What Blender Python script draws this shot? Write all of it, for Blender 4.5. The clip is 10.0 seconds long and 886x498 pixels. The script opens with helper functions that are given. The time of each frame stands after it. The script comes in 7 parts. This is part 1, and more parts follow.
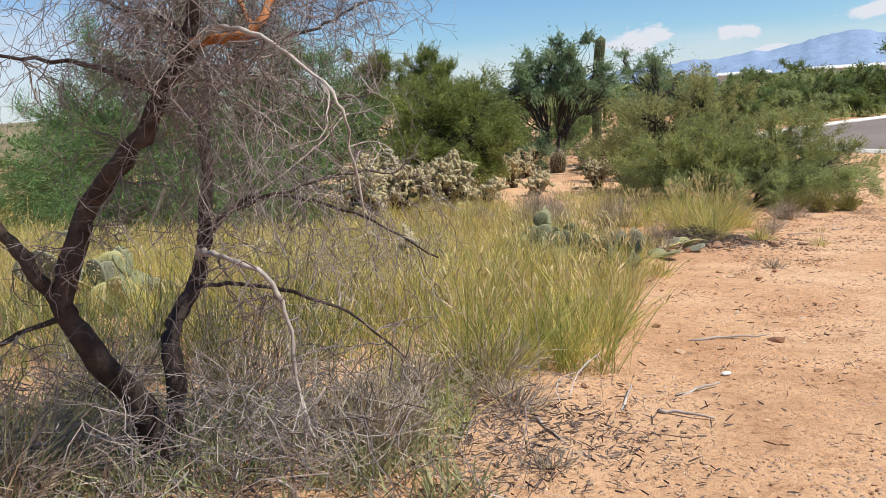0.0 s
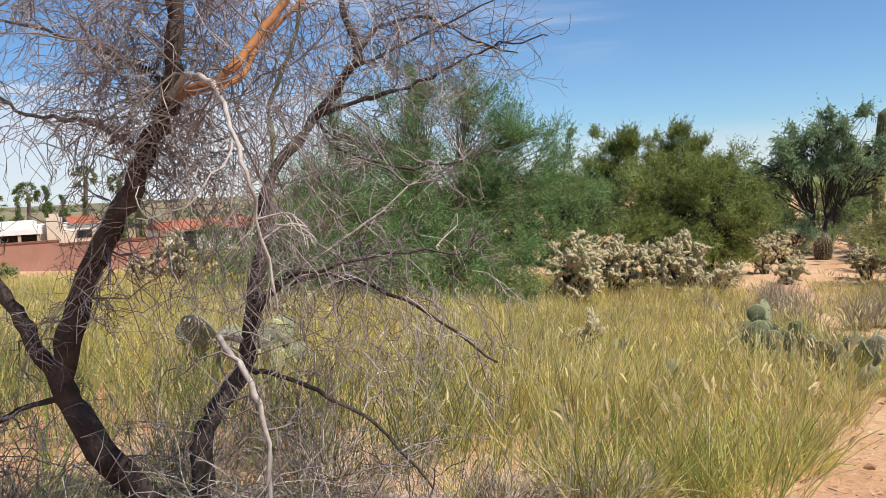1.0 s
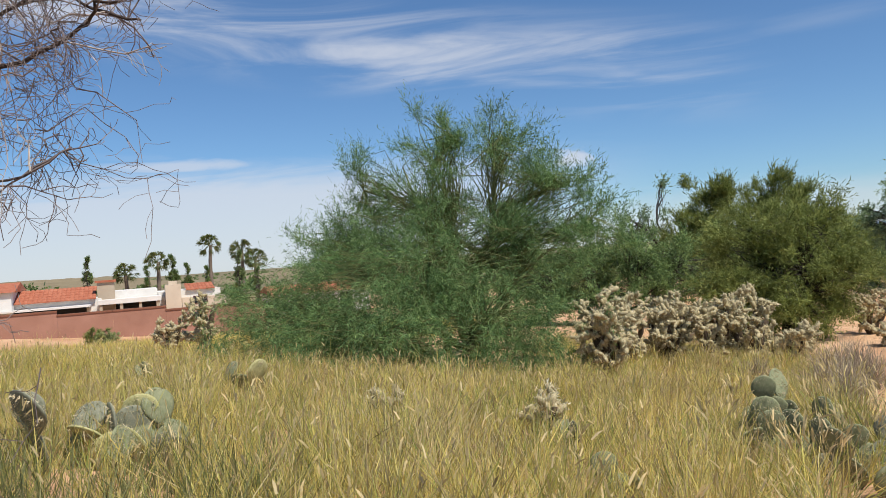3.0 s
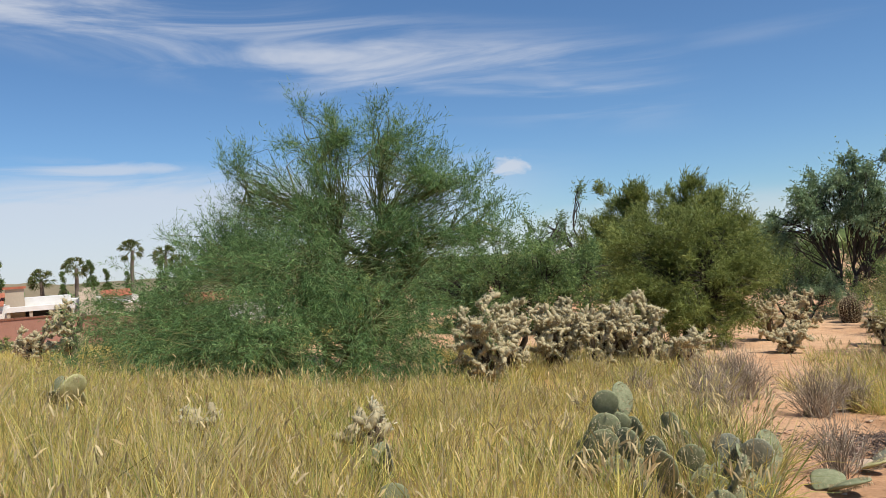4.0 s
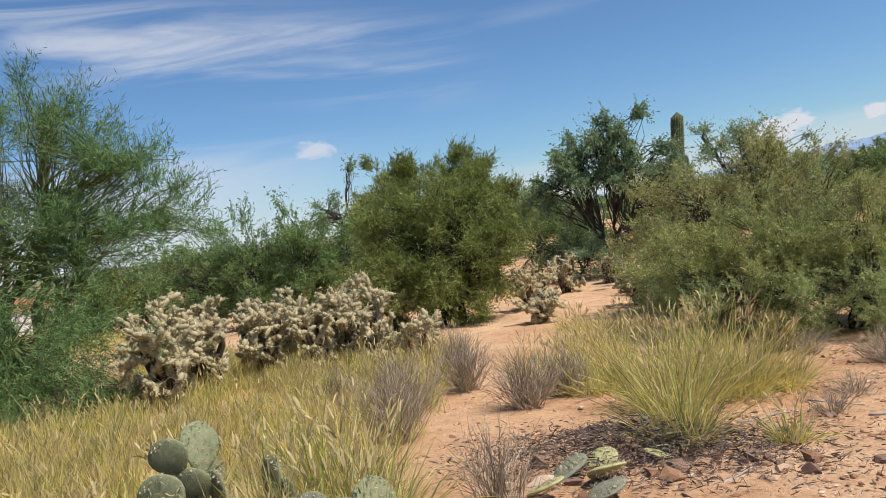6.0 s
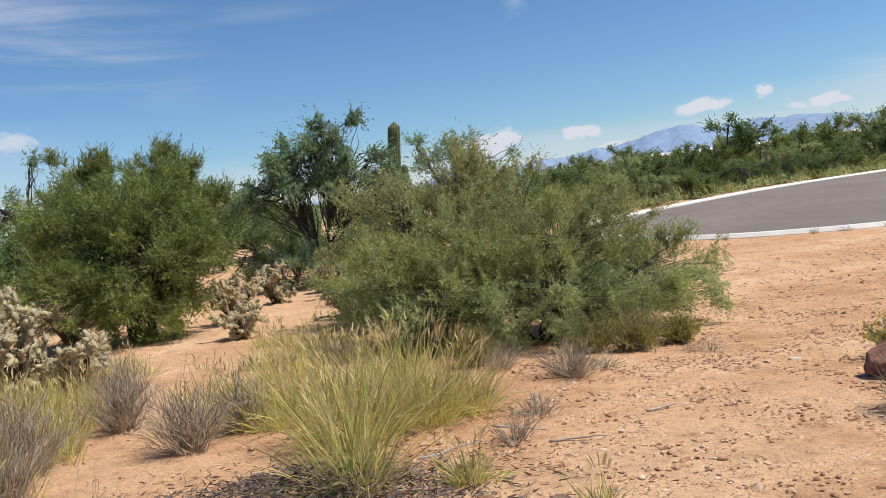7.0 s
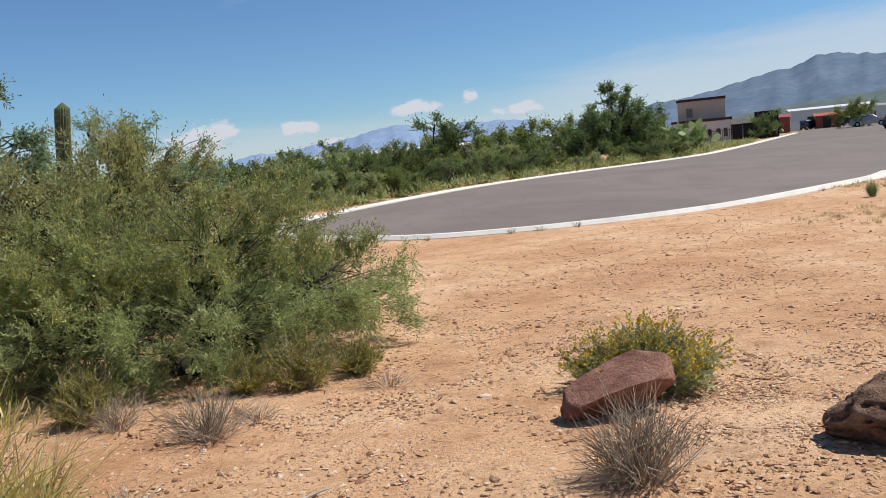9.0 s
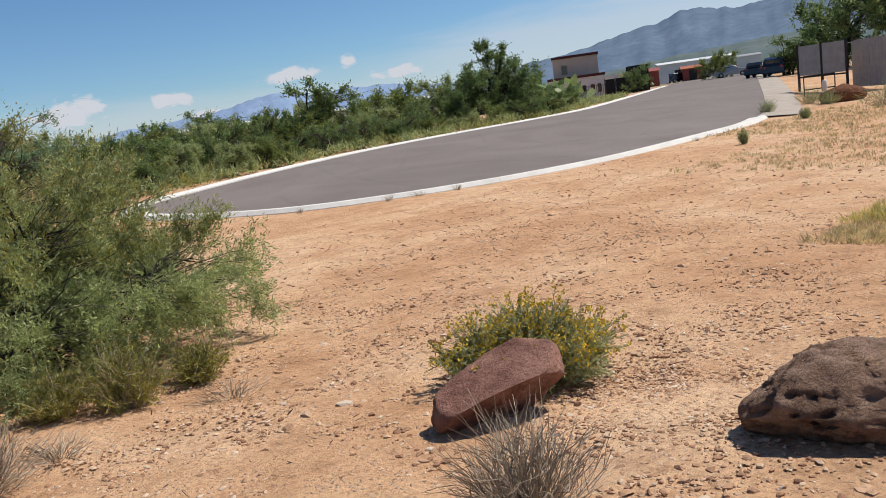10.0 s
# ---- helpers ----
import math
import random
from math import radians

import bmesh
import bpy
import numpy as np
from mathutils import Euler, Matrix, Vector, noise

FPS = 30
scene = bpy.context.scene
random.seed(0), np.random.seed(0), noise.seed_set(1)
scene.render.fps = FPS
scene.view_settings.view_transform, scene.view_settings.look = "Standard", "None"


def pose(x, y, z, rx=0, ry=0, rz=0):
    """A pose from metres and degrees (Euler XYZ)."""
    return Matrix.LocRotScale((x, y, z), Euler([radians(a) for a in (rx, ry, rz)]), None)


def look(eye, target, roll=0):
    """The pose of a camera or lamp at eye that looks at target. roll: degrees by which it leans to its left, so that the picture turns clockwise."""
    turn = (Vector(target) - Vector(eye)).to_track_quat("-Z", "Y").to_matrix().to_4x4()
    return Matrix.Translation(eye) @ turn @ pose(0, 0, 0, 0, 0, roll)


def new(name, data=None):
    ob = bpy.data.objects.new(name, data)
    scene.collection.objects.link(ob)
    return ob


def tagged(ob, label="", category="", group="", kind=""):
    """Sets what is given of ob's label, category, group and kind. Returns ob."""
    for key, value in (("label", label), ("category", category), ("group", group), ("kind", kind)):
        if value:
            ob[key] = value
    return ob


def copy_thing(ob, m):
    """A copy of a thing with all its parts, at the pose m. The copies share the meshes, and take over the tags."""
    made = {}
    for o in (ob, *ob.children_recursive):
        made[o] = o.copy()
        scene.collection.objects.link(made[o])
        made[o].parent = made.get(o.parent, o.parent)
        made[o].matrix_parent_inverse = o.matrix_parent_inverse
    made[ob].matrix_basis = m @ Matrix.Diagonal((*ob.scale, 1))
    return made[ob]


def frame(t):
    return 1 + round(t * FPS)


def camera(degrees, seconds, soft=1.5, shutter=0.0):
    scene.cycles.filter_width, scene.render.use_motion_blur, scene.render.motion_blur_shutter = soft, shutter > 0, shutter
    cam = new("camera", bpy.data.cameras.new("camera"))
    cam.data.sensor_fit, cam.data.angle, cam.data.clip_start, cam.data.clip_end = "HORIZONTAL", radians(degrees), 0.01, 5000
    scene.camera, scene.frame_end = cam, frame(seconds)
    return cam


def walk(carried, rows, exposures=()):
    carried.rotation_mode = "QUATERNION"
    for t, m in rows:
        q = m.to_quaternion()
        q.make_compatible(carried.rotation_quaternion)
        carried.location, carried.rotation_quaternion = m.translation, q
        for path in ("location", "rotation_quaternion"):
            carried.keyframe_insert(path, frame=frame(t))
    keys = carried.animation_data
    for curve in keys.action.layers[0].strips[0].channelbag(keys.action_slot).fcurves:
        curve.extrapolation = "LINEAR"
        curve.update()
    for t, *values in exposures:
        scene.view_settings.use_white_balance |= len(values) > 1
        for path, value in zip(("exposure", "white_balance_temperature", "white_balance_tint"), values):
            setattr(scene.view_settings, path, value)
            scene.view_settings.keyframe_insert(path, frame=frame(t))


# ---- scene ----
cam = camera(57.5, 10.0, 0.9)
PATH = [
    (0, (0.020, 0.269, 1.414), (-0.032, 2.528, 0.982), -3.7),
    (0.3, (0.258, 0.551, 1.363), (-0.114, 2.805, 1.091), -2.2),
    (0.5, (0.404, 0.729, 1.342), (-0.174, 2.952, 1.221), -1.6),
    (0.8, (0.596, 0.973, 1.333), (-0.155, 3.141, 1.185), -2.4),
    (1, (0.722, 1.129, 1.331), (-0.037, 3.294, 1.151), -2.8),
    (1.3, (0.926, 1.373, 1.318), (0.146, 3.533, 1.185), -1.9),
    (1.5, (1.049, 1.550, 1.310), (0.161, 3.672, 1.255), -1.6),
    (1.8, (1.195, 1.849, 1.308), (0.144, 3.895, 1.303), -3.2),
    (2, (1.302, 2.081, 1.305), (0.193, 4.097, 1.298), -3.9),
    (2.2, (1.438, 2.332, 1.283), (0.365, 4.367, 1.249), -3.5),
    (3.3, (2.014, 3.381, 1.072), (0.951, 5.420, 1.119), -4.5),
    (3.5, (2.106, 3.617, 1.096), (1.128, 5.698, 1.142), -3.9),
    (3.8, (2.283, 3.938, 1.048), (1.357, 6.043, 1.089), -3.8),
    (4, (2.395, 4.135, 0.998), (1.477, 6.244, 1.022), -4.0),
    (4.3, (2.513, 4.436, 0.954), (1.641, 6.564, 0.906), -4.9),
    (4.5, (2.581, 4.659, 0.927), (1.708, 6.784, 0.841), -5.7),
    (4.8, (2.700, 5.034, 0.868), (1.871, 7.178, 0.786), -6.6),
    (5, (2.773, 5.274, 0.849), (1.948, 7.420, 0.757), -7.2),
    (5.2, (2.835, 5.485, 0.850), (2.025, 7.636, 0.765), -7.7),
    (6.3, (3.467, 6.700, 0.814), (3.251, 8.988, 0.713), -8.5),
    (6.5, (3.553, 6.893, 0.807), (3.482, 9.188, 0.683), -8.5),
    (6.7, (3.609, 7.066, 0.801), (3.748, 9.357, 0.645), -7.8),
    (7, (3.702, 7.327, 0.784), (4.043, 9.596, 0.614), -6.9),
    (7.3, (3.878, 7.638, 0.749), (4.360, 9.881, 0.588), -7.1),
    (7.5, (4.010, 7.880, 0.728), (4.525, 10.115, 0.568), -7.3),
    (7.8, (4.176, 8.263, 0.715), (4.748, 10.483, 0.526), -6.8),
    (8, (4.277, 8.463, 0.714), (4.967, 10.646, 0.484), -6.2),
    (8.3, (4.441, 8.612, 0.717), (5.275, 10.741, 0.472), -5.2),
    (8.5, (4.566, 8.689, 0.719), (5.495, 10.778, 0.465), -4.9),
    (8.8, (4.782, 8.889, 0.702), (5.805, 10.934, 0.449), -5.1),
    (9, (4.932, 9.061, 0.684), (6.011, 11.075, 0.417), -5.5),
    (9.3, (5.152, 9.326, 0.669), (6.332, 11.276, 0.367), -6.0),
    (9.5, (5.305, 9.494, 0.658), (6.545, 11.403, 0.333), -6.5),
    (9.7, (5.471, 9.649, 0.636), (6.747, 11.528, 0.274), -6.9),
    (10, (5.736, 9.865, 0.592), (7.061, 11.702, 0.192), -7.9),
]
walk(cam, [(t, look(eye, target, roll)) for t, eye, target, roll in PATH], exposures=[(0, 0.16), (1.5, 0.24), (2.2, 0.18), (3.3, 0.0), (6.5, 0.03), (8.5, -0.04), (10, -0.14)])


# ---- light ----
SUN_AZ, SUN_EL = 106.0, 58.0
world = bpy.data.worlds.new("desert_sky")
scene.world = world
world.use_nodes = True
wt = world.node_tree
wn, wl = wt.nodes, wt.links
wn.clear()


def wnode(kind, **kw):
    n = wn.new(kind)
    for k, v in kw.items():
        if k == "operation":
            n.operation = v
        elif k == "blend_type":
            n.blend_type = v
        elif k == "data_type":
            n.data_type = v
    return n


def wmath(op, a, b=None, c=None, clamp=False):
    n = wn.new("ShaderNodeMath")
    n.operation = op
    n.use_clamp = clamp
    for i, v in enumerate((a, b, c)):
        if v is None:
            continue
        if isinstance(v, (int, float)):
            n.inputs[i].default_value = v
        else:
            wl.new(v, n.inputs[i])
    return n.outputs[0]


def wstep(v, lo, hi):
    n = wn.new("ShaderNodeMapRange")
    n.interpolation_type = "SMOOTHSTEP"
    wl.new(v, n.inputs[0])
    n.inputs[1].default_value, n.inputs[2].default_value = lo, hi
    return n.outputs[0]


sky = wn.new("ShaderNodeTexSky")
sky.sky_type = "NISHITA"
sky.sun_disc = False
sky.sun_elevation, sky.sun_rotation = radians(SUN_EL), radians(SUN_AZ)
sky.altitude, sky.air_density, sky.dust_density, sky.ozone_density = 900, 1.0, 0.25, 3.0
coord = wn.new("ShaderNodeTexCoord")
sep = wn.new("ShaderNodeSeparateXYZ")
wl.new(coord.outputs["Generated"], sep.inputs[0])
az = wmath("MULTIPLY", wmath("ARCTAN2", sep.outputs[0], sep.outputs[1]), 57.2958)
el = wmath("MULTIPLY", wmath("ARCSINE", sep.outputs[2]), 57.2958)


def wnoise(sx, sy, detail, distortion, off):
    comb = wn.new("ShaderNodeCombineXYZ")
    wl.new(wmath("ADD", wmath("MULTIPLY", az, sx), off), comb.inputs[0])
    wl.new(wmath("MULTIPLY", el, sy), comb.inputs[1])
    n = wn.new("ShaderNodeTexNoise")
    n.inputs["Scale"].default_value = 1.0
    n.inputs["Detail"].default_value = detail
    n.inputs["Roughness"].default_value = 0.58
    n.inputs["Distortion"].default_value = distortion
    wl.new(comb.outputs[0], n.inputs["Vector"])
    return n.outputs[0]


streaks = wnoise(0.045, 0.34, 6, 1.0, 3.1)
puffs = wnoise(0.55, 1.1, 6, 0.4, 7.7)
band_noise = wnoise(0.10, 0.65, 5, 0.6, 1.3)


def blob(a, e, ra, re, soft=0.45, tex=None, amount=1.0):
    """Cloud of half-width ra and half-height re degrees round a bearing and a height, with a frayed edge."""
    da = wmath("DIVIDE", wmath("SUBTRACT", az, a), ra)
    de = wmath("DIVIDE", wmath("SUBTRACT", el, e), re)
    r = wmath("SQRT", wmath("ADD", wmath("MULTIPLY", da, da), wmath("MULTIPLY", de, de)))
    fray = wmath("MULTIPLY", wmath("SUBTRACT", tex if tex is not None else puffs, 0.5), 2.2)
    return wmath("MULTIPLY", wstep(wmath("SUBTRACT", wmath("ADD", fray, 1.0), r), 0.0, soft), amount)


# long cirrus veil, high
mean_el = wmath("ADD", wmath("MULTIPLY", wmath("ADD", az, 32.0), -0.16), 14.8)
dv = wmath("ABSOLUTE", wmath("SUBTRACT", el, mean_el))
veil = wmath("MULTIPLY", wmath("SUBTRACT", 1.0, wstep(dv, 0.6, 4.2)), wstep(streaks, 0.36, 0.70))
veil = wmath("MULTIPLY", veil, wmath("SUBTRACT", 1.0, wstep(az, -16.0, -3.0)))
veil = wmath("MULTIPLY", veil, 0.75)
streak_low = blob(-46, 7.2, 8.5, 0.55, 0.9, band_noise, 0.6)
bank = wmath("MULTIPLY", wmath("SUBTRACT", 1.0, wstep(az, -34.0, -10.0)), wmath("SUBTRACT", 1.0, wstep(wmath("ADD", el, wmath("MULTIPLY", band_noise, 4.0)), 6.8, 9.8)))
bank = wmath("MULTIPLY", bank, 0.74)
low_mid = wmath("MULTIPLY", wmath("SUBTRACT", 1.0, wstep(wmath("ADD", el, wmath("MULTIPLY", band_noise, 3.0)), 2.6, 5.6)), 0.5)
east = wmath("MULTIPLY", wstep(az, 25.0, 44.0), wmath("SUBTRACT", 1.0, wstep(wmath("ADD", wmath("SUBTRACT", el, wmath("MULTIPLY", wmath("SUBTRACT", az, 40.0), 0.10)), wmath("MULTIPLY", band_noise, 3.0)), 4.8, 7.4)))
east = wmath("MULTIPLY", east, 0.55)
total = wmath("MAXIMUM", veil, streak_low)
for m in (bank, low_mid, east, blob(-18.5, 6.1, 2.2, 0.8, 0.8, None, 0.75), blob(-2.0, 13.0, 7.0, 0.9, 1.2, streaks, 0.12), blob(15.7, 12.6, 1.2, 2.0, 1.2, None, 0.3),
          blob(12.9, 2.6, 2.9, 0.95), blob(19.2, 2.7, 1.6, 0.55), blob(27.0, 3.4, 2.0, 0.6), blob(31.0, 3.8, 0.9, 0.5), blob(34.8, 2.6, 2.4, 0.5), blob(21.5, 1.5, 2.2, 0.35)):
    total = wmath("MAXIMUM", total, m)
above = wstep(el, -1.0, 0.3)
total = wmath("MULTIPLY", total, above, clamp=True)
mixc = wn.new("ShaderNodeMix")
mixc.data_type = "RGBA"
wl.new(total, mixc.inputs[0])
tint = wn.new("ShaderNodeMix")
tint.data_type, tint.blend_type = "RGBA", "MULTIPLY"
tint.inputs[0].default_value = 1.0
wl.new(sky.outputs[0], tint.inputs[6])
tint.inputs[7].default_value = (0.76, 0.98, 1.17, 1)
wl.new(tint.outputs[2], mixc.inputs[6])
mixc.inputs[7].default_value = (7.2, 7.5, 8.2, 1)
bg = wn.new("ShaderNodeBackground")
bg.inputs[1].default_value = 0.094
wl.new(mixc.outputs[2], bg.inputs[0])
wout = wn.new("ShaderNodeOutputWorld")
wl.new(bg.outputs[0], wout.inputs[0])

sun = new("sun", bpy.data.lights.new("sun", "SUN"))
sun.data.energy, sun.data.angle, sun.data.color = 5.6, radians(0.53), (1.0, 0.945, 0.86)
a_, e_ = radians(SUN_AZ), radians(SUN_EL)
sun_dir = Vector((math.sin(a_) * math.cos(e_), math.cos(a_) * math.cos(e_), math.sin(e_)))
sun.matrix_world = look(sun_dir * 60, (0, 0, 0))

# ---- materials ----


def shader(name, rough=0.9, spec=0.2):
    m = bpy.data.materials.new(name)
    m.use_nodes = True
    b = m.node_tree.nodes["Principled BSDF"]
    b.inputs["Roughness"].default_value = rough
    b.inputs["Specular IOR Level"].default_value = spec
    return m, m.node_tree, b


def ramp(nt, fac, stops):
    r = nt.nodes.new("ShaderNodeValToRGB")
    els = r.color_ramp.elements
    while len(els) < len(stops):
        els.new(0.5)
    for e, (p, c) in zip(els, stops):
        e.position, e.color = p, (*c, 1)
    nt.links.new(fac, r.inputs[0])
    return r.outputs[0]


def tex_noise(nt, scale, detail=5, rough=0.6, space="Object", vec=None, dist=0.0):
    if vec is None:
        tc = nt.nodes.new("ShaderNodeTexCoord")
        vec = tc.outputs[space]
    n = nt.nodes.new("ShaderNodeTexNoise")
    n.inputs["Scale"].default_value, n.inputs["Detail"].default_value = scale, detail
    n.inputs["Roughness"].default_value, n.inputs["Distortion"].default_value = rough, dist
    nt.links.new(vec, n.inputs["Vector"])
    return n.outputs[0]


def mixcol(nt, fac, a, b, mode="MIX"):
    m = nt.nodes.new("ShaderNodeMix")
    m.data_type, m.blend_type = "RGBA", mode
    for sock, v in ((m.inputs[0], fac), (m.inputs[6], a), (m.inputs[7], b)):
        if isinstance(v, (int, float)):
            sock.default_value = v
        elif isinstance(v, tuple):
            sock.default_value = (*v, 1)
        else:
            nt.links.new(v, sock)
    return m.outputs[2]


def bump(nt, bsdf, height, strength=0.5, distance=0.02):
    b = nt.nodes.new("ShaderNodeBump")
    b.inputs["Strength"].default_value, b.inputs["Distance"].default_value = strength, distance
    nt.links.new(height, b.inputs["Height"])
    nt.links.new(b.outputs[0], bsdf.inputs["Normal"])


def rough_mat(name, c1, c2, scale=3.0, fine=40.0, rough=0.9, bumps=0.4, dist=0.02, spec=0.2, metal=0.0):
    """A weathered surface: two colours in patches, darkened and lightened by a fine grain."""
    m, nt, b = shader(name, rough, spec)
    big, small = tex_noise(nt, scale), tex_noise(nt, fine, 6, 0.7)
    col = ramp(nt, big, [(0.32, c1), (0.68, c2)])
    col = mixcol(nt, 0.55, col, ramp(nt, small, [(0.25, (0.45, 0.45, 0.45)), (0.75, (1.0, 1.0, 1.0))]), "MULTIPLY")
    nt.links.new(col, b.inputs["Base Color"])
    b.inputs["Metallic"].default_value = metal
    bump(nt, b, small, bumps, dist)
    return m


def leaf_mat(name, cols, rough=0.6, through_=0.35, spec=0.25):
    """Thin leaves or blades: a colour of its own for each piece, and light passing through."""
    m, nt, b = shader(name, rough, spec)
    geo = nt.nodes.new("ShaderNodeNewGeometry")
    n = len(cols)
    col = ramp(nt, geo.outputs["Random Per Island"], [(i / (n - 1), c) for i, c in enumerate(cols)])
    patch = tex_noise(nt, 0.9, 3)
    col = mixcol(nt, 0.6, col, ramp(nt, patch, [(0.3, (0.62, 0.62, 0.62)), (0.7, (1.15, 1.15, 1.1))]), "MULTIPLY")
    tuftn = tex_noise(nt, 5.5, 3)
    col = mixcol(nt, 0.7, col, ramp(nt, tuftn, [(0.33, (0.55, 0.58, 0.55)), (0.66, (1.3, 1.27, 1.2))]), "MULTIPLY")
    nt.links.new(col, b.inputs["Base Color"])
    tr = nt.nodes.new("ShaderNodeBsdfTranslucent")
    nt.links.new(col, tr.inputs[0])
    mx = nt.nodes.new("ShaderNodeMixShader")
    mx.inputs[0].default_value = through_
    nt.links.new(b.outputs[0], mx.inputs[1])
    nt.links.new(tr.outputs[0], mx.inputs[2])
    nt.links.new(mx.outputs[0], nt.nodes["Material Output"].inputs[0])
    return m


def plain(name, c, rough=0.8, spec=0.3, metal=0.0, vary=0.25, scale=6.0):
    m, nt, b = shader(name, rough, spec)
    n = tex_noise(nt, scale, 5)
    col = ramp(nt, n, [(0.3, tuple(v * (1 - vary) for v in c)), (0.7, tuple(min(1, v * (1 + vary * 0.5)) for v in c))])
    nt.links.new(col, b.inputs["Base Color"])
    b.inputs["Metallic"].default_value = metal
    return m


def ground_material():
    m, nt, b = shader("desert_soil", 0.95, 0.1)
    tc = nt.nodes.new("ShaderNodeTexCoord").outputs["Object"]
    big = tex_noise(nt, 0.35, 4, 0.6, vec=tc, dist=0.4)
    mid = tex_noise(nt, 2.3, 6, 0.65, vec=tc)
    fine = tex_noise(nt, 26, 6, 0.75, vec=tc)
    col = ramp(nt, big, [(0.30, (0.49, 0.280, 0.155)), (0.50, (0.60, 0.378, 0.225)), (0.70, (0.68, 0.475, 0.310))])
    col = mixcol(nt, 0.6, col, ramp(nt, mid, [(0.25, (0.45, 0.38, 0.33)), (0.48, (0.93, 0.90, 0.87)), (0.75, (1.2, 1.19, 1.15))]), "MULTIPLY")
    col = mixcol(nt, 0.62, col, ramp(nt, fine, [(0.28, (0.30, 0.26, 0.23)), (0.47, (0.95, 0.93, 0.91)), (0.75, (1.3, 1.3, 1.28))]), "MULTIPLY")
    spots = tex_noise(nt, 7.5, 6, 0.8, vec=tc)
    col = mixcol(nt, 0.75, col, ramp(nt, spots, [(0.34, (0.50, 0.42, 0.36)), (0.46, (0.96, 0.94, 0.92)), (0.62, (1.0, 1.0, 1.0)), (0.74, (1.25, 1.24, 1.22))]), "MULTIPLY")
    vor = nt.nodes.new("ShaderNodeTexVoronoi")
    vor.inputs["Scale"].default_value = 24
    nt.links.new(tc, vor.inputs["Vector"])
    peb = ramp(nt, vor.outputs["Distance"], [(0.0, (1, 1, 1)), (0.22, (1, 1, 1)), (0.32, (0, 0, 0))])
    gate = ramp(nt, mid, [(0.45, (0, 0, 0)), (0.62, (1, 1, 1))])
    pebm = mixcol(nt, 1.0, peb, gate, "MULTIPLY")
    pebcol = mixcol(nt, 0.75, vor.outputs["Color"], (0.50, 0.36, 0.27))
    pebcol = mixcol(nt, 0.8, pebcol, (0.47, 0.32, 0.23))
    col = mixcol(nt, pebm, col, pebcol)
    # straw litter and dry scrub on the flats far from the track
    dist_ = nt.nodes.new("ShaderNodeVectorMath")
    dist_.operation = "DISTANCE"
    nt.links.new(tc, dist_.inputs[0])
    dist_.inputs[1].default_value = (8, 16, 0)
    far = nt.nodes.new("ShaderNodeMapRange")
    far.interpolation_type = "SMOOTHSTEP"
    nt.links.new(dist_.outputs["Value"], far.inputs[0])
    far.inputs[1].default_value, far.inputs[2].default_value = 55, 160
    scrub = ramp(nt, tex_noise(nt, 0.05, 7, 0.75, vec=tc), [(0.35, (0.10, 0.105, 0.062)), (0.6, (0.24, 0.19, 0.115))])
    col = mixcol(nt, far.outputs[0], col, scrub)
    nt.links.new(col, b.inputs["Base Color"])
    h = nt.nodes.new("ShaderNodeMath")
    h.operation = "ADD"
    nt.links.new(fine, h.inputs[0])
    nt.links.new(pebm, h.inputs[1])
    bump(nt, b, h.outputs[0], 0.8, 0.03)
    return m


def asphalt_material():
    m, nt, b = shader("asphalt", 0.9, 0.25)
    tc = nt.nodes.new("ShaderNodeTexCoord").outputs["Object"]
    patch, grain = tex_noise(nt, 0.22, 5, 0.6, vec=tc, dist=0.8), tex_noise(nt, 60, 5, 0.8, vec=tc)
    col = ramp(nt, patch, [(0.3, (0.158, 0.131, 0.117)), (0.7, (0.212, 0.180, 0.162))])
    col = mixcol(nt, 0.4, col, ramp(nt, grain, [(0.3, (0.6, 0.6, 0.6)), (0.7, (1.2, 1.2, 1.2))]), "MULTIPLY")
    vor = nt.nodes.new("ShaderNodeTexVoronoi")
    vor.feature = "DISTANCE_TO_EDGE"
    vor.inputs["Scale"].default_value = 0.16
    nt.links.new(tc, vor.inputs["Vector"])
    crack = ramp(nt, vor.outputs["Distance"], [(0.0, (1, 1, 1)), (0.012, (0, 0, 0))])
    col = mixcol(nt, mixcol(nt, 0.12, (0, 0, 0), crack), col, (0.05, 0.048, 0.046))
    nt.links.new(col, b.inputs["Base Color"])
    bump(nt, b, grain, 0.3, 0.01)
    return m


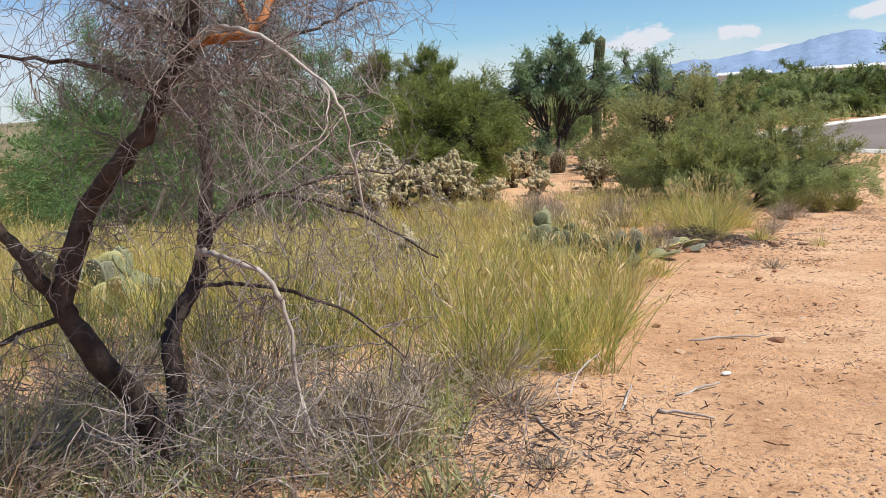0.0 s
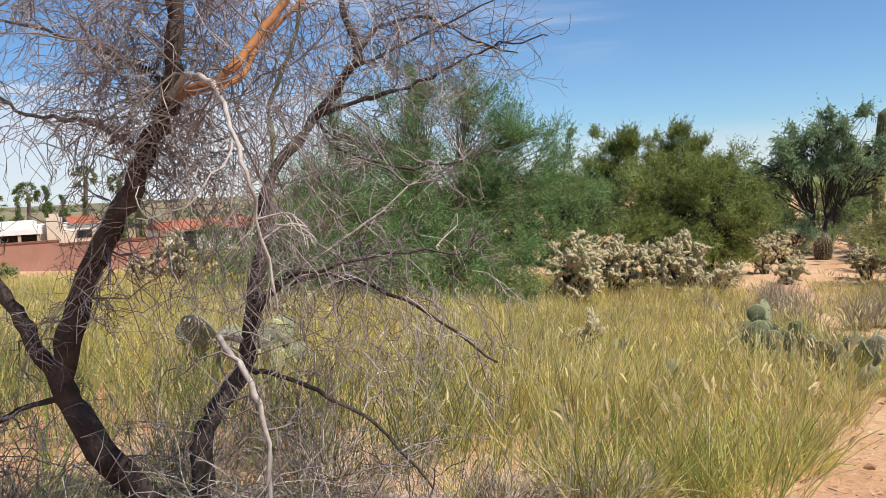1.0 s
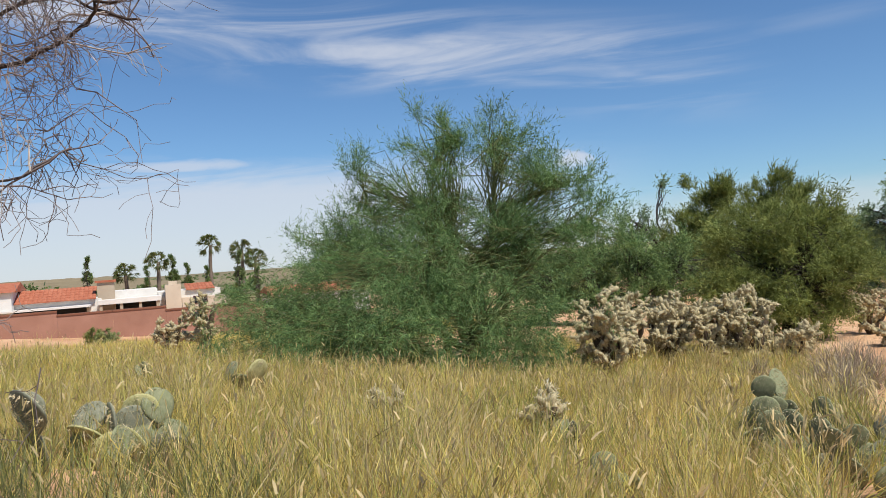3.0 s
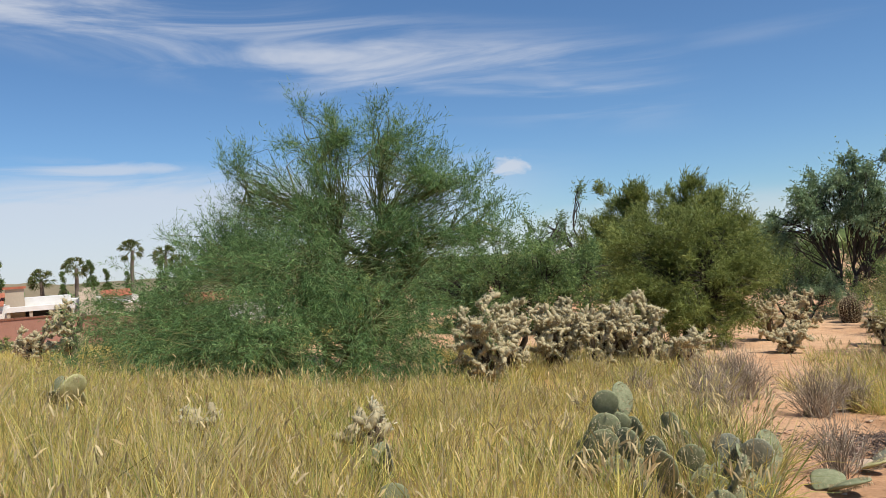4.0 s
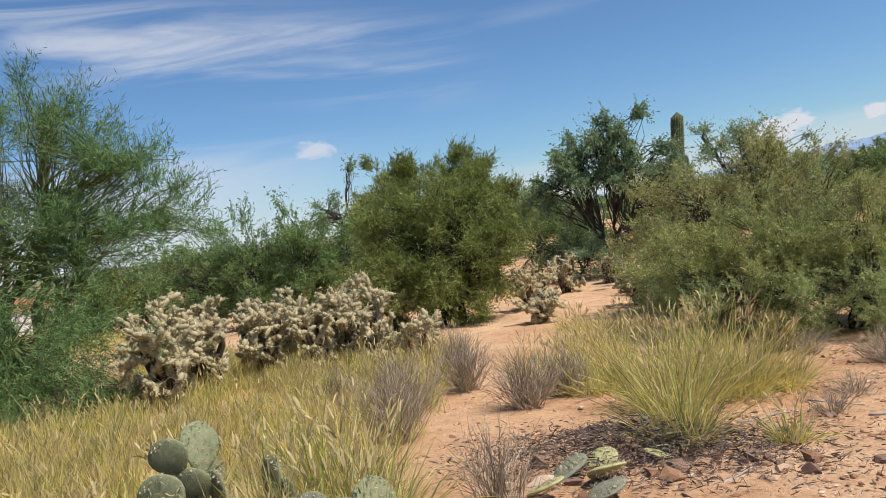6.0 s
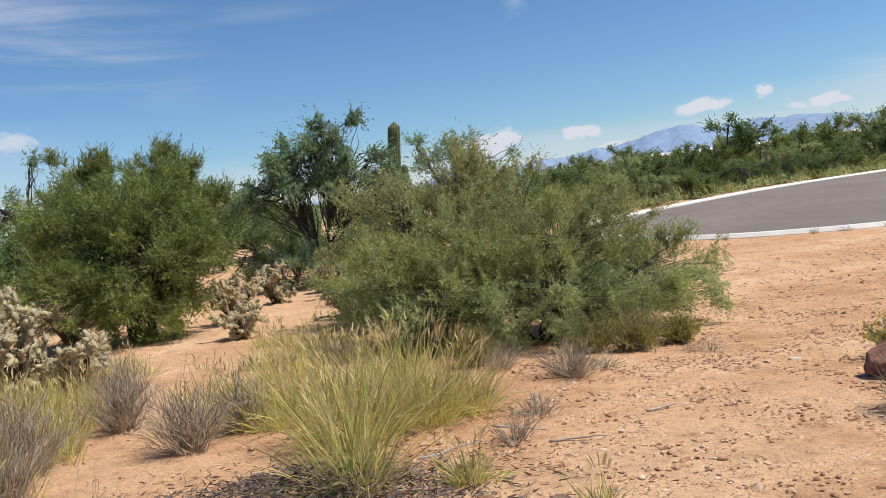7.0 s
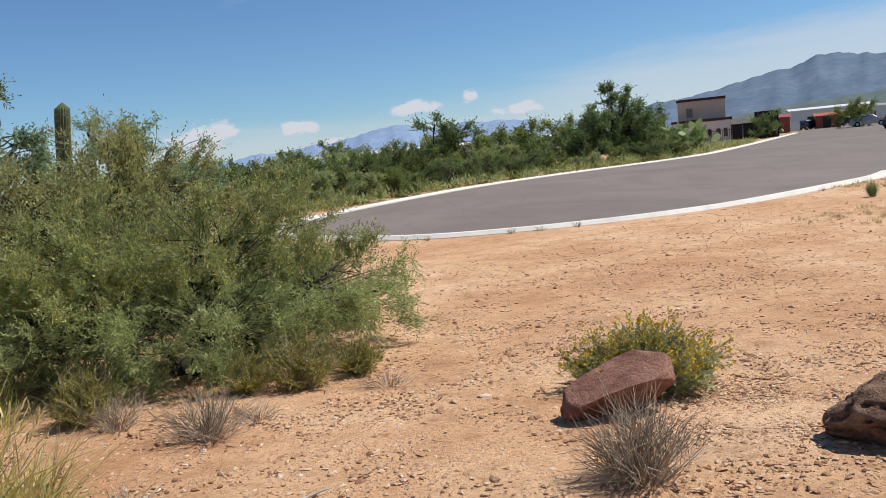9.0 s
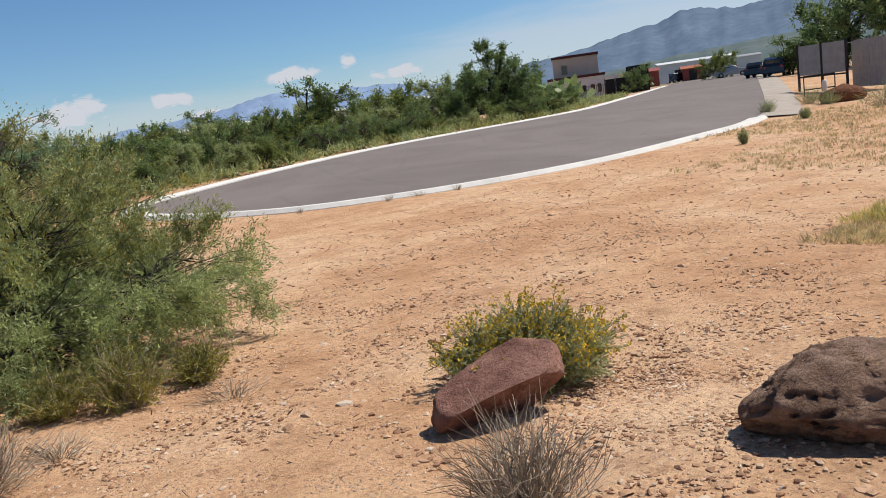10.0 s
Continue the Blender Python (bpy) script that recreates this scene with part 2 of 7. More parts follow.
M = {
    "soil": ground_material(),
    "asphalt": asphalt_material(),
    "pale_straw": leaf_mat("bleached_straw", [(0.50, 0.40, 0.20), (0.62, 0.50, 0.27), (0.72, 0.60, 0.36)], 0.7, 0.35),
    "concrete": rough_mat("pale_concrete", (0.70, 0.67, 0.61), (0.82, 0.79, 0.73), 1.2, 45, 0.9, 0.2, 0.01),
    "old_concrete": rough_mat("old_concrete", (0.40, 0.34, 0.28), (0.50, 0.43, 0.36), 1.0, 40, 0.92, 0.2, 0.01),
    "dead_bark": rough_mat("dead_bark", (0.055, 0.04, 0.032), (0.13, 0.10, 0.085), 9, 70, 0.95, 0.9, 0.02),
    "dead_twig": rough_mat("weathered_twig", (0.30, 0.255, 0.225), (0.56, 0.50, 0.44), 5, 60, 0.9, 0.3, 0.01),
    "dead_twig_fine": rough_mat("fine_dead_twig", (0.13, 0.105, 0.10), (0.30, 0.25, 0.235), 3, 60, 0.9, 0.2, 0.01),
    "orange_bark": rough_mat("peeled_orange_bark", (0.30, 0.115, 0.045), (0.46, 0.21, 0.085), 8, 60, 0.8, 0.5, 0.01),
    "bark": rough_mat("grey_brown_bark", (0.045, 0.038, 0.032), (0.10, 0.085, 0.072), 7, 60, 0.95, 0.7, 0.02),
    "green_bark": rough_mat("green_bark", (0.13, 0.15, 0.055), (0.21, 0.22, 0.09), 6, 60, 0.7, 0.3, 0.01),
    "palo": leaf_mat("palo_verde_twigs", [(0.085, 0.165, 0.062), (0.150, 0.260, 0.095), (0.280, 0.410, 0.155)], 0.55, 0.36),
    "shrub_green": leaf_mat("yellow_green_twigs", [(0.130, 0.170, 0.050), (0.230, 0.285, 0.080), (0.400, 0.440, 0.140)], 0.55, 0.42),
    "creosote": leaf_mat("small_olive_leaves", [(0.240, 0.290, 0.125), (0.370, 0.425, 0.190), (0.560, 0.620, 0.260)], 0.45, 0.42, 0.35),
    "creosote_top": leaf_mat("yellowed_leaves", [(0.210, 0.215, 0.056), (0.320, 0.305, 0.072), (0.480, 0.405, 0.095)], 0.5, 0.3),
    "brown_bush": leaf_mat("brown_green_leaves", [(0.250, 0.265, 0.110), (0.370, 0.375, 0.155), (0.520, 0.500, 0.230)], 0.6, 0.5),
    "mesquite": leaf_mat("mesquite_leaves", [(0.145, 0.225, 0.118), (0.235, 0.335, 0.185), (0.360, 0.470, 0.270)], 0.5, 0.35),
    "dark_tree": leaf_mat("dark_green_leaves", [(0.105, 0.165, 0.060), (0.185, 0.260, 0.095), (0.300, 0.375, 0.145)], 0.5, 0.4),
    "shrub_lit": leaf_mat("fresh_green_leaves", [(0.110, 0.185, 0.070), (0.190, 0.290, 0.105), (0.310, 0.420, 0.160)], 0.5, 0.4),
    "straw": leaf_mat("straw_grass", [(0.552, 0.439, 0.138), (0.747, 0.600, 0.203), (0.585, 0.552, 0.155), (0.850, 0.747, 0.325)], 0.65, 0.4),
    "green_grass": leaf_mat("green_grass", [(0.255, 0.325, 0.085), (0.410, 0.450, 0.130), (0.620, 0.560, 0.190)], 0.6, 0.4),
    "dull_grass": leaf_mat("dull_green_grass", [(0.150, 0.170, 0.065), (0.240, 0.260, 0.105), (0.360, 0.340, 0.165)], 0.65, 0.35),
    "heap_rock": rough_mat("heap_rock", (0.20, 0.12, 0.085), (0.42, 0.28, 0.20), 9, 40, 0.92, 0.6, 0.02),
    "seed": leaf_mat("seed_heads", [(0.468, 0.351, 0.169), (0.650, 0.520, 0.273), (0.780, 0.650, 0.390)], 0.8, 0.4),
    "brush": leaf_mat("grey_dry_stems", [(0.290, 0.225, 0.175), (0.470, 0.385, 0.300), (0.660, 0.560, 0.440)], 0.85, 0.2),
    "flower": leaf_mat("yellow_flowers", [(0.62, 0.42, 0.03), (0.75, 0.52, 0.05), (0.55, 0.40, 0.06)], 0.6, 0.3),
    "sage": leaf_mat("grey_green_leaves", [(0.290, 0.320, 0.165), (0.410, 0.440, 0.230), (0.540, 0.540, 0.300)], 0.6, 0.4),
    "pad": rough_mat("cactus_pad_skin", (0.20, 0.22, 0.12), (0.32, 0.33, 0.195), 7, 35, 0.85, 0.4, 0.01, 0.12),
    "pad_yellow": rough_mat("yellowed_pad_skin", (0.40, 0.38, 0.15), (0.56, 0.53, 0.28), 7, 30, 0.88, 0.4, 0.01, 0.3),
    "pad_grey": rough_mat("grey_pad_skin", (0.20, 0.21, 0.145), (0.32, 0.32, 0.235), 7, 35, 0.88, 0.4, 0.01, 0.12),
    "spine": plain("pale_spines", (0.55, 0.47, 0.30), 0.7),
    "cholla": rough_mat("cholla_joint", (0.36, 0.30, 0.17), (0.54, 0.46, 0.28), 14, 60, 0.9, 0.6, 0.01),
    "cholla_spine": leaf_mat("cholla_spines", [(0.60, 0.53, 0.34), (0.74, 0.68, 0.47), (0.85, 0.81, 0.64)], 0.6, 0.45),
    "cholla_stem": rough_mat("cholla_old_stem", (0.06, 0.045, 0.03), (0.14, 0.10, 0.065), 10, 50, 0.95, 0.7, 0.02),
    "saguaro": rough_mat("saguaro_skin", (0.10, 0.125, 0.055), (0.15, 0.17, 0.085), 3, 20, 0.75, 0.3, 0.02),
    "rock_red": rough_mat("red_boulder", (0.17, 0.075, 0.055), (0.43, 0.225, 0.165), 4.5, 26, 0.9, 1.0, 0.04),
    "rock_dark": rough_mat("dark_red_boulder", (0.20, 0.115, 0.075), (0.52, 0.34, 0.24), 7, 38, 0.92, 1.0, 0.05),
    "stucco": rough_mat("cream_stucco", (0.60, 0.50, 0.385), (0.68, 0.58, 0.455), 0.8, 25, 0.9, 0.2, 0.01),
    "stucco_tan": rough_mat("tan_stucco", (0.42, 0.34, 0.25), (0.48, 0.39, 0.29), 0.8, 25, 0.9, 0.2, 0.01),
    "stucco_white": rough_mat("white_stucco", (0.70, 0.67, 0.62), (0.80, 0.78, 0.74), 0.8, 25, 0.9, 0.2, 0.01),
    "trim_red": plain("dark_red_trim", (0.085, 0.022, 0.022), 0.7),
    "pink_wall": rough_mat("pink_block_wall", (0.34, 0.175, 0.125), (0.42, 0.225, 0.165), 0.7, 20, 0.9, 0.4, 0.01),
    "cap": plain("brown_wall_cap", (0.22, 0.095, 0.06), 0.9),
    "terracotta": rough_mat("terracotta_tile", (0.36, 0.11, 0.06), (0.50, 0.19, 0.11), 2.5, 16, 0.85, 0.4, 0.02),
    "shed_red": plain("faded_red_metal", (0.30, 0.07, 0.05), 0.6),
    "metal_white": plain("white_metal_sheet", (0.66, 0.66, 0.64), 0.5, 0.4, 0.0, 0.12),
    "grey_metal": plain("grey_painted_metal", (0.30, 0.30, 0.30), 0.55, 0.4),
    "panel": plain("weathered_grey_board", (0.34, 0.32, 0.30), 0.8, 0.3, 0.0, 0.18, 3.0),
    "black": plain("black_screen", (0.012, 0.012, 0.013), 0.7, 0.3),
    "steel_dark": plain("dark_steel", (0.03, 0.027, 0.025), 0.6, 0.4, 0.4),
    "galv": plain("galvanised_steel", (0.42, 0.42, 0.42), 0.45, 0.5, 0.7),
    "rust": rough_mat("rusty_brown", (0.10, 0.04, 0.02), (0.22, 0.09, 0.045), 5, 30, 0.95, 0.6, 0.02),
    "car_dark": plain("dark_blue_car_paint", (0.010, 0.013, 0.022), 0.22, 0.6),
    "car_white": plain("white_car_paint", (0.70, 0.70, 0.70), 0.25, 0.6),
    "car_silver": plain("silver_car_paint", (0.35, 0.36, 0.38), 0.28, 0.6, 0.5),
    "rubber": plain("tyre_rubber", (0.015, 0.015, 0.015), 0.85),
    "glass_dark": plain("dark_window_glass", (0.02, 0.025, 0.03), 0.06, 0.7),
    "palm": leaf_mat("palm_fronds", [(0.075, 0.112, 0.030), (0.135, 0.173, 0.053), (0.255, 0.225, 0.090)], 0.5, 0.2),
    "palm_trunk": rough_mat("palm_trunk_bark", (0.14, 0.11, 0.085), (0.25, 0.20, 0.16), 4, 30, 0.95, 0.5, 0.02),
    "debris": rough_mat("dark_debris", (0.07, 0.05, 0.042), (0.30, 0.235, 0.20), 12, 60, 0.95, 0.8, 0.02),
    "hill": rough_mat("dry_hillside", (0.20, 0.165, 0.10), (0.30, 0.24, 0.15), 0.02, 0.25, 0.95, 0.2, 0.5),
}


def stone_material():
    m, nt, b = shader("loose_stone", 0.92, 0.15)
    geo = nt.nodes.new("ShaderNodeNewGeometry")
    info = nt.nodes.new("ShaderNodeObjectInfo")
    add = nt.nodes.new("ShaderNodeMath")
    add.operation = "ADD"
    nt.links.new(geo.outputs["Random Per Island"], add.inputs[0])
    nt.links.new(info.outputs["Random"], add.inputs[1])
    fr = nt.nodes.new("ShaderNodeMath")
    fr.operation = "FRACT"
    nt.links.new(add.outputs[0], fr.inputs[0])
    col = ramp(nt, fr.outputs[0], [(0.0, (0.27, 0.14, 0.085)), (0.3, (0.44, 0.255, 0.15)), (0.65, (0.56, 0.365, 0.23)), (0.9, (0.62, 0.45, 0.31)), (1.0, (0.70, 0.57, 0.44))])
    g = tex_noise(nt, 45, 5, 0.7)
    col = mixcol(nt, 0.4, col, ramp(nt, g, [(0.3, (0.55, 0.55, 0.55)), (0.7, (1.1, 1.1, 1.1))]), "MULTIPLY")
    nt.links.new(col, b.inputs["Base Color"])
    bump(nt, b, g, 0.5, 0.01)
    return m


M["stone"] = stone_material()


# Distance haze is painted in: bluish base colour plus a faint emission.
def hazy_mountain_material(name, c1, c2):
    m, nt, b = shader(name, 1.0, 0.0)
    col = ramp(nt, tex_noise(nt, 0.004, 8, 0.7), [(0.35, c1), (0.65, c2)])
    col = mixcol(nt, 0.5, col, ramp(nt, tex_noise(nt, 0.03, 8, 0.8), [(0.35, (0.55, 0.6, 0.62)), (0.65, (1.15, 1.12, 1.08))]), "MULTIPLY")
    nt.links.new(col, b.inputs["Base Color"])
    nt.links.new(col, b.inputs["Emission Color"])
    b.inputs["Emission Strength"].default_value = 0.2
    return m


# Haze tint for each range, palest and bluest on the farthest.
M["mtn_far"] = hazy_mountain_material("haze_blue_far_mountain", (0.19, 0.26, 0.39), (0.22, 0.30, 0.43))
M["foothill"] = hazy_mountain_material("hazy_foothill", (0.09, 0.12, 0.125), (0.135, 0.16, 0.155))
M["mtn_near"] = hazy_mountain_material("haze_grey_mountain", (0.10, 0.142, 0.20), (0.14, 0.185, 0.25))

# ---- building helpers ----


class Geo:
    """Vertices and faces gathered for one mesh."""

    def __init__(self):
        self.v, self.q, self.t, self.n = [], [], [], 0

    def add(self, verts, quads=None, tris=None):
        verts = np.asarray(verts, float).reshape(-1, 3)
        if quads is not None and len(quads):
            self.q.append(np.asarray(quads, np.int64).reshape(-1, 4) + self.n)
        if tris is not None and len(tris):
            self.t.append(np.asarray(tris, np.int64).reshape(-1, 3) + self.n)
        self.v.append(verts)
        self.n += len(verts)
        return self

    def mesh(self, name, mat, smooth=False):
        v = np.concatenate(self.v) if self.v else np.zeros((0, 3))
        q = np.concatenate(self.q) if self.q else np.zeros((0, 4), np.int64)
        t = np.concatenate(self.t) if self.t else np.zeros((0, 3), np.int64)
        me = bpy.data.meshes.new(name)
        me.vertices.add(len(v))
        me.vertices.foreach_set("co", v.astype(np.float32).ravel())
        loops = np.concatenate([q.ravel(), t.ravel()]).astype(np.int32)
        me.loops.add(len(loops))
        me.loops.foreach_set("vertex_index", loops)
        starts = np.concatenate([np.arange(len(q)) * 4, len(q) * 4 + np.arange(len(t)) * 3]).astype(np.int32)
        me.polygons.add(len(starts))
        me.polygons.foreach_set("loop_start", starts)
        me.polygons.foreach_set("use_smooth", np.full(len(starts), bool(smooth), bool))
        me.update(calc_edges=True)
        me.validate()
        if mat is not None:
            me.materials.append(mat)
        return me


MANY = {"twig_tangle", "branchwork", "tussock", "spine_coat", "seed_plume", "foliage", "twigwork", "cactus_arm", "bloom", "young_growth", "frond_crown"}


def part(name, geo, mat, parent=None, label="", smooth=False):
    me = geo.mesh(name, mat, smooth) if isinstance(geo, Geo) else geo
    ob = new(name, me)
    if parent is not None:
        ob.parent = parent
    if label:
        tagged(ob, label)
    if name in MANY:
        tagged(ob, kind="stuff")
    return ob


def thing(name, at, label, category, group="", kind="", rz=0.0):
    ob = new(name)
    ob.matrix_world = pose(*at, 0, 0, rz)
    ob.empty_display_size = 0.2
    return tagged(ob, label, category, group, kind)


def sstep(v):
    v = np.clip(v, 0, 1)
    return v * v * (3 - 2 * v)


def G(x, y):
    """Height of the open ground."""
    x, y = np.asarray(x, float), np.asarray(y, float)
    u = 0.05 * x + 0.065 * y
    z = -u / (1 + (np.abs(u) / 1.7) ** 6) ** (1 / 6)
    z = z + 0.7 * sstep((y - 26) / 18) * sstep((x - 4) / 10)
    return z - 1.9 * sstep((-x - 8) / 26)


def g(x, y):
    return float(G(x, y))


def tube(geo, pts, radii, sides=6, cap=True):
    pts = np.asarray(pts, float)
    n = len(pts)
    radii = np.broadcast_to(np.asarray(radii, float), (n,))
    d = np.gradient(pts, axis=0)
    d /= np.linalg.norm(d, axis=1)[:, None] + 1e-9
    ref = np.array([0.0, 0.0, 1.0]) if abs(d[0][2]) < 0.9 else np.array([1.0, 0.0, 0.0])
    a = np.cross(d, ref)
    a /= np.linalg.norm(a, axis=1)[:, None] + 1e-9
    b = np.cross(d, a)
    ang = np.arange(sides) * 2 * math.pi / sides
    ring = a[:, None, :] * np.cos(ang)[None, :, None] + b[:, None, :] * np.sin(ang)[None, :, None]
    v = (pts[:, None, :] + ring * radii[:, None, None]).reshape(-1, 3)
    i = np.arange(n - 1)[:, None] * sides
    j = np.arange(sides)[None, :]
    k = (j + 1) % sides
    q = np.stack([i + j, i + k, i + sides + k, i + sides + j], -1).reshape(-1, 4)
    tris = None
    if cap:
        v = np.concatenate([v, pts[:1], pts[-1:]])
        c0, c1, top = n * sides, n * sides + 1, (n - 1) * sides
        jj = np.arange(sides)
        kk = (jj + 1) % sides
        tris = np.concatenate([np.stack([np.full(sides, c0), kk, jj], -1), np.stack([np.full(sides, c1), top + jj, top + kk], -1)])
    geo.add(v, q, tris)
    return geo


def bend(rng, p0, p1, n=6, wob=0.08, sag=0.0):
    """A crooked line from p0 to p1."""
    p0, p1 = np.asarray(p0, float), np.asarray(p1, float)
    t = np.linspace(0, 1, n)[:, None]
    L = np.linalg.norm(p1 - p0)
    off = np.cumsum(rng.normal(0, 1, (n, 3)), axis=0) * wob * L / max(1, n) ** 0.5
    off -= off[0] + t * (off[-1] - off[0])
    line = p0 + (p1 - p0) * t + off
    line[:, 2] += sag * L * 4 * (t * (1 - t))[:, 0]
    return line


def strips(geo, base, way, length, width, droop, rng, curl=0.25):
    """Leaves or blades: two-piece tapered strips, each with a bend."""
    n = len(base)
    way = way / (np.linalg.norm(way, axis=1)[:, None] + 1e-9)
    length = np.broadcast_to(length, (n,))[:, None]
    width = np.broadcast_to(width, (n,))[:, None]
    droop = np.broadcast_to(droop, (n,))
    side = np.cross(way, rng.normal(0, 1, (n, 3)))
    side /= np.linalg.norm(side, axis=1)[:, None] + 1e-9
    k = rng.normal(0, curl, (n, 3)) * length * 0.3
    mid = base + way * length * 0.55 + k * 0.5
    tip = base + way * length + k - np.array([0, 0, 1.0]) * droop[:, None] * length
    mid[:, 2] -= droop * length[:, 0] * 0.25
    v = np.stack([base - side * width * 0.4, base + side * width * 0.4, mid + side * width * 0.5, mid - side * width * 0.5, tip], 1).reshape(-1, 3)
    o = np.arange(n)[:, None] * 5
    geo.add(v, o + np.array([0, 1, 2, 3]), o + np.array([3, 2, 4]))
    return geo


def leaflets(geo, base, way, length, width, rng, droop=0.0):
    """Small pointed leaves, one bent four-cornered face each."""
    n = len(base)
    way = way / (np.linalg.norm(way, axis=1)[:, None] + 1e-9)
    length = np.broadcast_to(length, (n,))[:, None]
    width = np.broadcast_to(width, (n,))[:, None]
    side = np.cross(way, rng.normal(0, 1, (n, 3)))
    side /= np.linalg.norm(side, axis=1)[:, None] + 1e-9
    mid = base + way * length * 0.5
    tip = base + way * length
    tip[:, 2] -= droop * length[:, 0]
    v = np.stack([base, mid + side * width * 0.5, tip, mid - side * width * 0.5], 1).reshape(-1, 3)
    geo.add(v, np.arange(n)[:, None] * 4 + np.array([0, 1, 2, 3]))
    return geo


def box(geo, lo, hi, m=None, bev=0.0):
    """A box, with its upright and lying edges cut off by bev."""
    bm = bmesh.new()
    bmesh.ops.create_cube(bm, size=1)
    lo, hi = Vector(lo), Vector(hi)
    for v in bm.verts:
        v.co = Vector((lo[i] + (v.co[i] + 0.5) * (hi[i] - lo[i]) for i in range(3)))
    if bev > 0:
        bmesh.ops.bevel(bm, geom=bm.edges[:], offset=bev, segments=2, affect="EDGES")
    return solid(geo, bm, m)


def solid(geo, bm, m=None):
    bmesh.ops.triangulate(bm, faces=bm.faces[:])
    if m is not None:
        bm.transform(m)
    bm.verts.index_update()
    geo.add([v.co[:] for v in bm.verts], None, [[v.index for v in f.verts] for f in bm.faces])
    bm.free()
    return geo


def lobe_points(rng, lobes, n, shell=0.4):
    lobes = np.asarray(lobes, float)
    w = (lobes[:, 3] * lobes[:, 4] * lobes[:, 5]) ** (2 / 3)
    which = rng.choice(len(lobes), n, p=w / w.sum())
    # sprays: knots of clumps on the lobes' outsides, drawn out along their own direction
    k = max(8, n // 9)
    sw = rng.choice(len(lobes), k, p=w / w.sum())
    sd = rng.normal(0, 1, (k, 3))
    sd /= np.linalg.norm(sd, axis=1)[:, None]
    sr = rng.random(k) ** shell * rng.uniform(0.78, 1.12, k)
    s = rng.integers(0, k, n)
    which, d = sw[s], sd[s]
    size = lobes[which, 3:6]
    p = lobes[which, :3] + d * size * sr[s][:, None]
    p = p + d * size.mean(1)[:, None] * np.clip(rng.normal(0, 0.15, n), -0.3, 0.26)[:, None] + np.clip(rng.normal(0, 1, (n, 3)), -2, 2) * size.mean(1)[:, None] * 0.08
    d = d + rng.normal(0, 0.3, (n, 3))
    d /= np.linalg.norm(d, axis=1)[:, None]
    return p, d, which


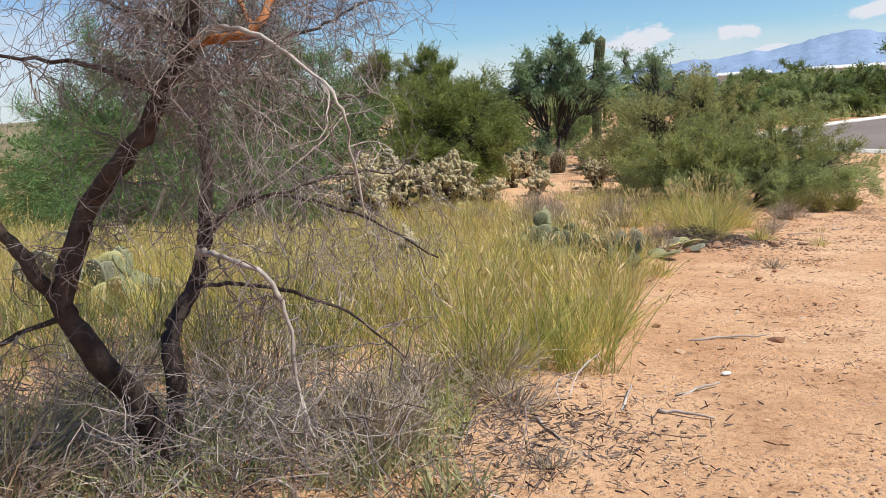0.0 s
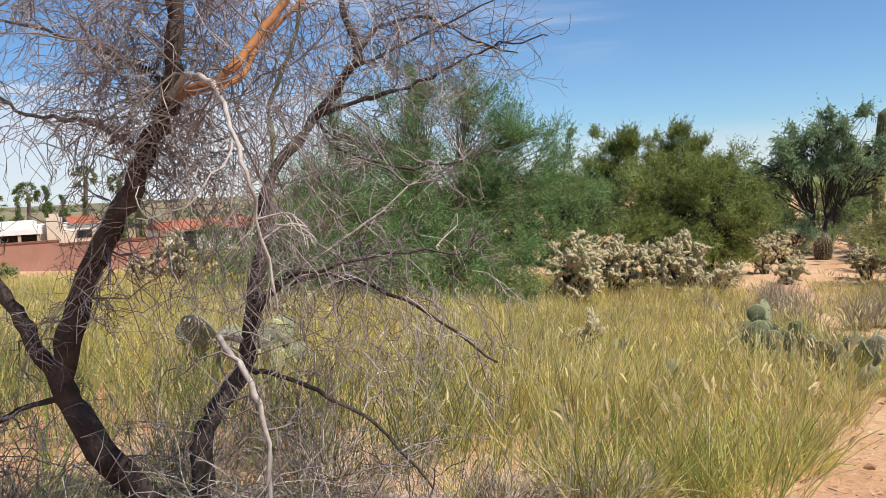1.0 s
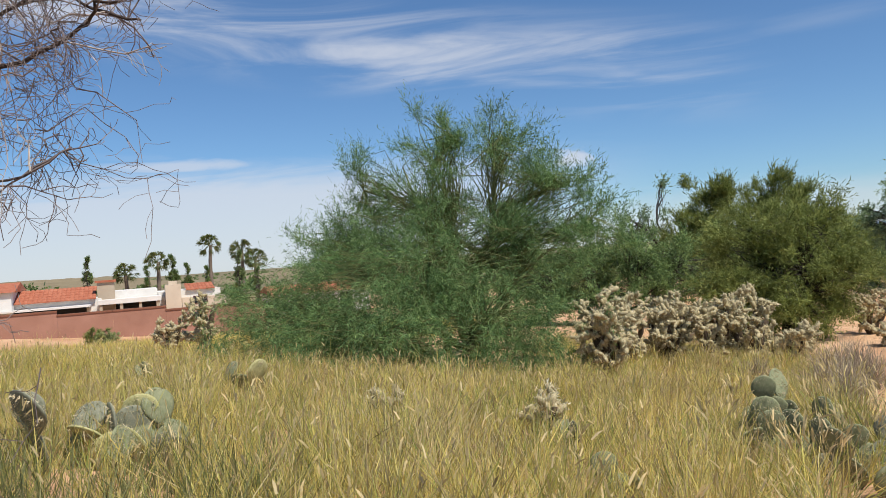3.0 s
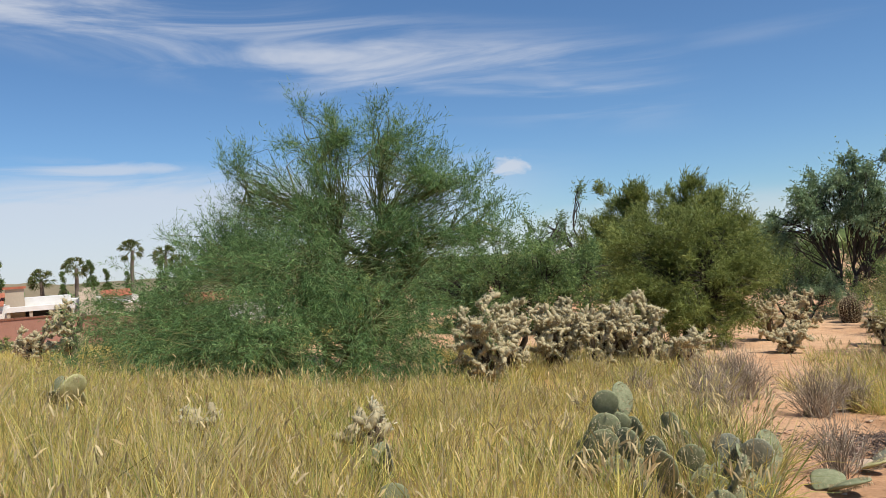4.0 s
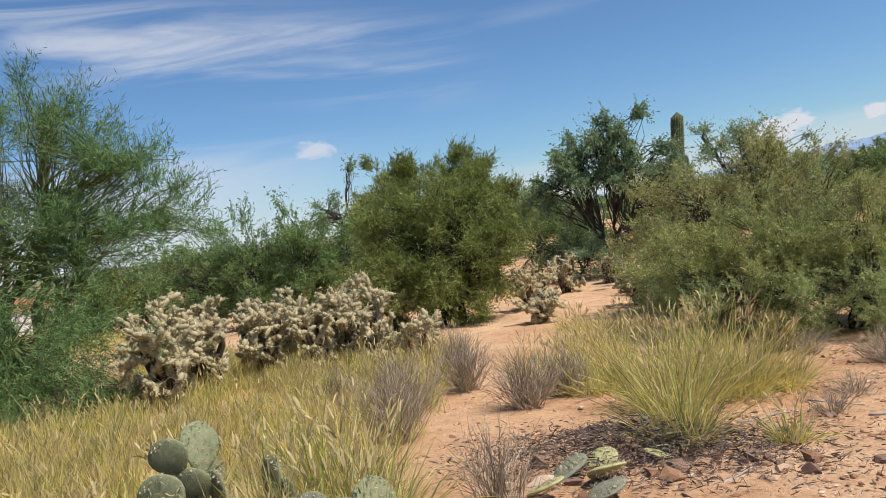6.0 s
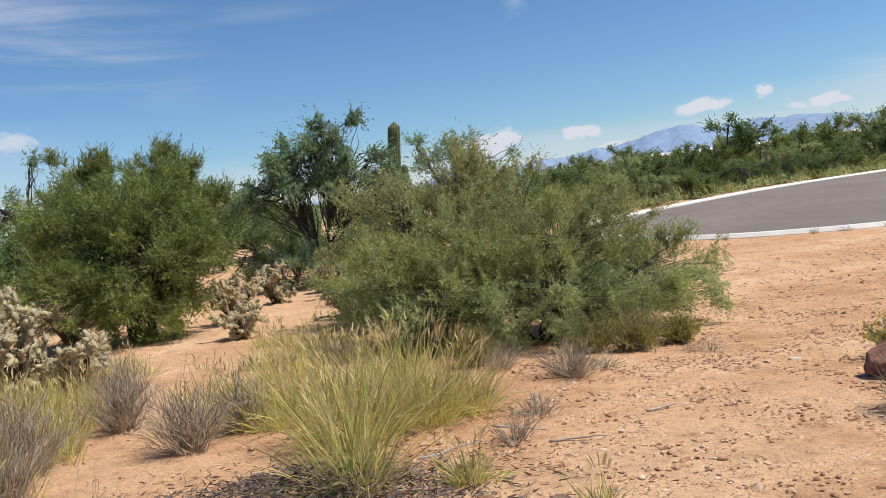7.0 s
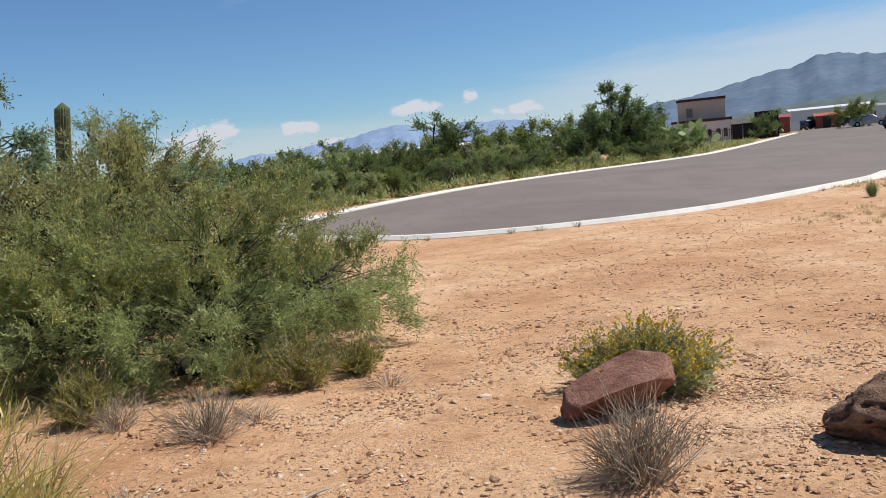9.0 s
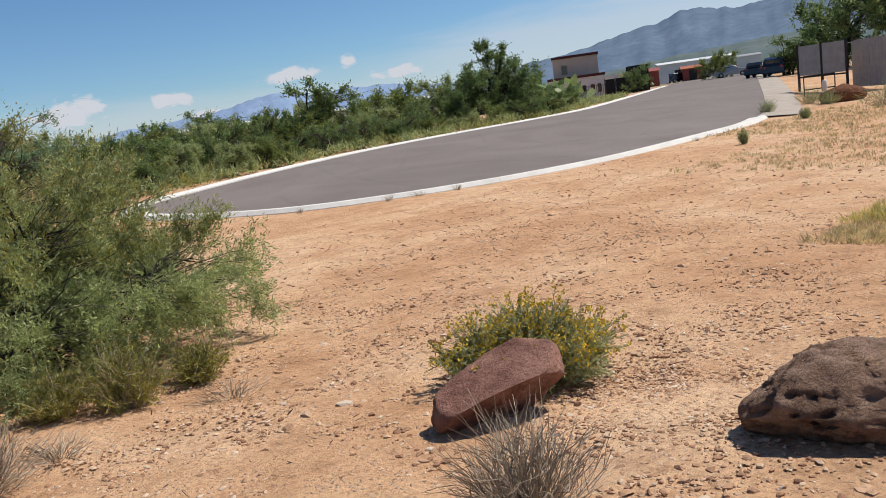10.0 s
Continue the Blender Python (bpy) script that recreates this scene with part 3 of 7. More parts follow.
def tree(name, at, lobes, leaf, bark, label, category, seed, stems=1, r0=0.10, fork=0.35, clumps=500, per=40, spread=0.16, ln=0.16, wd=0.012, droop=0.2, out=0.8, up=0.2,
         shell=0.4, twig_r=0.006, twig_share=0.45, floor_z=0.03, group="", extra=None):
    """A tree or bush: stems, limbs to each lobe, thin branches to each clump, and a crown of small strips. All places are relative to its foot."""
    rng = np.random.default_rng(seed)
    root = thing(name, at, label, category, group)
    lobes = np.asarray(lobes, float)
    cen, d, which = lobe_points(rng, lobes, clumps, shell)
    gz = G(cen[:, 0] + at[0], cen[:, 1] + at[1]) - at[2] + floor_z
    cen[:, 2] = np.maximum(cen[:, 2], gz + rng.random(clumps) * 0.12)
    forks = []
    for s in range(stems):
        ang = rng.random() * 6.28
        foot = np.array([math.cos(ang), math.sin(ang), 0]) * r0 * (0 if stems == 1 else 1.6)
        own = lobes[s % len(lobes)]
        top = foot + (own[:3] - foot) * fork
        top[2] = max(top[2], 0.15)
        line = bend(rng, foot - np.array([0, 0, 0.12]), top, 7, 0.10)
        part("trunk" if stems == 1 else "stem", tube(Geo(), line, np.linspace(r0, r0 * 0.65, 7), 9), bark, root, smooth=True)
        forks.append(top)
    ends = []
    for i, l in enumerate(lobes):
        f = forks[i % len(forks)]
        e = l[:3] + np.array([0, 0, 0.25 * l[5]])
        line = bend(rng, f, e, 8, 0.13, 0.03)
        part("limb", tube(Geo(), line, np.linspace(r0 * 0.6, r0 * 0.16, 8), 7), bark, root, smooth=True)
        ends.append(line)
    wood = Geo()
    pick = rng.random(clumps) < twig_share
    for i in np.nonzero(pick)[0]:
        line = ends[which[i]]
        s = line[rng.integers(1, len(line))]
        tube(wood, bend(rng, s, cen[i], 5, 0.12, 0.04), np.linspace(twig_r * 1.7, twig_r * 0.5, 5), 3, False)
    part("branchwork", wood, bark, root)
    # each clump is a handful of shoots, with the leaves set along them
    hand = 4
    k = clumps * hand
    row = max(4, per // hand)
    n = k * row
    sd = np.repeat(d, hand, 0) * out + np.clip(rng.normal(0, 0.55, (k, 3)), -1.2, 1.2) + np.array([0, 0, up])
    sd /= np.linalg.norm(sd, axis=1)[:, None]
    sl = spread * 2.4 * rng.uniform(0.55, 1.25, k)
    s0 = np.repeat(cen, hand, 0) + rng.normal(0, 0.12, (k, 3)) * spread
    bow = rng.normal(0, 0.22, (k, 3)) - np.array([0, 0, droop])
    t = np.tile((np.arange(row) + 0.5) / row, k)[:, None] + rng.normal(0, 0.3 / row, (n, 1))
    L_ = np.repeat(sl, row)[:, None]
    base = np.repeat(s0, row, 0) + np.repeat(sd, row, 0) * L_ * (t - 0.25) + np.repeat(bow, row, 0) * L_ * t * t + rng.normal(0, 0.03, (n, 3)) * L_
    gz = G(base[:, 0] + at[0], base[:, 1] + at[1]) - at[2] + 0.02
    base[:, 2] = np.maximum(base[:, 2], gz)
    way = np.repeat(sd, row, 0) + np.clip(rng.normal(0, 0.6, (n, 3)), -1, 1)
    geo = leaflets(Geo(), base, way, ln * (0.5 + rng.random(n)), wd * (0.6 + 0.8 * rng.random(n)), rng, droop)
    part("crown", geo, leaf, root)
    if extra is not None:
        mat2, zmin, share = extra
        pickn = np.nonzero((base[:, 2] > zmin) & (rng.random(n) < share))[0]
        geo = leaflets(Geo(), base[pickn] + rng.normal(0, 0.03, (len(pickn), 3)), way[pickn] + np.array([0, 0, 0.5]), ln, wd * 1.1, rng)
        part("young_growth", geo, mat2, root)
    return root


# ---- ground, road, kerbs ----
def axis(lo, hi, step, grow, limit_lo, limit_hi):
    mid = list(np.arange(lo, hi + 1e-6, step))
    a, s = [], step
    p = lo
    while p > limit_lo:
        s *= grow
        p -= s
        a.append(p)
    b, s, p = [], step, hi
    while p < limit_hi:
        s *= grow
        p += s
        b.append(p)
    return np.array(a[::-1] + mid + b)


gx, gy = axis(-9, 14, 0.15, 1.1, -4200, 4200), axis(-1, 21, 0.15, 1.1, -4200, 4200)
X, Y = np.meshgrid(gx, gy)
Z = G(X, Y)
near = np.exp(-(((X - 4) / 16) ** 2 + ((Y - 12) / 16) ** 2))
bumps_ = np.array([noise.fractal(Vector((x * 1.3, y * 1.3, 0.0)), 0.9, 2.1, 4) if nr > 0.02 else 0.0 for x, y, nr in zip(X.ravel(), Y.ravel(), near.ravel())]).reshape(X.shape)
Z = Z + 0.022 * bumps_ * near
nx_, ny_ = len(gx), len(gy)
ii = (np.arange(ny_ - 1)[:, None] * nx_ + np.arange(nx_ - 1)[None, :]).ravel()
ground = part("ground", Geo().add(np.stack([X, Y, Z], -1), np.stack([ii, ii + 1, ii + nx_ + 1, ii + nx_], -1)), M["soil"], smooth=True)
tagged(ground, "bare reddish tan desert soil strewn with gravel", "ground", kind="structure")


def spline(pts, n):
    """A smooth line through the points, at n even steps."""
    p = np.asarray(pts, float)
    p = np.concatenate([[2 * p[0] - p[1]], p, [2 * p[-1] - p[-2]]])
    out = []
    for i in range(1, len(p) - 2):
        t = np.linspace(0, 1, 40, endpoint=False)[:, None]
        a, b, c, d = p[i - 1], p[i], p[i + 1], p[i + 2]
        out.append(0.5 * (2 * b + (c - a) * t + (2 * a - 5 * b + 4 * c - d) * t ** 2 + (3 * b - a - 3 * c + d) * t ** 3))
    out = np.concatenate(out + [p[-2:-1]])
    s = np.concatenate([[0], np.cumsum(np.linalg.norm(np.diff(out, axis=0), axis=1))])
    u = np.linspace(0, s[-1], n)
    return np.stack([np.interp(u, s, out[:, k]) for k in range(2)], -1)


NEAR = [(12.4, 35.0), (12.7, 33.2), (13.6, 31.4), (15.3, 29.3), (17.3, 28.1), (19.0, 27.4), (21.1, 26.8), (24.8, 26.5), (30.4, 27.2), (34.4, 28.0), (41.0, 31.4), (60, 43.4), (100, 68.6), (144, 96.3)]
FAR = [(12.4, 35.0), (13.2, 36.2), (15.0, 37.3), (18.7, 39.2), (24.8, 41.8), (31.6, 43.6), (38.0, 44.8), (44.0, 46.6), (49.5, 49.6), (66, 60.0), (103, 84), (140, 107.6)]
na, fa = spline(NEAR, 180), spline(FAR, 180)
rows_ = []
for k in np.linspace(0, 1, 14):
    p = na * (1 - k) + fa * k
    rows_.append(np.column_stack([p, G(p[:, 0], p[:, 1]) + 0.05]))
rv = np.stack(rows_)
ii = (np.arange(13)[:, None] * 180 + np.arange(179)[None, :]).ravel()
road = part("road", Geo().add(rv, np.stack([ii, ii + 1, ii + 181, ii + 180], -1)), M["asphalt"], smooth=True)
tagged(road, "worn grey asphalt road widening into a turning circle", "road", kind="structure")


def kerb(name, line, side, label, longest=95.0):
    """A concrete kerb and gutter, cast in sections with open joints; side: +1 with the soil on the line's left."""
    root = thing(name, (0, 0, 0), label, "kerb", kind="structure")
    s = np.concatenate([[0], np.cumsum(np.linalg.norm(np.diff(line, axis=0), axis=1))])
    total_, step = min(s[-1], longest), 3.0
    prof = [(-0.14, -0.12), (-0.12, 0.01), (0.0, 0.115), (0.17, 0.12), (0.22, 0.11), (0.27, 0.075), (0.60, 0.065), (0.60, -0.05)]
    gd = np.gradient(line, axis=0)
    gd /= np.linalg.norm(gd, axis=1)[:, None]
    k = 0
    while k * step < total_:
        u = np.linspace(k * step + 0.003, min((k + 1) * step, total_) - 0.003, 6)
        p = np.stack([np.interp(u, s, line[:, j]) for j in range(2)], -1)
        d = np.stack([np.interp(u, s, gd[:, j]) for j in range(2)], -1)
        d /= np.linalg.norm(d, axis=1)[:, None]
        nrm = np.stack([-d[:, 1], d[:, 0]], -1) * side
        z = G(p[:, 0], p[:, 1])
        v = np.stack([np.column_stack([p + nrm * (0.0 - o + 0.2), z + h]) for o, h in prof], 1)
        m_ = len(prof)
        i = np.arange(5)[:, None] * m_
        j = np.arange(m_)[None, :]
        jn = (j + 1) % m_
        q = np.stack([i + j, i + jn, i + m_ + jn, i + m_ + j], -1).reshape(-1, 4)
        ends_ = [[0, 1, 2, 3], [0, 3, 4, 5], [0, 5, 6, 7]]
        q = np.concatenate([q, np.array(ends_)[:, ::-1], np.array(ends_) + 5 * m_])
        part("kerb_section", Geo().add(v.reshape(-1, 3), q), M["concrete"], root)
        k += 1


sna = np.concatenate([[0], np.cumsum(np.linalg.norm(np.diff(na, axis=0), axis=1))])
NEAR_END = float(np.interp(35.6, na[:, 0], sna))
kerb("kerb_near", na, -1, "pale concrete kerb and gutter beside bare soil", NEAR_END)
kerb("kerb_far", fa, 1, "pale concrete kerb along the far road edge")

# flush concrete strip where the kerb ends
u = np.linspace(NEAR_END, NEAR_END + 90, 60)
p = np.stack([np.interp(u, sna, na[:, k]) for k in range(2)], -1)
d = np.gradient(p, axis=0)
d /= np.linalg.norm(d, axis=1)[:, None]
nrm = np.stack([d[:, 1], -d[:, 0]], -1)
wid = np.interp(u, [NEAR_END, NEAR_END + 90], [1.4, 1.4])[:, None]
rows_ = [np.column_stack([q, G(q[:, 0], q[:, 1]) + h]) for q, h in ((p - nrm * 0.1, 0.0), (p - nrm * 0.1, 0.07), (p + nrm * wid * 0.5, 0.07), (p + nrm * wid, 0.05), (p + nrm * wid, -0.05))]
ii = (np.arange(4)[:, None] * 60 + np.arange(59)[None, :]).ravel()
tagged(part("pavement", Geo().add(np.stack(rows_), np.stack([ii, ii + 1, ii + 61, ii + 60], -1)), M["old_concrete"]), "pale flush concrete strip and driveway apron", "pavement", kind="structure")


# ---- far backdrop ----
def ridge(name, mat, R, pts, seed, depth, label, rough_=1.0):
    """A range of hills: a crest line given by bearing and height in degrees, with spurs falling to the plain."""
    rng = np.random.default_rng(seed)
    azs = np.linspace(pts[0][0], pts[-1][0], 260)
    els = np.interp(azs, [p[0] for p in pts], [p[1] for p in pts])
    jag = np.array([noise.fractal(Vector((a * 0.9, seed * 3.1, 0)), 0.8, 2.0, 6) for a in azs]) * 0.16 * rough_
    crest = R * np.tan(np.radians(np.maximum(els + jag * np.minimum(1, els / 1.2), 0.0)))
    vs = []
    for k in np.linspace(0, 1, 16):
        r = R + depth * (k - 1) * 0.5
        spur = np.array([noise.fractal(Vector((a * 0.7, k * 1.6, seed * 1.7)), 0.8, 2.0, 5) for a in azs])
        h = crest * (k ** 0.9) * (1 + 0.22 * spur * (1 - k)) - 6 * (1 - k) - 3
        a = np.radians(azs)
        vs.append(np.column_stack([np.sin(a) * r + 5, np.cos(a) * r + 8, h]))
    v = np.stack(vs)
    n = 260
    i = (np.arange(15)[:, None] * n + np.arange(n - 1)[None, :]).ravel()
    tagged(part(name, Geo().add(v, np.stack([i, i + 1, i + n + 1, i + n], -1)), mat, smooth=True), label, "mountains", kind="structure")


# The ranges get their haze from the material colour; no air is modelled.
ridge("backdrop", M["mtn_far"], 3900, [(-8, 0.0), (4, 0.3), (10, 0.8), (14, 1.0), (17, 1.25), (20.5, 1.5), (23.5, 2.0), (25.0, 2.35), (26.2, 2.3), (28, 2.0), (30.5, 2.15), (33, 2.0), (36, 1.7), (42, 1.3), (50, 0.6), (60, 0.0)], 3, 900, "far mountain range painted hazy blue")
ridge("backdrop", M["mtn_near"], 3200, [(34, 0.0), (38.5, 0.7), (41, 1.2), (42.5, 1.9), (44, 2.2), (46, 2.3), (48, 2.7), (50, 3.1), (52, 3.45), (53.5, 4.0), (55, 4.05), (57, 3.7), (59, 3.8), (62, 4.3), (66, 4.8), (74, 4.2), (86, 2.6), (100, 0.0)], 5, 1700, "mountains above the valley, painted blue-grey for haze")
ridge("backdrop", M["foothill"], 1500, [(40, 0.0), (45, 0.5), (49, 0.9), (54, 1.3), (60, 1.7), (70, 2.0), (85, 1.2), (96, 0.0)], 6, 900, "green foothills under the mountains with painted-in haze", 0.6)
ridge("backdrop", M["hill"], 320, [(-80, 0.6), (-62, 1.1), (-55, 1.0), (-51, 0.9), (-48, 0.35), (-44, 0.2), (-40, 0.5), (-34, 0.6), (-26, 0.3), (-14, 0.0)], 8, 160, "low dry hillside behind the houses", 0.5)

# ---- plants: the dead tree ----


def dead_tree():
    rng = np.random.default_rng(11)
    root = thing("dead_tree", (-1.5, 3.95, g(-1.5, 3.95)), "leafless dead tree with grey twigs hanging among grass", "tree")
    o = np.array([-1.5, 3.95, g(-1.5, 3.95)])

    def limb(pts, r0, r1, mat, name="limb", wob=0.02, label=""):
        p = np.asarray(pts, float)
        s = np.linspace(0, len(p) - 1, (len(p) - 1) * 5 + 1)
        i0 = np.clip(np.floor(s).astype(int), 0, len(p) - 2)
        f = (s - i0)[:, None]
        a, b = p[np.maximum(i0 - 1, 0)], p[i0]
        c, d = p[i0 + 1], p[np.minimum(i0 + 2, len(p) - 1)]
        line = 0.5 * (2 * b + (c - a) * f + (2 * a - 5 * b + 4 * c - d) * f ** 2 + (3 * b - a - 3 * c + d) * f ** 3)
        line = line + rng.normal(0, wob, line.shape) * 0.5
        rr = np.linspace(r0, r1, len(line)) * (1 + 0.10 * rng.normal(0, 1, len(line)))
        part(name, tube(Geo(), line - o, np.maximum(rr, 0.002), 9), mat, root, label, True)
        return line

    bark, twig = M["dead_bark"], M["dead_twig"]
    z0 = o[2] - 0.12
    green, orange = M["green_bark"], M["orange_bark"]
    L = [
        limb([(-1.40, 3.76, z0), (-1.45, 3.66, 0.14), (-1.55, 3.50, 0.45), (-1.62, 3.46, 0.67), (-1.53, 3.44, 0.90), (-1.42, 3.43, 1.10), (-1.16, 3.33, 1.33), (-1.05, 3.33, 1.50), (-0.93, 3.30, 1.66), (-0.88, 3.28, 1.88), (-0.90, 3.30, 2.25)], 0.058, 0.024, bark, "trunk", 0.012),
        limb([(-1.42, 3.95, z0), (-1.38, 3.92, 0.22), (-1.41, 4.08, 0.39), (-1.33, 4.18, 0.55), (-1.25, 4.14, 0.74), (-1.20, 4.20, 1.08), (-1.21, 4.33, 1.39), (-1.10, 4.58, 1.68), (-0.86, 4.56, 1.94), (-0.95, 4.65, 2.15), (-1.0, 4.75, 2.45)], 0.050, 0.012, bark, "trunk", 0.012),
        limb([(-1.62, 3.46, 0.66), (-1.69, 3.42, 0.80), (-1.78, 3.40, 0.98), (-1.95, 3.38, 1.15), (-2.2, 3.42, 1.35), (-2.3, 3.46, 1.75)], 0.034, 0.016, bark, "limb", 0.01),
        limb([(-0.92, 3.28, 1.64), (-0.78, 3.18, 1.69), (-0.65, 3.10, 1.66), (-0.50, 2.95, 1.57), (-0.34, 2.76, 1.44), (-0.30, 2.76, 1.28), (-0.28, 2.78, 1.05)], 0.010, 0.003, twig, "limb", 0.008, "bare pale grey limb"),
        limb([(-1.24, 4.05, 0.72), (-1.12, 3.75, 0.80), (-0.97, 3.54, 0.81), (-0.75, 3.34, 0.76), (-0.68, 3.32, 0.58), (-0.66, 3.30, 0.35), (-0.60, 3.26, 0.06)], 0.015, 0.006, twig, "limb", 0.008, "bare pale grey limb"),
        limb([(-0.92, 3.29, 1.66), (-0.78, 3.22, 1.66), (-0.65, 3.20, 1.69), (-0.61, 3.33, 1.82), (-0.57, 3.46, 1.98), (-0.55, 3.56, 2.25)], 0.018, 0.012, orange, "limb", 0.005, "peeled orange limb"),
        limb([(-0.70, 3.22, 1.65), (-0.72, 3.40, 1.72), (-0.82, 3.70, 1.88), (-0.73, 3.94, 2.10), (-0.6, 4.1, 2.35)], 0.012, 0.008, orange, "limb", 0.005, "peeled orange limb"),
        limb([(-1.10, 4.58, 1.68), (-0.88, 4.68, 1.76), (-0.68, 4.76, 1.81), (-0.46, 4.93, 1.93), (-0.25, 4.88, 1.98), (-0.02, 4.86, 1.99)], 0.012, 0.003, bark, "limb", 0.010),
        limb([(-0.86, 4.56, 1.94), (-0.80, 4.74, 2.10), (-0.63, 4.90, 2.15), (-0.42, 5.0, 2.03), (-0.2, 5.0, 1.95)], 0.011, 0.003, bark, "limb", 0.010),
        limb([(-0.92, 4.57, 1.88), (-0.75, 4.80, 2.0), (-0.55, 4.90, 2.1), (-0.1, 5.0, 2.28)], 0.010, 0.003, bark, "limb", 0.010),
        limb([(-1.08, 4.58, 1.66), (-0.90, 4.5, 1.50), (-0.62, 4.6, 1.42), (-0.4, 4.7, 1.45)], 0.008, 0.003, bark, "limb", 0.010),
        limb([(-1.24, 4.14, 0.80), (-1.0, 4.02, 0.98), (-0.79, 3.85, 1.02), (-0.47, 4.1, 1.08), (-0.29, 4.34, 1.03)], 0.012, 0.003, bark, "limb", 0.010),
        limb([(-0.95, 4.0, 1.0), (-0.70, 4.1, 1.15), (-0.5, 4.3, 1.36)], 0.007, 0.003, twig, "limb", 0.010),
        limb([(-1.25, 4.14, 0.76), (-1.05, 4.1, 0.94), (-0.8, 4.1, 0.98), (-0.4, 4.05, 0.85), (-0.1, 4.0, 0.66)], 0.014, 0.004, bark, "limb", 0.010),
        limb([(-1.33, 4.16, 0.54), (-1.1, 4.0, 0.60), (-0.75, 3.8, 0.58), (-0.5, 3.75, 0.48), (-0.25, 3.7, 0.28)], 0.013, 0.004, bark, "limb", 0.010),
        limb([(-1.06, 3.34, 1.48), (-1.4, 3.45, 1.62), (-1.71, 3.52, 1.66), (-1.83, 3.44, 1.75), (-2.05, 3.4, 1.84)], 0.011, 0.003, bark, "limb", 0.012),
        limb([(-0.92, 3.29, 1.70), (-1.3, 3.45, 1.85), (-1.7, 3.53, 2.0), (-2.0, 3.4, 2.06)], 0.010, 0.003, bark, "limb", 0.012),
        limb([(-1.62, 3.46, 0.62), (-1.85, 3.40, 0.55), (-2.1, 3.36, 0.42), (-2.4, 3.3, 0.45)], 0.014, 0.005, bark, "limb", 0.012),
        limb([(-1.21, 4.33, 1.37), (-1.40, 4.7, 1.62), (-1.44, 4.75, 1.78), (-1.27, 4.75, 2.09), (-1.2, 4.75, 2.45)], 0.014, 0.010, green, "limb", 0.006, "pale green living limb"),
        limb([(-1.42, 3.90, z0 + 0.1), (-1.7, 3.6, 0.03), (-1.95, 3.3, 0.08), (-2.3, 3.2, -0.02)], 0.014, 0.005, twig, "limb", 0.012),
    ]
    # fine twigs, three orders
    light, dark = Geo(), Geo()

    def shoot(p, d, length, r, order, hang, geo):
        n = 6 if order < 2 else 4
        pts = [p]
        d = d / (np.linalg.norm(d) + 1e-9)
        for _ in range(n - 1):
            d = d + rng.normal(0, 0.38, 3)
            d[2] -= hang
            d /= np.linalg.norm(d)
            pts.append(pts[-1] + d * length / (n - 1))
        pts = np.array(pts)
        pts[:, 2] = np.maximum(pts[:, 2], G(pts[:, 0], pts[:, 1]) + 0.01)
        tube(geo, pts - o, np.linspace(r, max(r * 0.4, 0.0011), n), 4 if order == 0 else 3, False)
        if order < 2:
            for _ in range(rng.integers(3, 6) if order == 0 else rng.integers(2, 4)):
                i = rng.integers(1, n)
                shoot(pts[i], d + rng.normal(0, 0.75, 3), length * rng.uniform(0.35, 0.75), r * 0.55, order + 1, hang, geo)

    for li, line in enumerate(L):
        m = len(line)
        count = {0: 40, 1: 44, 2: 12, 3: 10, 5: 4, 6: 4, 18: 10}.get(li, 15)
        for _ in range(count):
            i = int(rng.integers(m // 3 if li < 2 else m // 6, m))
            if line[i][0] > -0.25:
                continue
            d = rng.normal(0, 1, 3) + np.array([0.25, 0.0, 0.15])
            hang = rng.uniform(0.0, 0.22)
            if line[i][2] > 1.75:
                d[2] = abs(d[2])
                hang *= 0.3
            shoot(line[i], d, rng.uniform(0.16, 0.42), rng.uniform(0.0026, 0.0048), 0, hang, light if rng.random() < 0.18 else dark)
    # thick hanging tangle under the crown
    for _ in range(430):
        p = np.array([rng.normal(-0.98, 0.24), rng.normal(3.68, 0.30), rng.uniform(1.05, 2.1)])
        shoot(p, np.array([rng.normal(0, 0.5), rng.normal(0, 0.5), -0.7]), rng.uniform(0.2, 0.42), 0.0022, 1, 0.18, light if rng.random() < 0.22 else dark)
    # matted crown round the fork of the first trunk
    for _ in range(150):
        p = np.array([rng.normal(-0.95, 0.16), rng.normal(3.32, 0.14), rng.uniform(1.45, 2.2)])
        shoot(p, np.array([rng.normal(-0.1, 0.7), rng.normal(0, 0.6), rng.normal(-0.1, 0.6)]), rng.uniform(0.22, 0.45), 0.003, 0, 0.05, light if rng.random() < 0.12 else dark)
    for _ in range(60):
        p = np.array([rng.uniform(-1.1, -0.4), rng.normal(4.75, 0.18), rng.uniform(1.6, 2.2)])
        shoot(p, np.array([rng.normal(0.4, 0.6), rng.normal(0, 0.5), rng.normal(0.1, 0.6)]), rng.uniform(0.2, 0.42), 0.0026, 0, 0.06, light if rng.random() < 0.08 else dark)
    for _ in range(80):
        p = np.array([rng.uniform(-0.75, -0.1), rng.normal(4.0, 0.15), rng.uniform(0.65, 1.1)])
        shoot(p, np.array([rng.normal(0.3, 0.4), rng.normal(0, 0.4), -0.4]), rng.uniform(0.2, 0.4), 0.0022, 1, 0.14, light if rng.random() < 0.3 else dark)
    for _ in range(46):
        p = np.array([rng.uniform(-2.3, -1.3), rng.normal(3.46, 0.1), rng.uniform(1.45, 2.2)])
        shoot(p, rng.normal(0, 1, 3) + np.array([0, 0, 0.2]), rng.uniform(0.2, 0.4), 0.0022, 1, 0.05, light if rng.random() < 0.1 else dark)
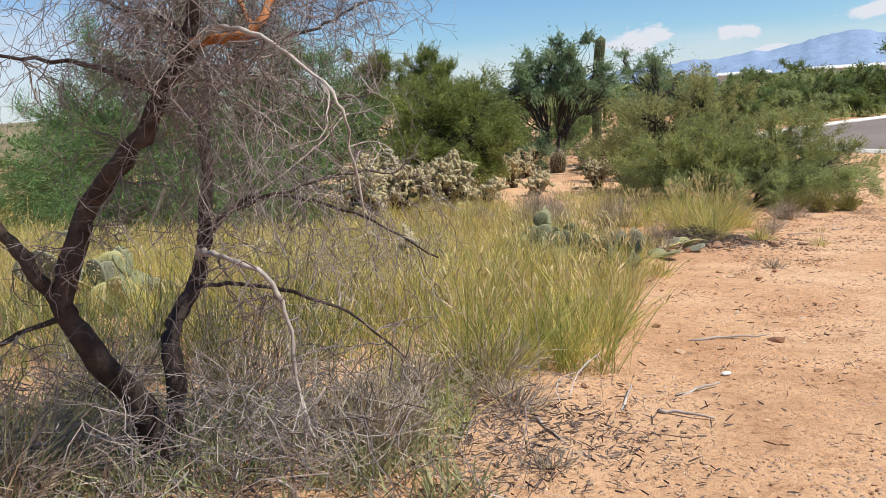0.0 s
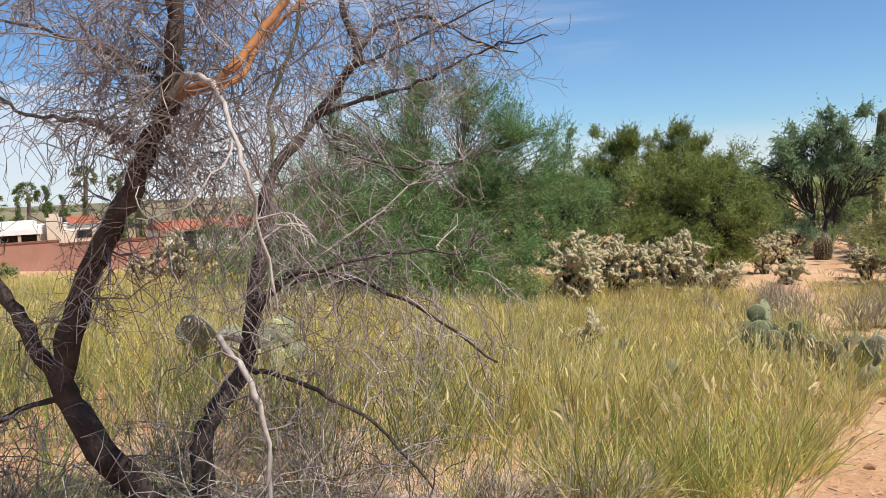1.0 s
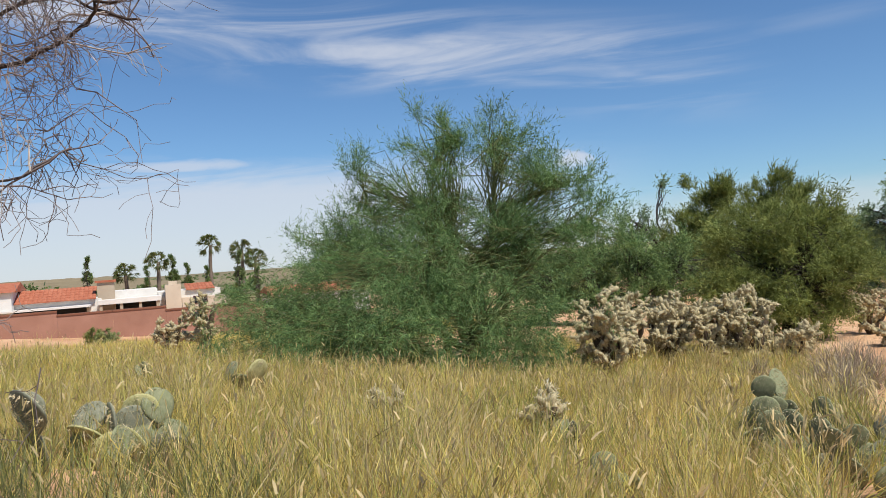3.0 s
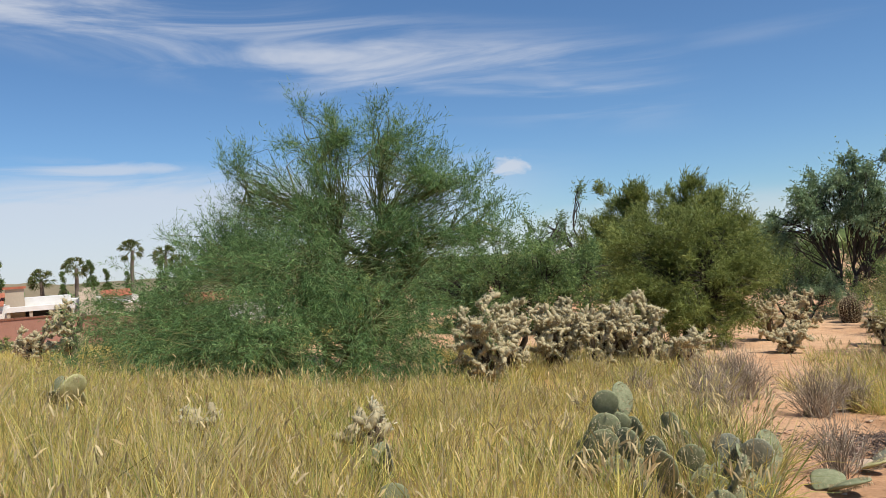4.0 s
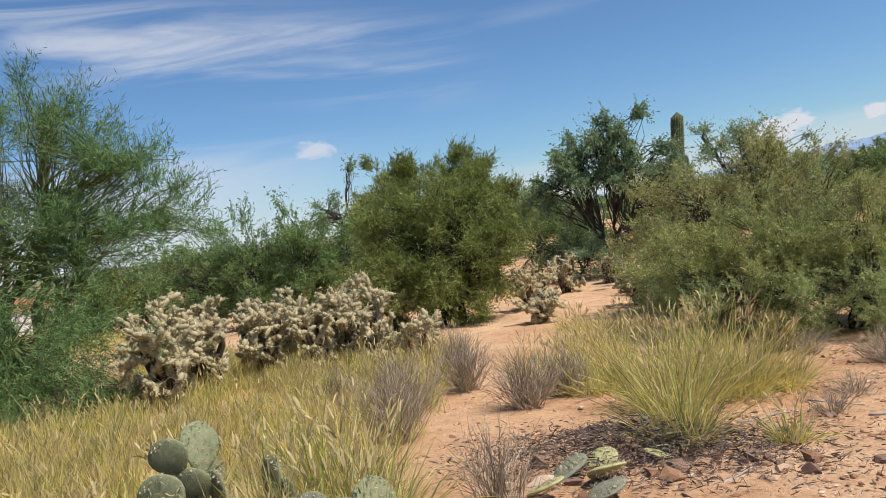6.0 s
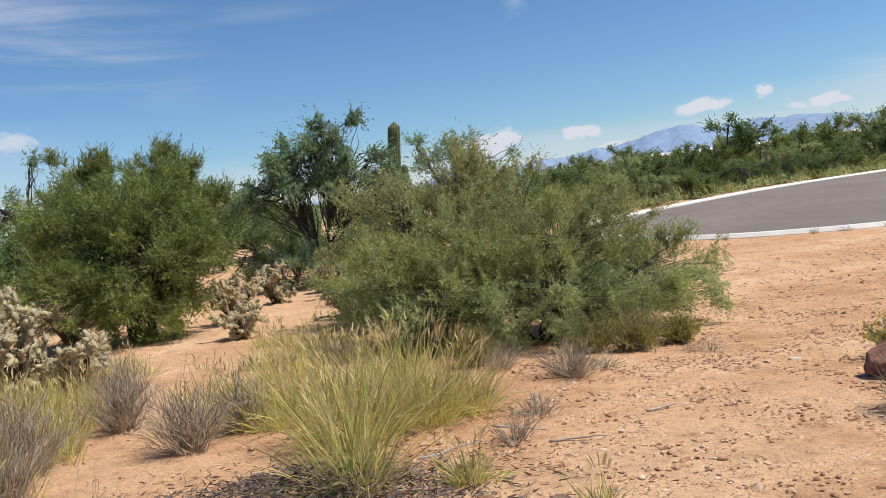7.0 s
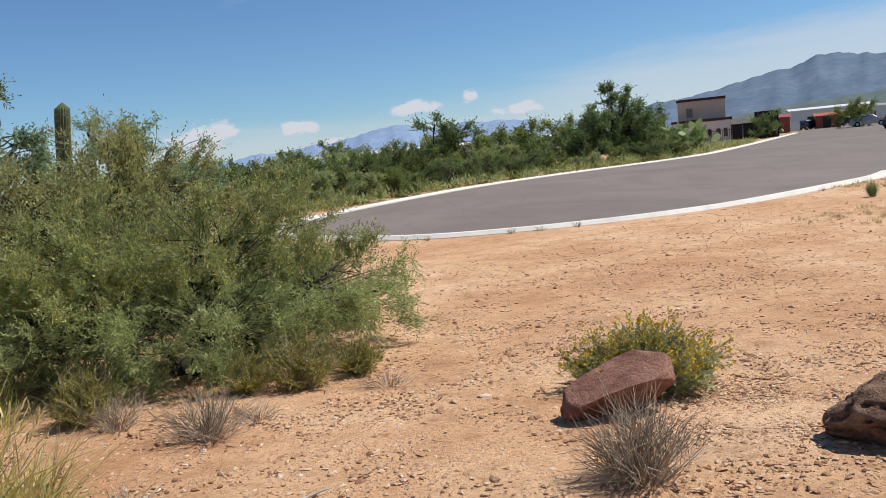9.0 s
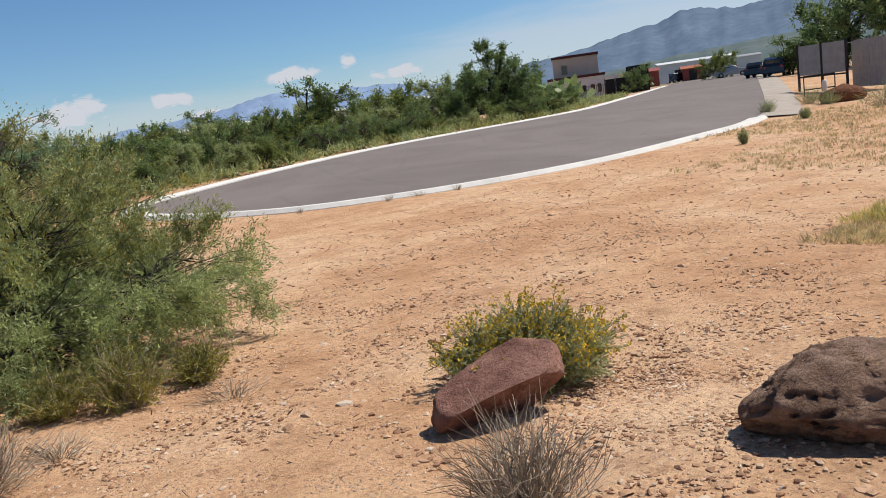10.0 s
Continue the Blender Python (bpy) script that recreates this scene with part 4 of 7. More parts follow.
    # brush at the foot
    for _ in range(420):
        p = np.array([rng.normal(-1.15, 0.6), rng.normal(3.6, 0.3), 0.0])
        p[2] = g(p[0], p[1]) + rng.uniform(0.02, 0.45)
        shoot(p, np.array([rng.normal(0, 0.8), rng.normal(0, 0.6), rng.normal(0.1, 0.5)]), rng.uniform(0.25, 0.6), 0.003, 1, 0.10, light if rng.random() < 0.3 else dark)
    part("twig_tangle", light, M["dead_twig"], root, "pale brittle twigs")
    part("twig_tangle", dark, M["dead_twig_fine"], root, "dark brittle twigs")


dead_tree()

# ---- plants: trees and bushes ----
tree("palo_verde", (-4.65, 15.7, g(-4.65, 15.7)), [(-2.2, -0.9, 0.7, 2.2, 2.0, 0.95), (1.2, -1.1, 0.65, 1.8, 1.9, 0.95), (-0.6, -1.9, 0.4, 2.5, 1.5, 0.8), (-0.3, -0.6, 1.6, 2.6, 1.8, 0.85), (-3.5, -0.2, 1.0, 1.2, 1.3, 0.75)],
     M["palo"], M["green_bark"], "wide palo verde tree with feathery green twigs to the ground", "tree", 21, 4, 0.09, 0.4, 2300, 52, 0.20, 0.10, 0.0095, 0.25, 0.6, 0.1, 0.4, 0.006)
tree("palo_verde", (-4.6, 16.4, g(-4.6, 16.4)), [(-0.9, 0.2, 2.8, 1.9, 1.6, 0.95), (-0.7, -0.3, 2.0, 2.6, 1.7, 0.7), (1.3, -0.2, 2.1, 1.4, 1.5, 0.85), (-2.6, -0.1, 2.0, 1.5, 1.4, 0.8), (0.5, 0.5, 3.8, 0.95, 1.1, 1.05), (-0.55, 0.5, 4.0, 0.9, 1.0, 1.05), (1.55, 0.3, 3.0, 1.15, 1.2, 0.85), (-2.45, 0.3, 3.1, 0.85, 0.9, 1.0), (-3.3, 0.2, 2.1, 0.9, 1.1, 0.75), (2.3, 0.1, 2.2, 0.8, 1.0, 0.8), (-1.5, 0.3, 3.5, 0.8, 0.8, 0.85)],
     M["palo"], M["green_bark"], "tall palo verde tree with open feathery crown", "tree", 20, 5, 0.085, 0.5, 1750, 52, 0.19, 0.10, 0.0095, -0.05, 0.7, 0.6, 0.55, 0.007, 0.7)
tree("desert_shrub", (0.15, 23.3, g(0.15, 23.3)), [(-0.2, 0, 1.6, 1.8, 1.6, 1.35), (0.45, 0.1, 2.4, 1.2, 1.1, 0.95), (-0.75, 0.2, 2.35, 1.15, 1.1, 0.95), (0.9, -0.2, 1.1, 1.0, 1.0, 0.95), (-1.2, -0.3, 0.9, 1.1, 1.0, 0.9), (0.0, -0.5, 0.7, 1.5, 1.0, 0.6)],
     M["shrub_green"], M["bark"], "dense rounded olive green shrub with dark stem", "shrub", 22, 3, 0.09, 0.4, 1600, 60, 0.18, 0.10, 0.016, 0.05, 0.7, 0.3, 0.4, 0.007)
tree("mesquite", (3.95, 31.5, g(3.95, 31.5)), [(-0.9, 0, 3.6, 1.2, 1.2, 0.95), (0.3, 0, 4.1, 1.2, 1.1, 0.85), (1.2, 0, 3.5, 1.15, 1.1, 0.95), (-1.7, 0.2, 2.8, 0.95, 1.0, 0.75), (1.9, 0.3, 2.7, 1.1, 1.0, 0.9), (0.3, -0.4, 3.1, 1.0, 0.9, 0.5)],
     M["mesquite"], M["bark"], "open mesquite tree with dark crooked trunk", "tree", 23, 3, 0.09, 0.30, 640, 64, 0.19, 0.085, 0.034, 0.15, 0.5, 0.0, 0.55, 0.014)
tree("creosote_bush", (6.5, 18.0, g(6.5, 18.0)), [(-0.6, 0.2, 0.95, 1.5, 1.3, 0.95), (0.5, 0.1, 1.1, 1.4, 1.2, 0.85), (1.4, -0.2, 0.6, 1.1, 1.1, 0.6), (-1.4, 0.0, 0.65, 1.1, 1.1, 0.7), (0.2, -0.6, 0.5, 1.6, 0.9, 0.55), (-1.9, 0.8, 0.9, 0.8, 1.0, 0.9)],
     M["creosote"], M["bark"], "sprawling olive green bush with yellowing tips", "shrub", 24, 5, 0.04, 0.4, 2500, 100, 0.13, 0.048, 0.0105, 0.1, 0.8, 0.45, 0.34, 0.005, extra=(M["creosote_top"], 0.95, 0.4))
tree("brown_bush", (6.0, 22.0, g(6.0, 22.0)), [(-0.7, 0, 1.7, 1.2, 1.2, 1.15), (0.6, 0, 1.9, 1.3, 1.2, 1.1), (1.5, 0.2, 1.4, 1.0, 1.0, 1.1), (-1.3, 0.1, 1.2, 0.9, 1.0, 1.0)],
     M["brown_bush"], M["bark"], "tall brownish green desert bush", "shrub", 25, 4, 0.06, 0.4, 1000, 60, 0.17, 0.055, 0.021, 0.1, 0.7, 0.4, 0.42, 0.006)
for k_, (x_, y_, s_, mt_) in enumerate(((4.7, 20.6, 0.55, "creosote"), (5.2, 25.5, 0.8, "brown_bush"), (5.4, 28.5, 1.1, "dark_tree"), (2.0, 32.5, 1.15, "dark_tree"), (2.6, 30.8, 0.8, "mesquite"), (4.9, 30.2, 0.6, "brush"), (8.2, 24.5, 0.85, "creosote"))):
    tree("low_bush", (x_, y_, g(x_, y_)), [(-0.5 * s_, 0, 0.8 * s_, 1.2 * s_, 1.1 * s_, 0.8 * s_), (0.7 * s_, 0.1, 0.9 * s_, 1.1 * s_, 1.0 * s_, 0.9 * s_)], M[mt_], M["bark"], "low tangled desert bush beside the path", "shrub", 240 + k_, 3, 0.03, 0.4, 220, 50, 0.15, 0.06, 0.018, 0.0, 0.5, 0.4, 0.42, 0.006)
twin = dict(leaf=M["shrub_green"], bark=M["green_bark"], category="tree", r0=0.08, fork=0.4, clumps=620, per=56, spread=0.18, ln=0.17, wd=0.022, droop=-0.1, out=0.5, up=0.9, shell=0.5)
tree("palo_verde", (-3.3, 34.6, g(-3.3, 34.6)), [(0, 0, 4.1, 0.95, 0.9, 1.05), (0.2, 0, 2.6, 1.6, 1.4, 1.4), (-0.9, 0, 2.4, 1.1, 1.2, 1.2)], label="upright green palo verde behind other shrubs", seed=26, **twin)
tree("palo_verde", (-1.3, 34.9, g(-1.3, 34.9)), [(0, 0, 4.0, 1.25, 1.0, 1.05), (0.6, 0, 2.7, 1.8, 1.4, 1.4), (1.8, 0, 2.6, 1.2, 1.2, 1.1)], label="upright green palo verde behind other shrubs", seed=27, **twin)
tree("mesquite", (-5.6, 37.0, g(-5.6, 37.0)), [(-0.2, 0, 4.3, 0.9, 0.9, 0.9), (0.8, 0, 3.4, 1.0, 1.0, 0.9), (-1.2, 0, 3.2, 1.0, 1.0, 0.9)], M["mesquite"], M["bark"], "thin open mesquite tree", "tree", 28, 2, 0.1, 0.5, 160, 40, 0.2, 0.09, 0.035, 0.1, 0.4, 0.2, 0.5, 0.014)
tree("desert_shrub", (-5.2, 27.2, g(-5.2, 27.2)), [(-0.8, 0, 1.8, 1.7, 1.4, 1.4), (0.9, 0, 1.9, 1.6, 1.4, 1.3), (-2.2, 0.2, 1.3, 1.3, 1.2, 1.2), (2.3, -0.4, 1.5, 1.3, 1.2, 1.3), (0.2, -0.6, 0.8, 2.6, 1.1, 0.8)], M["shrub_lit"], M["bark"], "dense bright green desert shrub", "shrub", 29, 4, 0.08, 0.4, 1300, 52, 0.18, 0.08, 0.026, 0.05, 0.7, 0.3, 0.42, 0.008)
tree("desert_shrub", (-1.6, 28.5, g(-1.6, 28.5)), [(-0.6, 0, 1.6, 1.4, 1.3, 1.3), (0.9, 0, 1.5, 1.3, 1.2, 1.2), (0.1, -0.3, 0.7, 1.6, 1.0, 0.7)], M["shrub_lit"], M["bark"], "green desert shrub behind cholla", "shrub", 30, 3, 0.07, 0.4, 640, 48, 0.18, 0.08, 0.028, 0.05, 0.7, 0.3, 0.42, 0.008)
tree("desert_shrub", (3.0, 33.6, g(3.0, 33.6)), [(-0.6, 0, 1.2, 1.5, 1.0, 1.0), (-2.2, 0.3, 1.4, 1.3, 1.0, 1.1), (1.7, 0, 1.1, 1.4, 1.0, 1.0)], M["dark_tree"], M["bark"], "dark green desert shrub below mesquite", "shrub", 31, 3, 0.06, 0.4, 420, 46, 0.18, 0.08, 0.028, 0.05, 0.7, 0.3, 0.42, 0.008)
tree("mesquite", (9.3, 36.5, g(9.3, 36.5)), [(-1.6, 0, 3.9, 0.9, 1.0, 0.8), (-0.4, 0, 3.7, 1.1, 1.0, 0.9), (0.9, 0, 3.0, 1.1, 1.0, 0.9), (-0.6, -0.2, 2.3, 1.8, 1.2, 1.2), (1.6, 0, 1.8, 1.2, 1.1, 1.0)], M["mesquite"], M["bark"], "broad mesquite tree beside the saguaro", "tree", 32, 2, 0.14, 0.45, 420, 46, 0.2, 0.085, 0.034, 0.1, 0.4, 0.1, 0.5, 0.012)

# scrub and trees beyond the road, built four times and copied
far_kinds = []
for k in range(4):
    rng = np.random.default_rng(400 + k)
    lobes = [(rng.normal(0, 1.3), rng.normal(0, 0.8), rng.uniform(1.4, 3.0), rng.uniform(1.1, 1.7), rng.uniform(1.1, 1.6), rng.uniform(0.9, 1.3)) for _ in range(5 + k % 2)] + [(0, 0, 0.9, 2.2, 1.8, 0.9)]
    leaf = (M["dark_tree"], M["shrub_green"], M["creosote"], M["dark_tree"])[k]
    far_kinds.append(tree("desert_tree", (28.0 + 6 * k, 51.5 + 1.5 * k, g(28.0 + 6 * k, 51.5 + 1.5 * k)), lobes, leaf, M["bark"], "bushy green desert tree beyond the road", "tree", 410 + k, 3, 0.12, 0.45, 400, 36, 0.25, 0.14, 0.07, 0.05, 0.6, 0.3, 0.45, 0.018, 0.3, group="trees beyond the road"))
tree("desert_tree", (41.3, 51.0, g(41.3, 51.0)), [(-1.4, 0, 2.6, 1.8, 1.6, 1.5), (1.2, 0, 2.4, 2.0, 1.6, 1.4), (-0.3, 0, 4.2, 1.0, 1.0, 0.9), (1.0, 0, 4.3, 0.8, 0.9, 0.8), (2.8, 0, 1.5, 1.5, 1.4, 1.2), (-2.6, 0, 1.7, 1.4, 1.4, 1.3), (-0.1, -0.4, 1.2, 2.8, 1.6, 1.2)],
     M["dark_tree"], M["bark"], "large dark green tree beyond the road", "tree", 44, 3, 0.16, 0.45, 900, 44, 0.24, 0.14, 0.06, 0.05, 0.6, 0.4, 0.45, 0.014, group="trees beyond the road")
rng = np.random.default_rng(77)
spots = [(16.5, 44, 0.62), (18.3, 47, 0.7), (20.5, 50, 0.75), (13.5, 45, 0.62), (23.5, 49.5, 0.6), (25.8, 50, 0.72), (33.5, 53.5, 0.62), (36.5, 55.5, 0.75), (12.0, 52, 0.75), (10.0, 48, 0.7), (15.0, 58, 0.85), (21, 60, 0.85), (47.5, 55.0, 0.6), (46.0, 52.0, 0.45),
         (6.5, 47, 0.75), (2.5, 45, 0.8), (-1.5, 44, 0.85), (-6.0, 44, 0.9), (-10.5, 42, 0.9), (-14.5, 40, 0.8), (-9.5, 34, 0.7), (-13.5, 31, 0.7), (0.5, 50, 0.9), (-19, 44, 0.85), (27, 62, 0.8), (32, 66, 0.85), (9, 62, 1.0), (-24, 48, 0.7), (38.5, 62, 0.8), (14.6, 41.0, 0.42), (17.2, 43.0, 0.5), (19.5, 45.0, 0.55), (22.0, 46.5, 0.5), (27.5, 48.5, 0.55), (31.0, 50.0, 0.6), (34.5, 50.5, 0.6), (37.2, 50.8, 0.55), (12.4, 41.5, 0.5), (9.5, 42.0, 0.55), (44.5, 53.5, 0.6), (49.5, 56.5, 0.5), (24.2, 52.5, 0.8), (29.5, 55, 0.8), (6.0, 42.0, 0.6)]
for i, (x, y, s) in enumerate(spots):
    m = pose(x, y, g(x, y) - 0.05, 0, 0, rng.uniform(0, 360)) @ Matrix.Diagonal((s * rng.uniform(0.9, 1.15), s, s * rng.uniform(0.85, 1.1), 1))
    ob = copy_thing(far_kinds[i % 4], m)
    ob.matrix_basis = m
for x, y, s in ((79, 47, 2.0), (83, 44, 2.5), (87, 41, 2.5), (76.5, 50.5, 0.9), (105, 77.5, 1.15), (58, 64, 0.7), (80.5, 72, 0.8)):
    m = pose(x, y, g(x, y) - 0.05, 0, 0, x * 37) @ Matrix.Diagonal((s, s, s, 1))
    ob = copy_thing(far_kinds[int(x) % 4], m)
    ob.matrix_basis = m

# low bushes crowding the far kerb
sfa = np.concatenate([[0], np.cumsum(np.linalg.norm(np.diff(fa, axis=0), axis=1))])
u = 1.5
while u < 44:
    off = rng.uniform(1.7, 2.7)
    x, y = np.interp(u, sfa, fa[:, 0]) - 0.36 * off, np.interp(u, sfa, fa[:, 1]) + 0.93 * off
    s = rng.uniform(0.24, 0.42)
    m = pose(x, y, g(x, y) - 0.05, 0, 0, rng.uniform(0, 360)) @ Matrix.Diagonal((s * 1.15, s * 0.8, s, 1))
    ob = copy_thing(far_kinds[int(rng.integers(4))], m)
    ob.matrix_basis = m
    tagged(ob, "low bushy green desert shrub behind the kerb", "shrub", "bushes behind the far kerb")
    u += rng.uniform(1.3, 2.6)

# thin cover of scrub over the valley floor
rng = np.random.default_rng(9)
n = 1500
r = 70 + 1500 * rng.random(n) ** 1.6
a = np.radians(rng.uniform(-75, 100, n))
px, py = r * np.sin(a) + 5, r * np.cos(a) + 9
keep = ~((py > 0.62 * px - 4) & (py < 0.62 * px + 24) & (px > 30) & (r < 190)) & ~((px < -30) & (r < 120))
px, py, r = px[keep], py[keep], r[keep]
n = len(px)
c = np.repeat(np.column_stack([px, py, G(px, py)]), 40, 0)
sz = np.repeat(rng.uniform(0.8, 2.0, n), 40)
base = c + rng.normal(0, 1, c.shape) * np.column_stack([sz, sz, sz * 0.4]) * 0.6
base[:, 2] = np.maximum(base[:, 2] + sz * 0.6, c[:, 2] + 0.02)
scrub = part("valley_scrub", strips(Geo(), base, rng.normal(0, 1, c.shape) + np.array([0, 0, 0.6]), sz * 0.7, sz * 0.35, 0.0, rng), M["dark_tree"])
tagged(scrub, "scattered dark green scrub over the valley", "scrub", kind="stuff")

# low yellow-green growth on the verge past the road
rng = np.random.default_rng(19)
n = 420
u = rng.random(n) * 62
sfa = np.concatenate([[0], np.cumsum(np.linalg.norm(np.diff(fa, axis=0), axis=1))])
cx, cy = np.interp(u, sfa, fa[:, 0]), np.interp(u, sfa, fa[:, 1])
off = 0.9 + 5.5 * rng.random(n) ** 1.3
cx, cy = cx - 0.36 * off, cy + 0.93 * off
sz = np.repeat(rng.uniform(0.25, 0.75, n), 60)
c = np.repeat(np.column_stack([cx, cy, G(cx, cy)]), 60, 0)
base = c + rng.normal(0, 1, c.shape) * np.column_stack([sz, sz, sz * 0.35]) * 0.5
base[:, 2] = np.maximum(base[:, 2] + sz * 0.3, G(base[:, 0], base[:, 1]) + 0.01)
way = rng.normal(0, 0.8, c.shape) + np.array([0, 0, 1.0])
half = np.repeat(rng.random(n) < 0.15, 60)
for mask, mat, lab in ((half, M["creosote_top"], "yellow-green weeds on the road verge"), (~half, M["creosote"], "low olive scrub on the road verge")):
    tagged(part("verge_scrub", strips(Geo(), base[mask], way[mask], sz[mask] * 0.5, 0.035, 0.05, rng), mat), lab, "scrub", kind="stuff")

# ---- saguaro and barrel cactus ----


def ribbed(at, height, r, ribs, lean, name, label, seed, taper=0.85, mat=None):
    rng = np.random.default_rng(seed)
    root = thing(name, at, label, "cactus")
    n, seg = 26, ribs * 4
    vs = []
    for k in range(n):
        t = k / (n - 1)
        h = height * t
        rr = r * (taper + (1 - taper) * math.sin(min(1, t * 1.6) * math.pi / 2))
        cap = max(0.0, (h - (height - r * 1.3)) / (r * 1.3))
        rr *= math.sqrt(max(0.0004, 1 - cap ** 2))
        ang = np.arange(seg) * 2 * math.pi / seg
        rad = rr * (1 + 0.13 * np.cos(ang * ribs))
        vs.append(np.column_stack([np.cos(ang) * rad + lean * h * t, np.sin(ang) * rad, np.full(seg, h - 0.1)]))
    v = np.stack(vs)
    i = np.arange(n - 1)[:, None] * seg
    j = np.arange(seg)[None, :]
    jn = (j + 1) % seg
    part("stem", Geo().add(v, np.stack([i + j, i + jn, i + seg + jn, i + seg + j], -1).reshape(-1, 4)), mat or M["saguaro"], root, smooth=True)
    # spine rows along the ribs
    kk = np.repeat(np.arange(1, n - 1), ribs)
    rb = np.tile(np.arange(ribs) * 4, n - 2)
    b = np.repeat(v[kk, rb], 5, 0)
    ctr = np.repeat(np.column_stack([v[kk][:, :, 0].mean(1), v[kk][:, :, 1].mean(1), v[kk, rb][:, 2]]), 5, 0)
    d = b - ctr
    d /= np.linalg.norm(d, axis=1)[:, None] + 1e-9
    part("spine_coat", strips(Geo(), b + rng.normal(0, 0.02, b.shape), d + rng.normal(0, 0.5, b.shape), 0.05, 0.008, 0, rng), M["spine"], root)
    return root


ribbed((6.9, 39.8, g(6.9, 39.8)), 5.35, 0.225, 16, 0.06, "saguaro", "tall single-stemmed green saguaro cactus with woolly top", 51)
ribbed((10.4, 66, g(10.4, 66)), 4.2, 0.24, 14, 0.0, "saguaro", "distant green saguaro above scrub", 52)
ribbed((3.7, 29.6, g(3.7, 29.6)), 0.85, 0.26, 20, 0.0, "barrel_cactus", "squat brown barrel cactus beside the path", 53, 0.75, M["cholla_stem"])

# ---- cholla ----


def cholla(at, size, seed, label, joints=150, spread=0.75):
    """A cholla: dark trunk, forking arms of plump joints, and a coat of pale spines; each arm is a part of its own."""
    rng = np.random.default_rng(seed)
    root = thing("cholla", at, label, "cactus", "cholla")
    n0 = 5
    reach = size * spread
    top = size * 0.97
    for k in range(n0):
        ang = k * 6.28 / n0 + rng.normal(0, 0.4)
        e = np.array([math.cos(ang) * 0.5 * reach, math.sin(ang) * 0.5 * reach, rng.uniform(0.45, 0.72) * size])
        line = bend(rng, (0, 0, -0.08), e, 6, 0.08, 0.05)
        part("stem", tube(Geo(), line, np.linspace(0.062, 0.036, 6) * size ** 0.5, 7), M["cholla_stem"], root, smooth=True)
        tips = [(line[i], e / np.linalg.norm(e)) for i in (1, 2, 3, 4, 5)]
        arm = Geo()
        P, D = [], []
        count = 0
        while count < joints // n0 and tips:
            p, d = tips.pop(int(rng.integers(0, len(tips))))
            if p[2] > top or np.hypot(p[0], p[1]) > reach:
                tips.append((line[int(rng.integers(2, 6))], rng.normal(0, 1, 3)))
                count += 1
                continue
            for _ in range(int(rng.integers(2, 4))):
                dd = d * 0.6 + rng.normal(0, 0.6, 3) + np.array([0, 0, 0.14])
                dd /= np.linalg.norm(dd)
                ln = rng.uniform(0.08, 0.16)
                t = np.linspace(0, 1, 5)
                way = p + dd * ln * t[:, None]
                way[:, 2] = np.maximum(way[:, 2], 0.05)
                tube(arm, way, 0.031 * rng.uniform(0.8, 1.2) * np.array([0.6, 1.0, 1.1, 1.0, 0.5]), 6)
                q = rng.random(20)
                P.append(way[0] + (way[-1] - way[0]) * q[:, None])
                D.append(np.repeat(dd[None], 20, 0) * 0.4)
                tips.append((way[-1] - dd * 0.012, dd))
                count += 1
        branch = part("cactus_arm", arm, M["cholla"], root, smooth=True)
        P, D = np.concatenate(P), np.concatenate(D)
        out = rng.normal(0, 1, P.shape)
        out /= np.linalg.norm(out, axis=1)[:, None]
        part("spine_coat", strips(Geo(), P + out * 0.024, D + out, 0.042, 0.012, 0, rng), M["cholla_spine"], branch, "dense straw-white spines")
    return root


L1 = "bushy pale cholla cactus with cream spines in dry grass"
for i, (x, y, s, j, sp) in enumerate([(-1.75, 14.9, 1.36, 420, 0.40), (-1.65, 15.8, 1.2, 300, 0.45), (-1.15, 16.5, 1.28, 380, 0.44), (-0.55, 16.8, 1.3, 400, 0.44), (0.0, 17.3, 1.28, 380, 0.44), (0.5, 17.6, 0.78, 280, 0.85), (-1.4, 17.4, 1.2, 260, 0.50), (-0.6, 18.1, 1.2, 260, 0.5)]):
    cholla((x, y, g(x, y)), s, 60 + i, L1, j, sp)
for i, (x, y, s, j, sp, lab) in enumerate([(2.1, 21.9, 0.72, 200, 0.6, "low pale cholla cactus beside the path"), (1.75, 24.8, 1.15, 260, 0.6, "pale cholla cactus below olive shrub"), (-0.9, 22.6, 1.1, 160, 0.7, "shaded cholla cactus under a shrub"), (4.05, 23.6, 1.15, 260, 0.65, "green and cream cholla cactus by the path"),
                                           (2.4, 28.2, 1.25, 220, 0.55, "pale cholla cactus where the path bends"), (4.9, 22.2, 1.0, 200, 0.6, "cholla cactus against brown bush"), (-10.0, 15.1, 1.4, 240, 0.40, "tall cholla cactus with dark trunk in red soil"), (-10.7, 14.8, 0.8, 150, 0.7, "low cholla cactus beside a taller one"), (-0.66, 9.5, 0.55, 60, 0.4, "small young cholla standing in straw grass"), (-2.2, 9.4, 0.42, 40, 0.4, "small young cholla standing in straw grass")]):
    cholla((x, y, g(x, y)), s, 80 + i, lab, j, sp)


# ---- prickly pears ----
def pad_mesh(bumpy):
    bm = bmesh.new()
    bmesh.ops.create_uvsphere(bm, u_segments=18, v_segments=12, radius=0.5)
    for v in bm.verts:
        t = v.co.z + 0.5
        w = 0.42 + 0.62 * math.sin(min(1, t * 1.05) * math.pi * 0.62)
        v.co.x *= w
        v.co.y *= 0.17 * (0.7 + 0.3 * w)
        v.co.z = t
        v.co.y += bumpy * 0.05 * math.sin(t * 3.1)
    return bm


